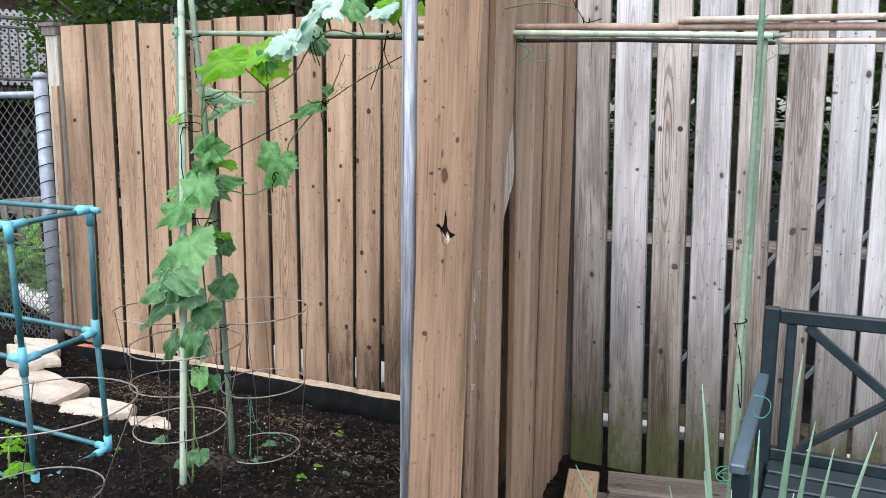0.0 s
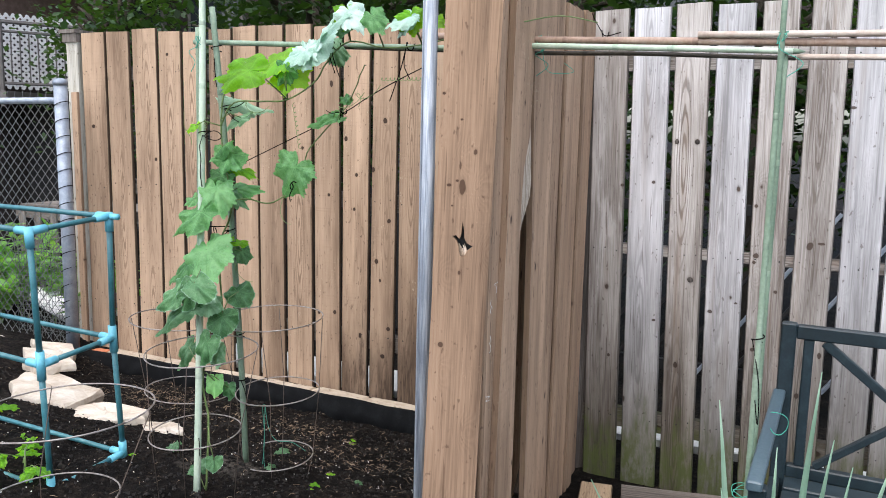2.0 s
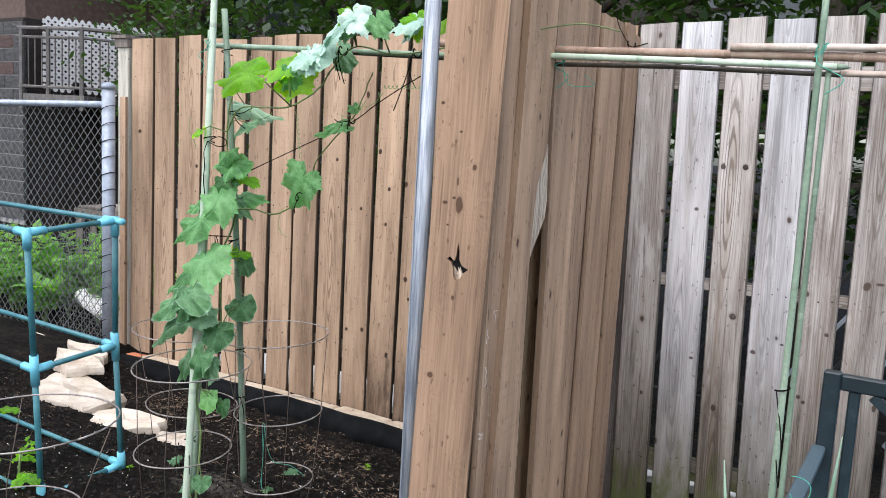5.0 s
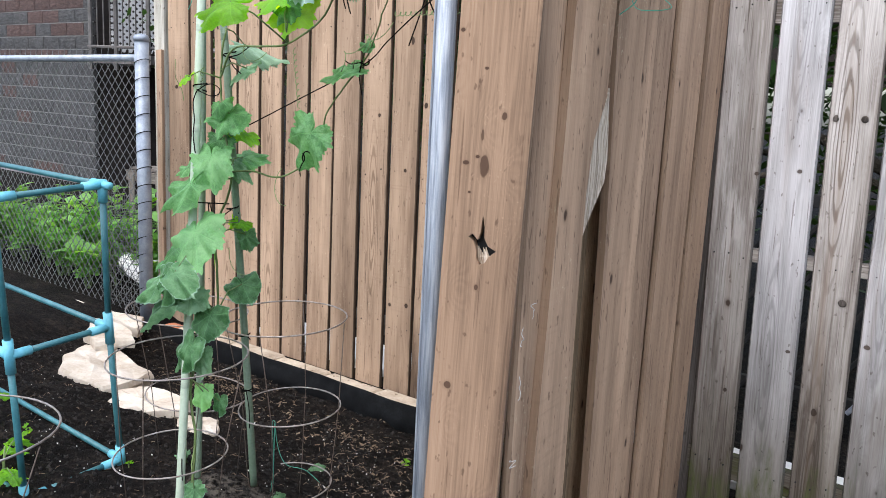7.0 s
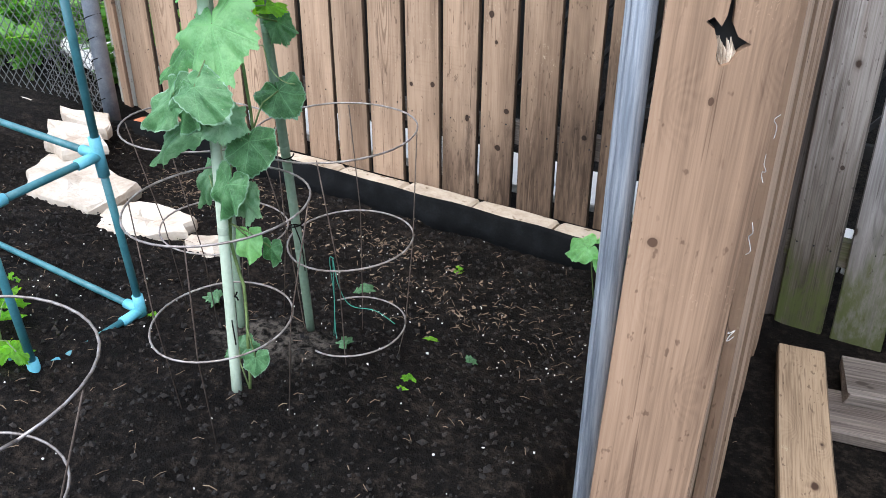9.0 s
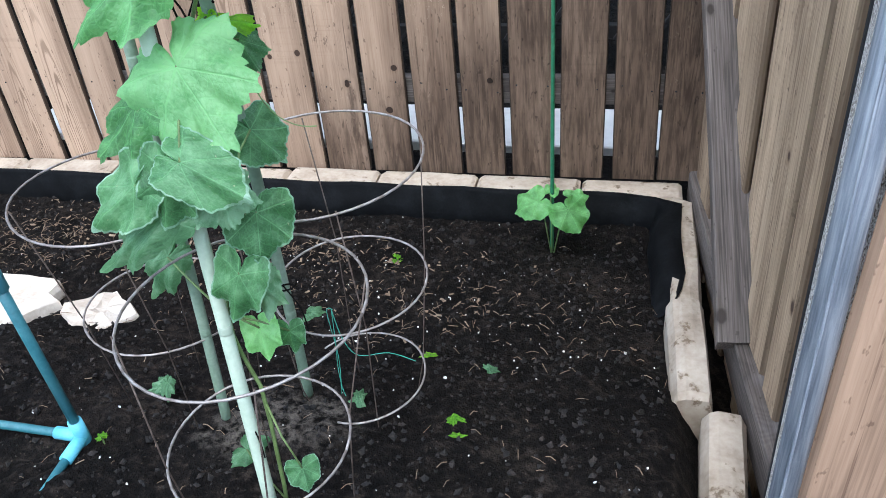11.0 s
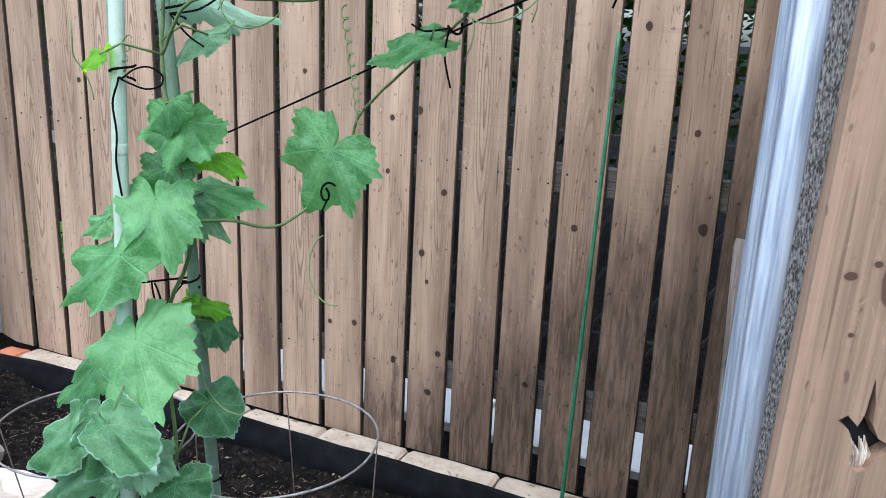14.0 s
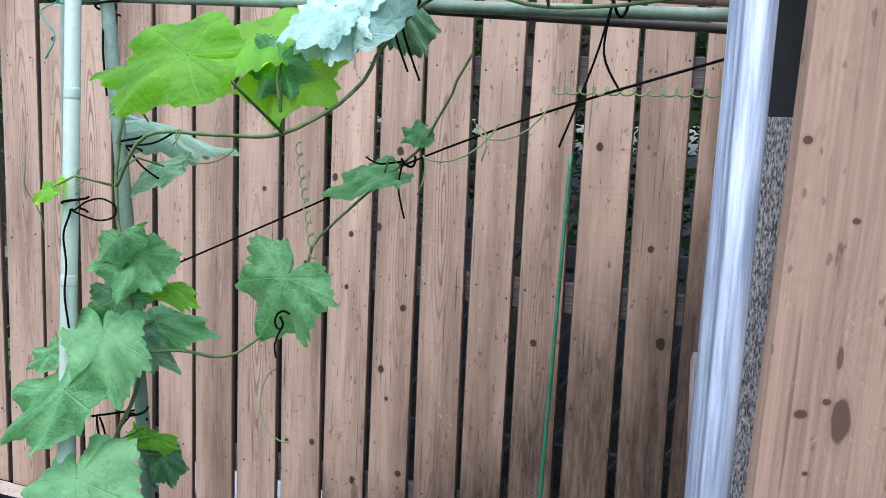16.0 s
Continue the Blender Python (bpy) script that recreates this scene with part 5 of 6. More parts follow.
# ---- leaves ----
def blade(seed, droop=0.35, fold=0.25, curl=0.0, blend=0.0, rag=0.13):
    """One lobed vine leaf, its stalk at the origin, its tip at y = 1, built as rings round the stalk."""
    rnd = random.Random(seed)
    bm = bmesh.new()
    n, rings = 120, 7
    ph = [rnd.uniform(0, 6.3) for _ in range(4)]

    lobes = [(0.0, 1.0), (0.42, 0.69), (0.88, 0.92), (1.30, 0.66), (1.78, 0.80), (2.12, 0.58), (2.50, 0.50), (2.88, 0.33), (3.1416, 0.05)]
    lobes = [(c + (rnd.uniform(-0.05, 0.05) if 0 < c < 3 else 0), r * rnd.uniform(0.95, 1.05)) for c, r in lobes]
    lobes = [(c, r if k % 2 == 0 or k == 7 else r * (1 - blend) + 0.82 * blend) for k, (c, r) in enumerate(lobes)]
    teeth = [rnd.uniform(0.3, 1.0) for _ in range(40)]

    def radius(th):
        a = min(abs(th), 3.1415)
        for (c0_, r0), (c1_, r1) in zip(lobes, lobes[1:]):
            if c0_ <= a <= c1_:
                u = (a - c0_) / (c1_ - c0_)
                u = u ** 0.75 if r0 > r1 and c1_ < 2.7 else (u ** 1.35 if r1 > r0 else u ** 1.2)
                r = r0 + (r1 - r0) * u
                break
        ph_ = abs(th) * 17 / math.pi + ph[0]
        tooth = rag * teeth[int(ph_) % 20 + (20 if th < 0 else 0)] * (1 - abs(2 * (ph_ % 1.0) - 0.7)) * sstep(3.1, 2.6, a)
        return r * (1 + tooth) + 0.008

    c0 = bm.verts.new((0, 0, 0))
    last = None
    for j in range(1, rings + 1):
        u = (0.16, 0.33, 0.50, 0.67, 0.83, 0.955, 1.0)[j - 1]
        ring = []
        for i in range(n):
            th = -math.pi + 2 * math.pi * (i + 0.5) / n
            r = radius(th) * u if j == rings else min(radius(th), 0.98) * u
            x, y = r * math.sin(th), r * math.cos(th)
            z = -droop * max(0.0, y) ** 1.8 - fold * 0.5 * abs(x) ** 1.5 + 0.085 * math.cos(6.98 * th) * u * u * (1 if abs(th) < 2.3 else 0.3)
            z += 0.055 * math.sin(8 * x + ph[2]) * u + 0.06 * math.sin(7 * y + ph[3]) * u + 0.03 * math.sin(15 * (x + y) + ph[1]) * u
            if curl:
                a = x * curl
                x, z = math.sin(a) / curl, z - (1 - math.cos(a)) / curl
            ring.append(bm.verts.new((x, y, z)))
        for i in range(n):
            k = (i + 1) % n
            if last is None:
                bm.faces.new((c0, ring[k], ring[i]))
            else:
                bm.faces.new((last[i], last[k], ring[k], ring[i]))
        last = ring
    bmesh.ops.recalc_face_normals(bm, faces=bm.faces)
    return bm


def rimmed(bm):
    """A leaf with a thin bleached margin."""
    bm.faces.ensure_lookup_table()
    for f in bm.faces[-120:]:
        f.material_index = 1
    me = mesh_of("leaf", bm, LEAF_DEEP, True)
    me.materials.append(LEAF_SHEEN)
    return me


KINDS = {}
for key, material, sets in (("main", LEAF, ((1, 0.30, 0.30, 0.0), (2, 0.45, 0.15, 0.0), (3, 0.25, 0.45, 0.0))), ("dark", LEAF_BLUE, ((4, 0.35, 0.40, 0.0), (5, 0.55, 0.3, 0.0))),
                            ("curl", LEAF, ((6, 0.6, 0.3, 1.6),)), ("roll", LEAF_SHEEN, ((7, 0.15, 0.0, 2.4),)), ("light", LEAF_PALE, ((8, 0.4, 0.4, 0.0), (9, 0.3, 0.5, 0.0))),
                            ("top", LEAF_PALE, ((10, 0.35, 0.20, 0.0), (11, 0.20, 0.30, 0.0), (12, 0.5, 0.2, 0.0)))):
    KINDS[key] = [mesh_of("leaf", blade(sd, dr, fo, cu), material, True) for sd, dr, fo, cu in sets]
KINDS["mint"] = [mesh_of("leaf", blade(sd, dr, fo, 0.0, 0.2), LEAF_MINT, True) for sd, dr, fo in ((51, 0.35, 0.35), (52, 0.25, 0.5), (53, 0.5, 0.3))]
KINDS["cuc"] = [rimmed(blade(sd, dr, 0.40, 0.0, 0.8, 0.06)) for sd, dr in ((41, 0.35), (42, 0.5), (43, 0.25))]
KINDS["round"] = [mesh_of("leaf", blade(sd, 0.25, 0.3, 0.0, 0.9, 0.03), LEAF_YOUNG, True) for sd in (31, 32)]


def leaf_pose(base, tip, width, facing, unit=1.6):
    base, tip = Vector(base), Vector(tip)
    y = tip - base
    l = y.length
    y.normalize()
    n = Vector(facing)
    n = (n - y * n.dot(y)).normalized()
    x = y.cross(n)
    s = max(l, 0.02)
    wx = max(width / unit, 0.28 * s)
    m = Matrix((x, y, n)).transposed().to_4x4()
    return Matrix.Translation(base) @ m @ Matrix.Diagonal((wx, s, (wx + s) / 2, 1))


VINE_LEAVES = (
    ('main', (-1.794, 1.948, 1.02), (-1.722, 1.886, 0.938), 0.152, (0.25, -0.75, 0.6)),
    ('main', (-1.792, 1.996, 1.208), (-1.736, 1.955, 1.138), 0.100, (0.35, -0.72, 0.55)),
    ('main', (-1.817, 1.952, 1.136), (-1.908, 1.907, 1.063), 0.106, (0.0, -0.8, 0.6)),
    ('main', (-1.858, 1.939, 0.973), (-1.931, 1.909, 0.912), 0.09, (-0.1, -0.8, 0.6)),
    ('main', (-1.618, 2.165, 1.275), (-1.664, 2.14, 1.190), 0.160, (0.2, -0.88, 0.35)),
    ('main', (-1.765, 2.03, 1.314), (-1.762, 1.985, 1.256), 0.098, (0.3, -0.7, 0.6)),
    ('main', (-1.798, 2.1, 1.201), (-1.672, 2.075, 1.208), 0.06, (0.2, -0.7, 0.7)),
    ('curl', (-1.766, 2.01, 1.343), (-1.814, 1.99, 1.31), 0.052, (0.1, -0.7, 0.7)),
    ('light', (-1.771, 2.06, 1.269), (-1.673, 2.05, 1.255), 0.033, (0.2, -0.5, 0.9)),
    ('dark', (-1.798, 2.07, 1.184), (-1.729, 2.06, 1.156), 0.051, (0.3, -0.8, 0.5)),
    ('main', (-1.799, 2.03, 1.246), (-1.803, 2.005, 1.195), 0.08, (0.2, -0.7, 0.65)),
    ('cuc', (-1.858, 1.885, 0.888), (-1.924, 1.855, 0.836), 0.082, (-0.1, -0.75, 0.65)),
    ('cuc', (-1.802, 1.882, 0.908), (-1.822, 1.855, 0.838), 0.080, (0.1, -0.75, 0.65)),
    ('cuc', (-1.78, 1.879, 0.927), (-1.695, 1.856, 0.898), 0.078, (0.3, -0.75, 0.6)),
    ('cuc', (-1.799, 2.1, 0.862), (-1.745, 2.085, 0.822), 0.086, (0.2, -0.5, 0.9)),
    ('dark', (-1.838, 1.895, 0.838), (-1.979, 1.865, 0.762), 0.069, (0.1, -0.7, 0.7)),
    ('dark', (-1.765, 1.919, 0.868), (-1.736, 1.889, 0.827), 0.084, (0.2, -0.8, 0.6)),
    ('cuc', (-1.734, 1.948, 0.816), (-1.729, 1.918, 0.75), 0.091, (0.28, -0.8, 0.5)),
    ('dark', (-1.785, 2.1, 0.999), (-1.758, 2.09, 0.954), 0.054, (0.25, -0.75, 0.6)),
    ('light', (-1.796, 2.085, 1.03), (-1.738, 2.08, 1.031), 0.033, (0.2, -0.6, 0.8)),
    ('light', (-1.817, 2.085, 1.036), (-1.831, 2.075, 1.007), 0.029, (0.2, -0.7, 0.7)),
    ('cuc', (-1.761, 1.91, 0.739), (-1.783, 1.885, 0.666), 0.072, (0.15, -0.78, 0.6)),
    ('dark', (-1.747, 1.935, 0.709), (-1.739, 1.915, 0.648), 0.057, (0.3, -0.8, 0.5)),
    ('round', (-1.786, 1.965, 0.597), (-1.773, 1.945, 0.546), 0.052, (0.23, -0.76, 0.61)),
    ('cuc', (-1.751, 1.99, 0.574), (-1.747, 1.98, 0.531), 0.042, (0.23, -0.76, 0.61)),
    ('dark', (-1.954, 2.03, 0.67), (-2.015, 2.005, 0.588), 0.065, (0.15, -0.8, 0.6)),
    ('main', (-1.871, 1.982, 1.172), (-1.905, 1.962, 1.15), 0.044, (0.0, -0.8, 0.6)),
    ('dark', (-1.897, 2.0, 0.271), (-1.859, 2.0, 0.24), 0.07),
    ('mint', (-1.414, 1.99, 1.628), (-1.314, 1.957, 1.716), 0.103, (-0.5, -0.8, 0.5)),
    ('mint', (-1.404, 1.99, 1.637), (-1.384, 1.975, 1.692), 0.066, (-0.5, -0.8, 0.6)),
    ('top', (-1.315, 1.99, 1.719), (-1.314, 1.977, 1.668), 0.062, (0.3, -1, 0.3)),
    ('mint', (-1.302, 1.99, 1.721), (-1.249, 1.972, 1.671), 0.084, (0.2, -0.7, 0.9)),
    ('dark', (-1.316, 1.99, 1.689), (-1.362, 1.976, 1.66), 0.059, (0.2, -0.8, 0.5)),
    ('main', (-1.229, 1.99, 1.703), (-1.185, 1.974, 1.654), 0.064, (0.1, -0.9, 0.6)),
    ('mint', (-1.113, 1.99, 1.698), (-1.185, 1.971, 1.678), 0.068, (0, -0.7, 0.9)),
    ('mint', (-1.116, 1.99, 1.692), (-1.154, 1.976, 1.653), 0.056, (0, -0.7, 0.8)),
    ('top', (-1.109, 1.99, 1.7), (-1.096, 1.977, 1.648), 0.081, (0.2, -1, 0.4)),
    ('top', (-1.033, 1.99, 1.683), (-1.006, 1.982, 1.665), 0.046, (0.2, -1, 0.6)),
    ('main', (-1.404, 2.140, 1.490), (-1.425, 2.120, 1.478), 0.042, (0.1, -0.7, 0.7)),
    ('dark', (-1.770, 2.088, 1.428), (-1.862, 2.071, 1.400), 0.060, (0.1, -0.6, 0.8)),
    ('light', (-1.848, 1.968, 1.398), (-1.882, 1.958, 1.388), 0.045, (0.1, -0.7, 0.7)),
    ('cuc', (-1.735, 1.90, 0.365), (-1.722, 1.878, 0.335), 0.05, (0.2, -0.6, 0.8)),
    ('roll', (-1.843, 2.14, 1.489), (-1.708, 2.168, 1.454), 0.042, (0.1, -0.6, 1.0)),
    ('main', (-1.458, 2.147, 1.435), (-1.522, 2.10, 1.417), 0.054, (0.1, -0.75, 0.75)),
    ('top', (-1.545, 1.86, 1.554), (-1.683, 1.835, 1.552), 0.108, (0.1, -0.8, 0.6)),
    ('top', (-1.559, 2.03, 1.597), (-1.647, 2.0, 1.587), 0.135, (0.1, -0.5, 0.85)),
    ('top', (-1.532, 2.02, 1.568), (-1.456, 2.0, 1.518), 0.135, (0.15, -0.8, 0.6)),
    ('main', (-1.526, 2.0, 1.565), (-1.55, 1.985, 1.519), 0.075, (0.2, -0.85, 0.5)),
    ('mint', (-1.447, 1.985, 1.621), (-1.442, 1.95, 1.562), 0.095, (-0.1, -0.65, 0.8)),
    ('mint', (-1.45, 1.985, 1.618), (-1.51, 1.955, 1.593), 0.095, (0.0, -0.6, 0.85)),
    ('dark', (-1.416, 2.075, 1.641), (-1.364, 2.06, 1.579), 0.064, (0.2, -0.85, 0.5)),
)


def vine():
    v = thing("climbing_vine", "green lobed-leaf gourd vine climbing stakes with curling tendrils", "vine", (-1.84, 2.0, 0.24))
    o = Vector((-1.84, 2.0, 0.24))
    inv = Matrix.Translation(-o)
    rnd = random.Random(12)
    main = [(-1.80, 1.93, 0.24), (-1.80, 1.95, 0.45), (-1.83, 1.96, 0.62), (-1.80, 2.02, 0.80), (-1.82, 2.03, 1.0), (-1.77, 2.04, 1.15), (-1.79, 2.03, 1.30), (-1.80, 2.03, 1.42), (-1.78, 2.03, 1.52)]
    side = [(-1.79, 2.05, 1.165), (-1.735, 2.075, 1.172), (-1.69, 2.125, 1.158), (-1.655, 2.18, 1.19), (-1.612, 2.20, 1.24), (-1.590, 2.19, 1.32), (-1.51, 2.17, 1.39), (-1.437, 2.155, 1.446), (-1.426, 2.15, 1.454), (-1.401, 2.14, 1.476), (-1.366, 2.13, 1.528), (-1.333, 2.12, 1.586)]
    upper = [(-1.80, 2.03, 1.40), (-1.74, 2.02, 1.47), (-1.62, 2.01, 1.475), (-1.52, 2.0, 1.48), (-1.44, 2.02, 1.53), (-1.40, 2.04, 1.60), (-1.33, 2.04, 1.645), (-1.22, 2.04, 1.625), (-1.10, 2.04, 1.63), (-0.98, 2.08, 1.66), (-0.88, 2.20, 1.70), (-0.78, 2.25, 1.72), (-0.68, 2.26, 1.70)]
    for pts, r in ((main, 0.0034), (side, 0.0023), (upper, 0.0024)):
        p = [Vector(q) - o for q in pts]
        out = [q + Vector((0.003 * noise.noise(q * 40), 0.003 * noise.noise(q * 40 + Vector((7, 0, 0))), 0)) for q in spline(p)]
        part("stem", tube(out, [r * (1.1 - 0.4 * i / len(out)) for i in range(len(out))], 7), STEM, v, smooth=True)
    anchors = [Vector(q) for q in main + side + upper]
    for k, (kind, base, tip, width, *way) in enumerate(VINE_LEAVES):
        b, t = Vector(base), Vector(tip)
        up = 0.75 if kind != "top" else 1.9
        facing = Vector((0.35 + rnd.uniform(-0.45, 0.45), -1.0, up + rnd.uniform(-0.25, 0.35)))
        if kind == "roll":
            facing = Vector((0.1, -0.6, 1.0))
        me = KINDS[kind][k % len(KINDS[kind])]
        dy = 0.04 * rnd.uniform(-1, 1)
        if way:
            facing = Vector(way[0]) + Vector((rnd.uniform(-0.25, 0.25), 0, rnd.uniform(-0.2, 0.2)))
        else:
            t = t + Vector((0, -0.25 * (t - b).length * (1 if kind != "dark" else -0.3), 0))
        ob = part("leaf", me, None, v)
        ob.matrix_basis = inv @ leaf_pose(b, t, width * 1.10, facing)
        near = min(anchors, key=lambda q: (q - b).length)
        if (near - b).length > 0.015:
            mid = near.lerp(b, 0.55) + Vector((0, -0.01, 0.015))
            part("leaf_stalk", tube([near - o, mid - o, b - o], [0.0020, 0.0017, 0.0015], 6), STEM, v, smooth=True)
    # tendrils: open springs
    for k, (a, d, coils, r) in enumerate((((-1.86, 1.96, 1.34), (-0.02, -0.01, 0.10), 1, 0.006), ((-1.83, 2.0, 1.42), (-0.025, 0.0, -0.08), 6, 0.007), ((-1.50, 2.0, 1.47), (0.03, -0.01, -0.13), 10, 0.004), ((-1.29, 1.99, 1.46), (0.07, 0.0, 0.06), 1, 0.02),
                                           ((-1.36, 1.99, 1.42), (0.09, 0.0, 0.08), 1, 0.018), ((-1.20, 1.99, 1.535), (0.16, 0.0, 0.0), 12, 0.004), ((-1.70, 2.0, 1.46), (0.10, -0.01, 0.0), 1, 0.02), ((-1.75, 2.0, 0.98), (0.10, -0.02, -0.05), 1, 0.01), ((-1.53, 1.98, 1.2), (0.03, -0.01, -0.08), 1, 0.015))):
        a, d = Vector(a) - o, Vector(d)
        n = 14 * max(coils, 1)
        pts = [a + d * (i / n) + r * Vector((math.cos(6.28 * coils * i / n), 0.4 * math.sin(6.28 * coils * i / n), math.sin(6.28 * coils * i / n))) for i in range(n + 1)]
        part("tendril", tube(pts, 0.0009, 5), STEM, v, "thin curling tendril", smooth=True)


vine()


# ---- young plants in the bed ----
def sprout(x, y, size, count, seed, material_key, name, label, category):
    size *= 0.62
    rnd = random.Random(seed)
    z = ground_at(x, y)
    s = thing(name, label, category, (x, y, z - 0.005))
    for k in range(count):
        a = rnd.uniform(0, 6.3)
        d = Vector((math.cos(a), math.sin(a), 0))
        base = Vector((0, 0, size * rnd.uniform(0.2, 0.9))) + d * size * 0.25
        part("stalk", tube([(0, 0, -0.01), base * 0.6, base], 0.0012, 5), STEM, s, smooth=True)
        ob = part("leaf", KINDS[material_key][k % len(KINDS[material_key])], None, s)
        ob.matrix_basis = leaf_pose(base, base + d * size * rnd.uniform(0.5, 0.9) + Vector((0, 0, -0.1 * size)), size * rnd.uniform(0.5, 0.9), (0.2, -0.4, 1))
    return s


sprout(-1.75, 2.19, 0.055, 4, 3, "dark", "seedling", "small blue-green seedling beside a stake", "seedling")
sprout(-2.04, 2.62, 0.07, 4, 4, "dark", "seedling", "small green seedling on mulch", "seedling")
sprout(-1.551, 2.183, 0.03, 3, 5, "light", "seedling", "tiny green seedling in dark soil", "seedling")
sprout(-1.527, 2.405, 0.035, 3, 6, "dark", "seedling", "tiny green seedling in dark soil", "seedling")
sprout(-1.68, 2.46, 0.035, 3, 7, "light", "seedling", "tiny green seedling in dark soil", "seedling")
sprout(-1.90, 2.95, 0.05, 4, 8, "light", "seedling", "small green seedling near the liner", "seedling")
sprout(-1.535, 2.13, 0.03, 2, 9, "light", "seedling", "tiny green seedling in dark soil", "seedling")
sprout(-2.16, 2.18, 0.085, 3, 10, "dark", "seedling", "blue-green young plant behind the stakes", "seedling")
sprout(-2.66, 1.92, 0.04, 3, 15, "light", "seedling", "small pale green seedling inside the tube frame", "seedling")
sprout(-2.20, 2.00, 0.05, 2, 16, "light", "seedling", "small green weed at the frame foot", "seedling")


def bean():
    """The two broad pale leaves at the thin stake."""
    b = thing("young_squash", "young squash with two broad pale green leaves", "young plant", (-1.455, 3.05, 0.0))
    for base, tip, w in (((-0.040, 0.0, 0.185), (-0.105, -0.03, 0.165), 0.100), ((0.045, -0.01, 0.170), (0.085, -0.05, 0.120), 0.110), ((0.05, 0.04, 0.18), (0.10, 0.05, 0.185), 0.055), ((-0.01, 0.05, 0.19), (0.0, 0.08, 0.205), 0.045)):
        part("stalk", tube([(0, 0, -0.01), (base[0] * 0.6, base[1] * 0.6, base[2] * 0.8), base], 0.002, 6), STEM, b, smooth=True)
        ob = part("leaf", KINDS["round"][0], None, b)
        ob.matrix_basis = leaf_pose(base, tip, w, (0.1, -0.5, 1.0))


bean()


def tomato(x, y, seed, h, count):
    rnd = random.Random(seed)
    z = soil(x, y)
    t = thing("tomato_plant", "young green tomato plant with toothed leaflets", "tomato plant", (x, y, z))
    part("stem", tube([(0, 0, -0.03), (0.01, 0, h * 0.5), (0.0, 0.01, h)], [0.005, 0.004, 0.002], 7), STEM, t, smooth=True)
    for k in range(count):
        a = k * 2.4 + rnd.uniform(-0.4, 0.4)
        d = Vector((math.cos(a), math.sin(a), 0.25))
        root = Vector((0, 0, h * (0.3 + 0.65 * k / count)))
        tip = root + d * rnd.uniform(0.12, 0.19)
        part("stalk", tube([root, root.lerp(tip, 0.5) + Vector((0, 0, 0.015)), tip], 0.0016, 5), STEM, t, smooth=True)
        for u, s in ((0.45, 1), (0.45, -1), (0.75, 1), (0.75, -1), (1.0, 0)):
            p = root.lerp(tip, u)
            q = p + (d * (0.3 if s else 1.0) + Vector((-d.y, d.x, 0)) * s) * 0.05 + Vector((0, 0, -0.015))
            ob = part("leaf", KINDS["light"][k % 2], None, t)
            ob.matrix_basis = leaf_pose(p, q, 0.035, (0.1, -0.3, 1.0))


tomato(-2.72, 1.70, 3, 0.26, 7)
tomato(-2.39, 1.72, 4, 0.10, 3)


# ---- right side: bench, iris, planks ----
def bench():
    b = thing("garden_bench", "slate-green painted wooden garden bench with crossed back slats", "bench", (0.40, 2.75, -0.075))
    o = Vector((0.40, 2.75, -0.075))

    def bar(name, lo, hi, label=""):
        bm = bmesh.new()
        vs = add_box(bm, Vector(lo) - o, Vector(hi) - o)
        bmesh.ops.bevel(bm, geom=bm.edges[:], offset=0.004, segments=1, affect="EDGES")
        part(name, bm, BENCH_ARM if name == "armrest" else BENCH, b, label)

    def slant(name, p, q, w, t):
        p, q = Vector(p) - o, Vector(q) - o
        ob = part(name, board(w, t, (q - p).length, 3, 0.003, 0.0, 0.0), BENCH, b)
        ob.matrix_basis = between(p, q, 0)

    L, R = -0.182, 0.98
    bar("back_post", (L, 2.735, -0.075), (L + 0.045, 2.775, 0.832))
    bar("back_post", (R - 0.045, 2.735, -0.075), (R, 2.775, 0.832))
    bar("top_rail", (L + 0.045, 2.738, 0.785), (R - 0.045, 2.772, 0.828))
    bar("bottom_rail", (L + 0.045, 2.738, 0.335), (R - 0.045, 2.772, 0.375))
    for x in (-0.115, 0.46, 0.88):
        bar("slat", (x, 2.742, 0.375), (x + 0.030, 2.768, 0.785))
    for x0, x1 in ((-0.085, 0.455), (0.49, 0.875)):
        slant("cross_slat", (x0 + 0.03, 2.755, 0.78), (x1 - 0.01, 2.755, 0.38), 0.022, 0.028)
        slant("cross_slat", (x0 + 0.03, 2.757, 0.38), (x1 - 0.01, 2.757, 0.78), 0.028, 0.022)
    for x in (L - 0.012, R - 0.05):
        bar("armrest", (x + 0.004, 1.95, 0.595), (x + 0.040, 2.735, 0.620))
        bar("front_leg", (x + 0.008, 1.975, -0.075), (x + 0.048, 2.015, 0.595))
        bar("side_rail", (x + 0.012, 2.015, 0.27), (x + 0.044, 2.735, 0.33))
    bar("front_rail", (L + 0.04, 2.055, 0.27), (R - 0.04, 2.085, 0.33))
    for k in range(6):
        y = 2.045 + k * 0.113
        bar("seat_slat", (L + 0.046, y, 0.331), (R - 0.046, y + 0.092, 0.352))


bench()


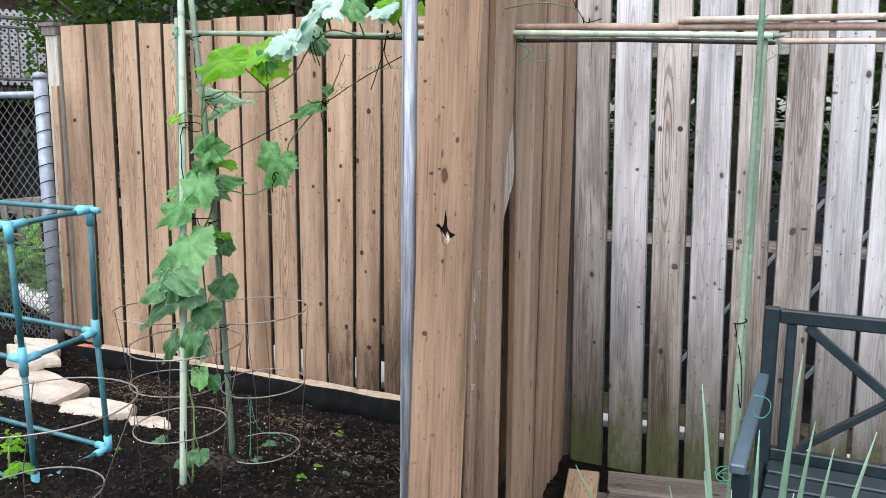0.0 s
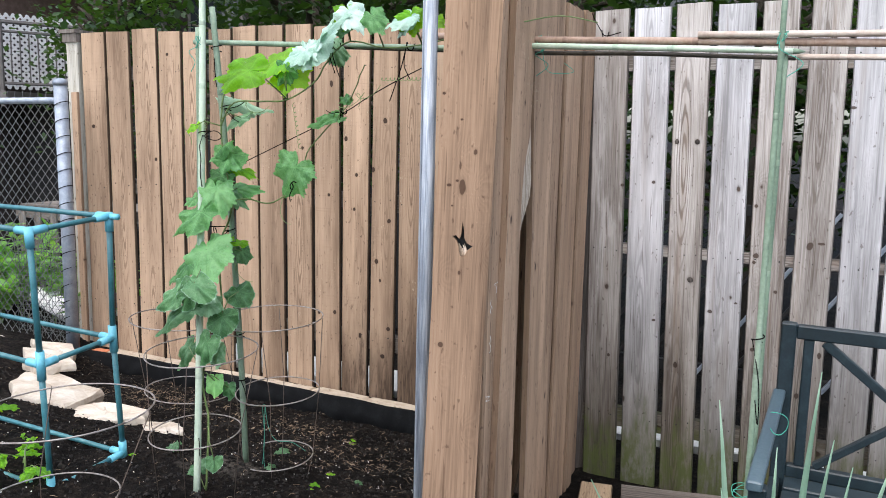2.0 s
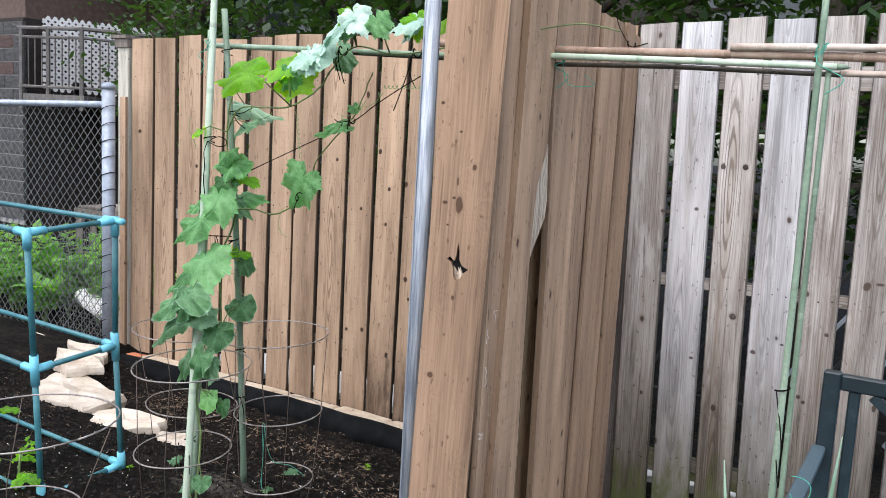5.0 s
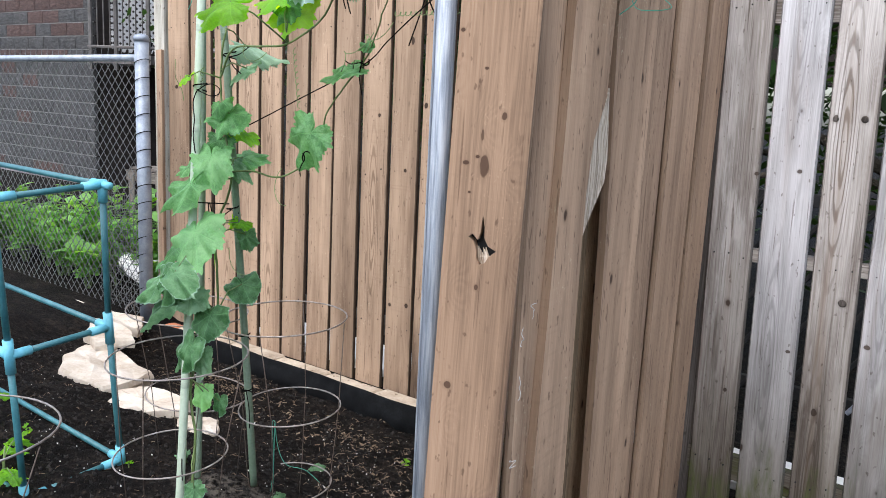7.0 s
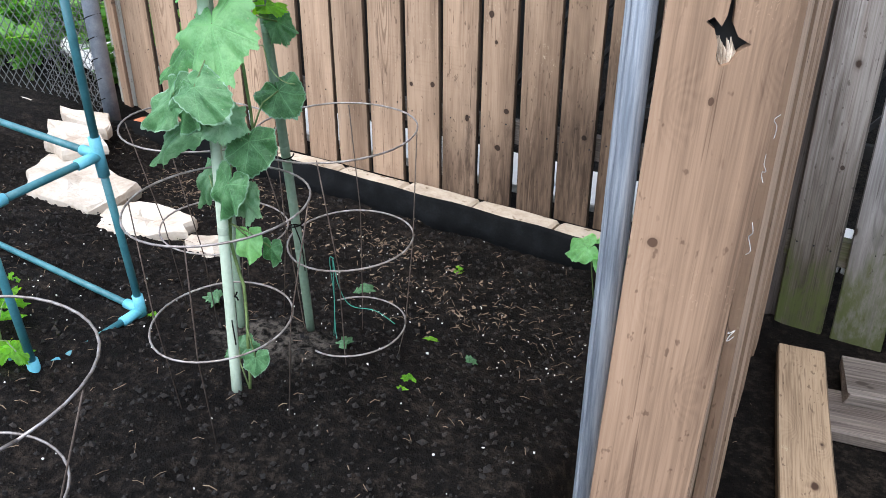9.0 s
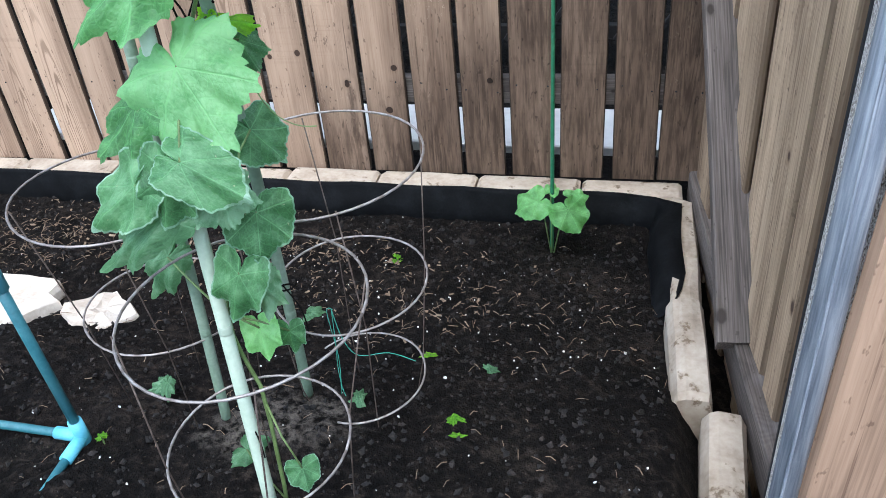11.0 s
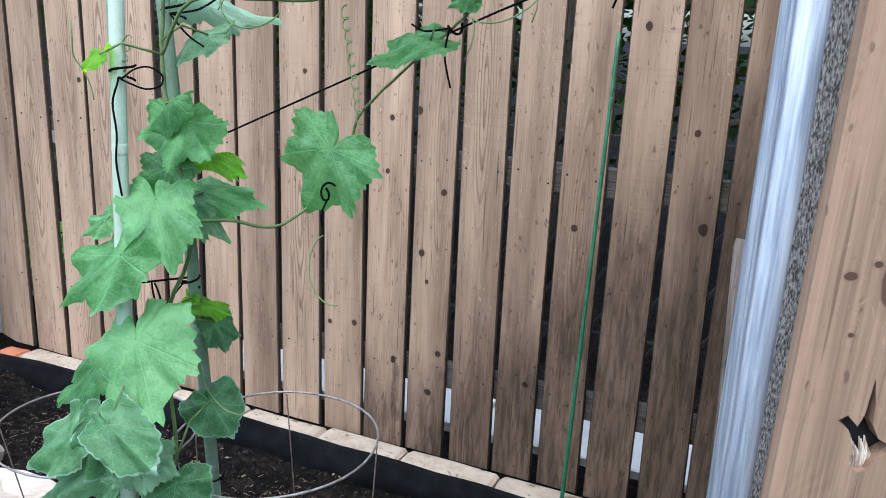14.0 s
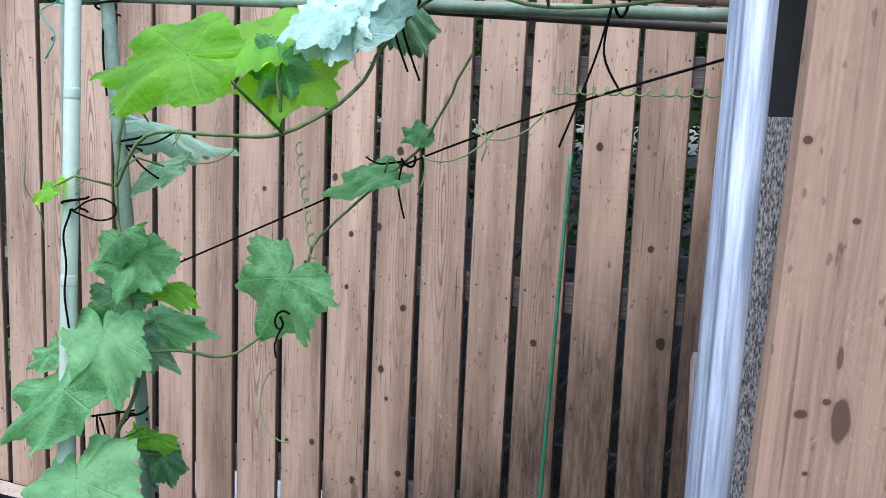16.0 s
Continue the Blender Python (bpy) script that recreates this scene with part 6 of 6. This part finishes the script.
def iris():
    p = thing("iris_plant", "blue-green sword-shaped iris leaves growing in a clump", "iris", (-0.10, 1.75, -0.075))
    rnd = random.Random(8)
    tips = [(-0.244, 0.845), (-0.053, 0.945), (-0.021, 0.829), (-0.488, 0.649), (0.016, 0.772), (-0.222, 0.675), (-0.123, 0.769), (-0.164, 0.66), (-0.048, 0.676), (0.09, 0.80), (0.12, 0.70), (-0.30, 0.60), (0.05, 0.62)]
    for k, (tx, tz) in enumerate(tips):
        bx = -0.10 + (tx + 0.10) * 0.35 + rnd.uniform(-0.02, 0.02)
        dy = rnd.uniform(-0.06, 0.06)
        a, b = Vector((bx + 0.10, dy * 0.5, 0.0)), Vector((tx + 0.10, dy, tz + 0.075))
        mid = a.lerp(b, 0.55) + Vector((-(tx + 0.1) * 0.12, 0, 0.03))
        bm = bmesh.new()
        rows = []
        for i in range(9):
            u = i / 8
            c = a * (1 - u) ** 2 + mid * 2 * u * (1 - u) + b * u * u
            w = 0.011 * (1 - u ** 2.2) + 0.0008
            rows.append([bm.verts.new(c + Vector((-w, 0, 0))), bm.verts.new(c + Vector((0, -0.004 * (1 - u), 0))), bm.verts.new(c + Vector((w, 0, 0)))])
        for r1, r2 in zip(rows, rows[1:]):
            for j in range(2):
                bm.faces.new((r1[j], r1[j + 1], r2[j + 1], r2[j]))
        ob = part("blade", bm, IRIS, p, smooth=True)
        so = ob.modifiers.new("thick", "SOLIDIFY")
        so.thickness = 0.0015


iris()
plank("ground_plank", (-0.70, 2.50, -0.05), (-0.858, 3.197, -0.05), 0.130, 0.04, INNER, "tan sawn board lying on the ground", 0, 42)
plank("ground_plank", (-0.755, 2.955, -0.058), (-0.13, 3.10, -0.058), 0.19, 0.035, OLD_BROWN, "old grey plank lying flat on the ground", 0, 43)
plank("ground_plank", (-0.728, 3.085, -0.02), (-0.10, 3.245, -0.02), 0.185, 0.04, OLD, "old grey plank lying across another plank", 0, 41)


# ---- chain-link fence and what stands behind it ----
def chain_link():
    c = thing("chain_link_fence", "grey chain-link fence with galvanised post and top rail", "fence", (-4.0, 3.2, 0.1))
    o = Vector((-4.0, 3.2, 0.1))
    part("end_post", tube([(0.03, 0, -0.1), (0.015, 0, 1.52)], 0.036, 20), ZINC_OLD, c, smooth=True)
    cap = bmesh.new()
    add_tube(cap, [(0.015, 0, 1.505), (0.015, 0, 1.525), (0.015, 0, 1.537), (0.015, 0, 1.545)], [0.040, 0.040, 0.032, 0.012], 20)
    part("post_cap", cap, ZINC_OLD, c, smooth=True)
    part("top_rail", tube([(0.0, 0.0, 1.422), (-4.2, -0.02, 1.385)], 0.019, 12), ZINC_OLD, c, smooth=True)
    part("far_post", tube([(-2.9, 0, -0.1), (-2.9, 0, 1.45)], 0.028, 14), ZINC_OLD, c, smooth=True)
    for k in range(15):
        z = 1.40 - 0.093 * k
        pts = [(0.02 + 0.039 * math.cos(a), 0.039 * math.sin(a), z + 0.017 * math.cos(a)) for a in [2 * math.pi * i / 14 for i in range(15)]]
        part("tie_wire", tube(pts, 0.0022, 5), CORD, c, smooth=True)
    bm = bmesh.new()
    w, z0, z1, p = 4.2, 0.0, 1.44, 0.066
    n = int((w + (z1 - z0)) / p) + 2
    for k in range(n):
        for s in (1, -1):
            # straight runs on the two diagonals, cut at the edges of the panel
            x0 = -w + k * p - ((z1 - z0) if s > 0 else 0)
            a, b = (x0, z0), (x0 + (z1 - z0), z1)
            if s < 0:
                a, b = (x0, z1), (x0 + (z1 - z0), z0)
            lo, hi = max(a[0], -w), min(b[0], -0.02)
            if hi - lo < 0.01:
                continue
            f = lambda x: a[1] + (b[1] - a[1]) * (x - a[0]) / (b[0] - a[0])
            add_tube(bm, [(lo, 0.003 * s, f(lo)), (hi, 0.003 * s, f(hi))], 0.0023 if s > 0 else 0.0019, 4, False)
    for k in range(int(w / p)):
        add_tube(bm, [(-w + k * p, 0, 1.44), (-w + k * p + 0.008, 0, 1.475)], 0.0016, 4, False)
    tagged(part("wire_mesh", bm, LINK, c, "diamond wire mesh"), kind="stuff")


chain_link()


def chicken_wire():
    bm = bmesh.new()
    for k in range(26):
        z = 0.12 + k * 0.026
        add_tube(bm, [(-4.50 + 0.02 * math.sin(k), 3.24, z), (-4.25, 3.25, z + 0.006 * math.sin(k * 2)), (-4.03, 3.235, z)], 0.0012, 4, False)
    for k in range(19):
        x = -4.50 + k * 0.026
        add_tube(bm, [(x, 3.243, 0.10), (x + 0.008 * math.sin(k), 3.243, 0.78)], 0.0012, 4, False)
    tagged(part("wire_netting", bm, LINK), "fine wire netting standing against the chain-link fence", "netting")


chicken_wire()


def weeds():
    rnd = random.Random(21)
    meshes = []
    for s in range(3):
        bm = bmesh.new()
        vs = [bm.verts.new(p) for p in ((0, 0, 0), (0.28, 0.35, 0.03), (0.22, 0.72, 0.0), (0, 1.0, -0.10), (-0.22, 0.72, 0.0), (-0.28, 0.35, 0.03), (0, 0.5, -0.05))]
        for f in ((0, 1, 6), (1, 2, 6), (2, 3, 6), (3, 4, 6), (4, 5, 6), (5, 0, 6)):
            bm.faces.new([vs[i] for i in f])
        meshes.append(mesh_of("weed_leaf", bm, WEED, True))
    for k in range(34):
        x, y = rnd.uniform(-6.6, -4.1), rnd.uniform(3.30, 4.0)
        h = rnd.uniform(0.28, 0.58) * (0.7 if x > -4.4 else 1.0)
        bm = bmesh.new()
        lb = bmesh.new()
        for j in range(9):
            a, l = rnd.uniform(0, 6.3), h * rnd.uniform(0.6, 1.1)
            top = Vector((math.cos(a) * l * 0.45, math.sin(a) * l * 0.35, l))
            add_tube(bm, [(0, 0, -0.05), top * 0.5 + Vector((0, 0, 0.03)), top], 0.0025, 4, False)
            for i in range(16):
                u = rnd.uniform(0.25, 1.0)
                p = top * u + Vector((0, 0, 0.03 * math.sin(3.1 * u)))
                q = Vector((rnd.uniform(-1, 1), rnd.uniform(-1, 1), rnd.uniform(-0.1, 0.6))).normalized()
                s = rnd.uniform(0.05, 0.12)
                side = q.cross(Vector((0, 0, 1))).normalized() * s * 0.40
                v = [lb.verts.new(c) for c in (p, p + q * s * 0.45 + side, p + q * s + Vector((0, 0, -0.01)), p + q * s * 0.45 - side, p + q * s * 0.5 - Vector((0, 0, 0.006)))]
                for f in ((0, 1, 4), (1, 2, 4), (2, 3, 4), (3, 0, 4)):
                    lb.faces.new([v[t] for t in f])
        w = thing("weed_clump", "bright green leafy weeds behind the chain-link fence", "weeds", (x, y, soil(x, y)), "weeds behind the fence")
        tagged(part("stalk_tangle", bm, STEM, w), kind="stuff")
        tagged(part("foliage", lb, WEED, w, smooth=True), kind="stuff")


weeds()


def white_bag():
    rnd = random.Random(2)
    bm = bmesh.new()
    bmesh.ops.create_icosphere(bm, subdivisions=3, radius=1.0)
    for v in bm.verts:
        n = noise.fractal(v.co * 1.7, 0.9, 2.0, 3)
        v.co = Vector((v.co.x * 0.30, v.co.y * 0.16, max(-0.06, v.co.z * 0.085))) * (1 + 0.35 * n)
    ob = part("white_bag", bm, WHITE, smooth=True)
    ob.matrix_basis = pose(-4.45, 3.62, 0.22, 0, 12, 10)
    tagged(ob, "crumpled white plastic bag lying among weeds", "bag")


white_bag()


def crate():
    c = thing("wooden_crate", "weathered grey slatted wooden crate behind the fence", "crate", (-5.3, 4.55, 0.0))
    for k in range(6):
        part("slat", board(0.07, 0.015, 0.72, k), OLD, c, at=pose(-0.5 + k * 0.18, -0.3, 0.36))
    for z in (0.08, 0.70):
        part("rail", board(0.08, 0.03, 1.15, 7), OLD, c, at=between((-0.58, -0.28, z), (0.57, -0.28, z), 90))
        part("side_rail", board(0.08, 0.03, 0.6, 9), OLD, c, at=between((0.52, -0.28, z), (0.52, 0.32, z), 90))
    part("lid", board(0.55, 0.02, 1.15, 10), OLD, c, at=between((-0.58, 0.02, 0.75), (0.57, 0.02, 0.75), 0))


crate()


# ---- neighbour's house ----
def house():
    h = thing("neighbour_house", "brown brick house on a rock-faced block base", "house", (-12.05, 7.0, 0.0))
    o = Vector((-12.0, 7.0, 0.0))

    def box_part(name, lo, hi, material, label="", parent=None):
        bm = bmesh.new()
        add_box(bm, Vector(lo) - o, Vector(hi) - o)
        return part(name, bm, material, parent or h, label)

    base = box_part("base_wall", (-20.0, 6.982, -0.1), (-11.07, 7.0, 2.80), MORTAR)
    box_part("side_wall", (-20.0, 7.0, -0.1), (-11.09, 10.3, 2.86), BRICK_SHADED, "brown side wall with shade in its colour")
    box_part("upper_wall", (-20.0, 7.1, 2.86), (-11.2, 10.0, 7.5), BRICK, "plain brown brick wall")
    # the dark of the opening under the porch is put into this wall's colour
    box_part("cellar_wall", (-11.085, 8.3, -0.1), (-5.0, 8.7, 1.70), DARK, "black wall for the shade under the porch")
    back = box_part("rear_wall", (-11.2, 10.0, 1.75), (6.0, 10.4, 7.5), BRICK_SHADED, "brown brick wall with shade in its colour")
    bm = bmesh.new()
    add_box(bm, (0.05, -0.03, -0.12), (1.02, 3.2, 0.0))
    part("porch_floor", bm, IRON, h, "grey porch floor", at=pose(-10.86 + 12.05, -0.2, 1.80, 0, 0, 17.7))
    for x0, x1 in ((-11.0, -9.9), (-9.4, -8.3), (-6.2, -5.0), (-2.5, -1.2)):
        wn_ = box_part("window", (x0, 9.93, 2.2), (x1, 9.99, 4.6), IRON)
        bm = bmesh.new()
        add_box(bm, Vector((x0 + 0.07, 9.92, 2.27)) - o, Vector((x1 - 0.07, 9.935, 4.53)) - o)
        part("pane", bm, GLASS, wn_)
    # rock-faced blocks of the base
    rnd = random.Random(5)
    shapes = []
    for s in range(4):
        bm = bmesh.new()
        n, m = 5, 3
        grid = [[bm.verts.new((-0.5 + i / n, -0.5 - (0.02 + rnd.uniform(0.0, 0.10)) * (0 < i < n and 0 < j < m), -0.5 + j / m)) for i in range(n + 1)] for j in range(m + 1)]
        for j in range(m):
            for i in range(n):
                bm.faces.new((grid[j][i], grid[j][i + 1], grid[j + 1][i + 1], grid[j + 1][i]))
        rim = [grid[0][i] for i in range(n + 1)] + [grid[j][n] for j in range(1, m + 1)] + [grid[m][i] for i in range(n - 1, -1, -1)] + [grid[j][0] for j in range(m - 1, 0, -1)]
        back_ = [bm.verts.new((v.co.x, 0.5, v.co.z)) for v in rim]
        for i in range(len(rim)):
            k = (i + 1) % len(rim)
            bm.faces.new((rim[i], back_[i], back_[k], rim[k]))
        shapes.append(bm)
    meshes = []
    for bm in shapes:
        for material in (MASON, MASON_RED):
            meshes.append(mesh_of("block", bm.copy(), material))
        bm.free()
    rows, bw, bh = 15, 0.46, 0.1875
    for j in range(rows):
        for i in range(14):
            x = -11.06 - (i + 0.5 + 0.5 * (j % 2)) * bw
            if j % 2 and i == 0:
                part("block", meshes[0 if j % 4 else 1], None, base, at=pose(-11.06 - bw / 4 + 12.0, 0.0, (j + 0.5) * bh) @ Matrix.Diagonal((bw / 2 - 0.016, 0.06, bh - 0.016, 1)))
            red = rnd.random() < (0.78 if j % 2 and j > 7 else 0.10)
            part("block", meshes[2 * rnd.randrange(4) + red], None, base, at=pose(x + 12.0, 0.0, (j + 0.5) * bh) @ Matrix.Diagonal((bw - 0.016, 0.06, bh - 0.016, 1)))
    # porch railing, which turns a corner, and the lattice behind it
    rail = thing("porch_railing", "grey metal porch railing", "railing", (-10.86, 6.8, 1.78))
    a1, a2 = math.radians(17.7), math.radians(62)

    def along(u, z):
        if u < 0.96:
            return Vector((u * math.cos(a1), u * math.sin(a1), z - 1.78))
        return Vector((0.96 * math.cos(a1) + (u - 0.96) * math.cos(a2), 0.96 * math.sin(a1) + (u - 0.96) * math.sin(a2), z - 1.78))

    for u in (0.0, 0.43, 0.96, 1.9, 2.8):
        part("post", tube([along(u, 1.60), along(u, 2.70)], 0.030, 6), IRON, rail)
    for z, r in ((1.90, 0.020), (2.56, 0.020), (2.68, 0.027)):
        part("bar", tube([along(-0.05, z), along(0.96, z)], r, 6), IRON, rail)
        part("bar", tube([along(0.96, z), along(2.8, z)], r, 6), IRON, rail)
    for k in range(1, 26):
        part("baluster", tube([along(k * 0.107 + 0.01, 1.90), along(k * 0.107 + 0.01, 2.56)], 0.009, 4), IRON, rail)
    la = thing("lattice_screen", "white plastic lattice screen behind the porch railing", "lattice", (-10.68, 7.0, 1.855))
    la.rotation_euler = (0, 0, math.radians(67))
    pot = thing("plant_pot", "small black plant pot on the porch", "pot", (-10.16, 7.20, 1.90))
    bm = bmesh.new()
    bmesh.ops.create_cone(bm, cap_ends=True, segments=16, radius1=0.06, radius2=0.085, depth=0.16)
    part("body", bm, LINER, pot, smooth=True)
    bm = bmesh.new()
    W, H, p = 1.60, 1.005, 0.088
    for s in (1, -1):
        k = -H
        while k < W:
            a, b = (k, 0.0), (k + H, H)
            lo, hi = max(a[0], 0.0), min(b[0], W)
            z0, z1 = lo - k, hi - k
            if s < 0:
                z0, z1 = H - z0, H - z1
            if hi - lo > 0.03:
                d = Vector((hi - lo, 0, z1 - z0))
                m_ = between((lo, 0.006 * s, z0), (hi, 0.006 * s, z1))
                add_box(bm, (-0.0165, -0.003, -d.length / 2), (0.0165, 0.003, d.length / 2), m_ @ pose(0, 0, 0, 0, 0, 0 if abs((m_.to_3x3() @ Vector((0, 1, 0))).y) > 0.7 else 90))
            k += p
    tagged(part("slats", bm, LATTICE, la), kind="stuff")


house()


# ---- behind the back fence ----
def behind():
    for k in range(5):
        x0 = -4.3 + 1.15 * k
        bm = bmesh.new()
        add_box(bm, (x0 + 0.004, 3.80, -0.16), (x0 + 1.146, 4.13, -0.02 + 0.004 * math.sin(k * 2.3)))
        bmesh.ops.bevel(bm, geom=bm.edges[:], offset=0.006, segments=1, affect="EDGES")
        tagged(part("paving_slab", bm, CONC), "pale concrete paving slab behind the board fence", "paving slab", "paving slabs behind the fence")
    s = thing("dark_slat_screen", "dark slatted screen standing behind the fences", "screen", (0.0, 4.6, 0.0))
    for k in range(34):
        x = -2.6 + k * 0.16
        part("slat", board(0.035, 0.02, 1.15, k), ZINC_OLD if k > 10 and k % 2 == 0 else DARK, s, at=between((x, 0, 0.12), (x + 0.62, 0, 1.0)))
    for z in (0.12, 1.02):
        part("rail", board(0.06, 0.04, 6.2, 3), DARK, s, at=between((-2.7, 0.03, z), (3.5, 0.03, z), 90))
    for x in (-2.6, 0.4, 3.4):
        part("leg", board(0.06, 0.06, 1.1, 4), DARK, s, at=pose(x, 0.05, 0.5))


behind()


def tree(x, y, h, spread, seed, low, label, material=TREE, count=2600, leaf=0.10):
    rnd = random.Random(seed)
    t = thing("tree", label, "tree", (x, y, -0.06), "trees behind the fence")
    bm = bmesh.new()
    add_tube(bm, [(0, 0, -0.1), (0.06, 0.03, h * 0.35), (0.0, 0.0, h * 0.75)], [0.13, 0.10, 0.05], 10)
    limbs = []
    for k in range(22):
        a, z = k * 2.4 + rnd.uniform(-0.3, 0.3), low + (h - low) * rnd.uniform(0.05, 0.8)
        tip = Vector((math.cos(a) * spread * rnd.uniform(0.6, 1.0), math.sin(a) * spread * rnd.uniform(0.6, 1.0), z + rnd.uniform(0.1, 0.7)))
        root = Vector((0, 0, min(z, h * 0.7)))
        add_tube(bm, [root, root.lerp(tip, 0.5) + Vector((0, 0, 0.15)), tip], [0.05, 0.03, 0.012], 6)
        limbs.append((root, tip))
    part("trunk", bm, BARK, t, smooth=True)
    vs, fs = [], []
    for k in range(count):
        root, tip = rnd.choice(limbs)
        c = root.lerp(tip, rnd.uniform(0.25, 1.08)) + Vector((rnd.gauss(0, 0.34), rnd.gauss(0, 0.34), rnd.gauss(0, 0.34)))
        if c.z < low - 0.15:
            continue
        q = Vector((rnd.uniform(-1, 1), rnd.uniform(-1, 1), rnd.uniform(-0.9, 0.4))).normalized()
        s = leaf * rnd.uniform(0.6, 1.3)
        side = q.cross(Vector((rnd.uniform(-0.5, 0.5), 0.3, 1))).normalized() * s * 0.36
        i = len(vs)
        vs += [c, c + q * s * 0.45 + side, c + q * s, c + q * s * 0.45 - side]
        fs.append((i, i + 1, i + 2, i + 3))
    me = bpy.data.meshes.new("crown")
    me.from_pydata(vs, [], fs)
    me.materials.append(material)
    part("crown", me, None, t)


tree(-7.25, 6.55, 3.0, 0.5, 59, 1.2, "small leafy tree beside the porch", TREE, 3200, 0.085)
for k, (x, y, h, sp, low) in enumerate(((-10.0, 8.7, 5.2, 1.1, 3.55), (-5.0, 7.5, 4.6, 1.6, 1.3), (-4.3, 6.0, 4.4, 1.6, 0.9), (-2.4, 5.9, 4.4, 1.6, 0.8), (-0.7, 5.9, 4.4, 1.5, 0.8), (1.0, 5.9, 4.6, 1.6, 0.8), (2.8, 6.0, 4.6, 1.6, 0.9), (4.8, 6.2, 4.6, 1.6, 1.0))):
    tree(x, y, h, sp, 60 + k, low, "dark leafy tree behind the fence", TREE, 6500, 0.085)


# ---- what closes the garden behind the camera ----
def closing_fence():
    f = thing("rear_fence", "plain wooden fence closing the garden behind the camera", "fence", (0.0, -4.0, 0.0))
    for k in range(40):
        part("board", board(0.24, 0.02, 1.9, k), FENCE, f, at=pose(-5.0 + k * 0.25, 0, 0.92))


closing_fence()
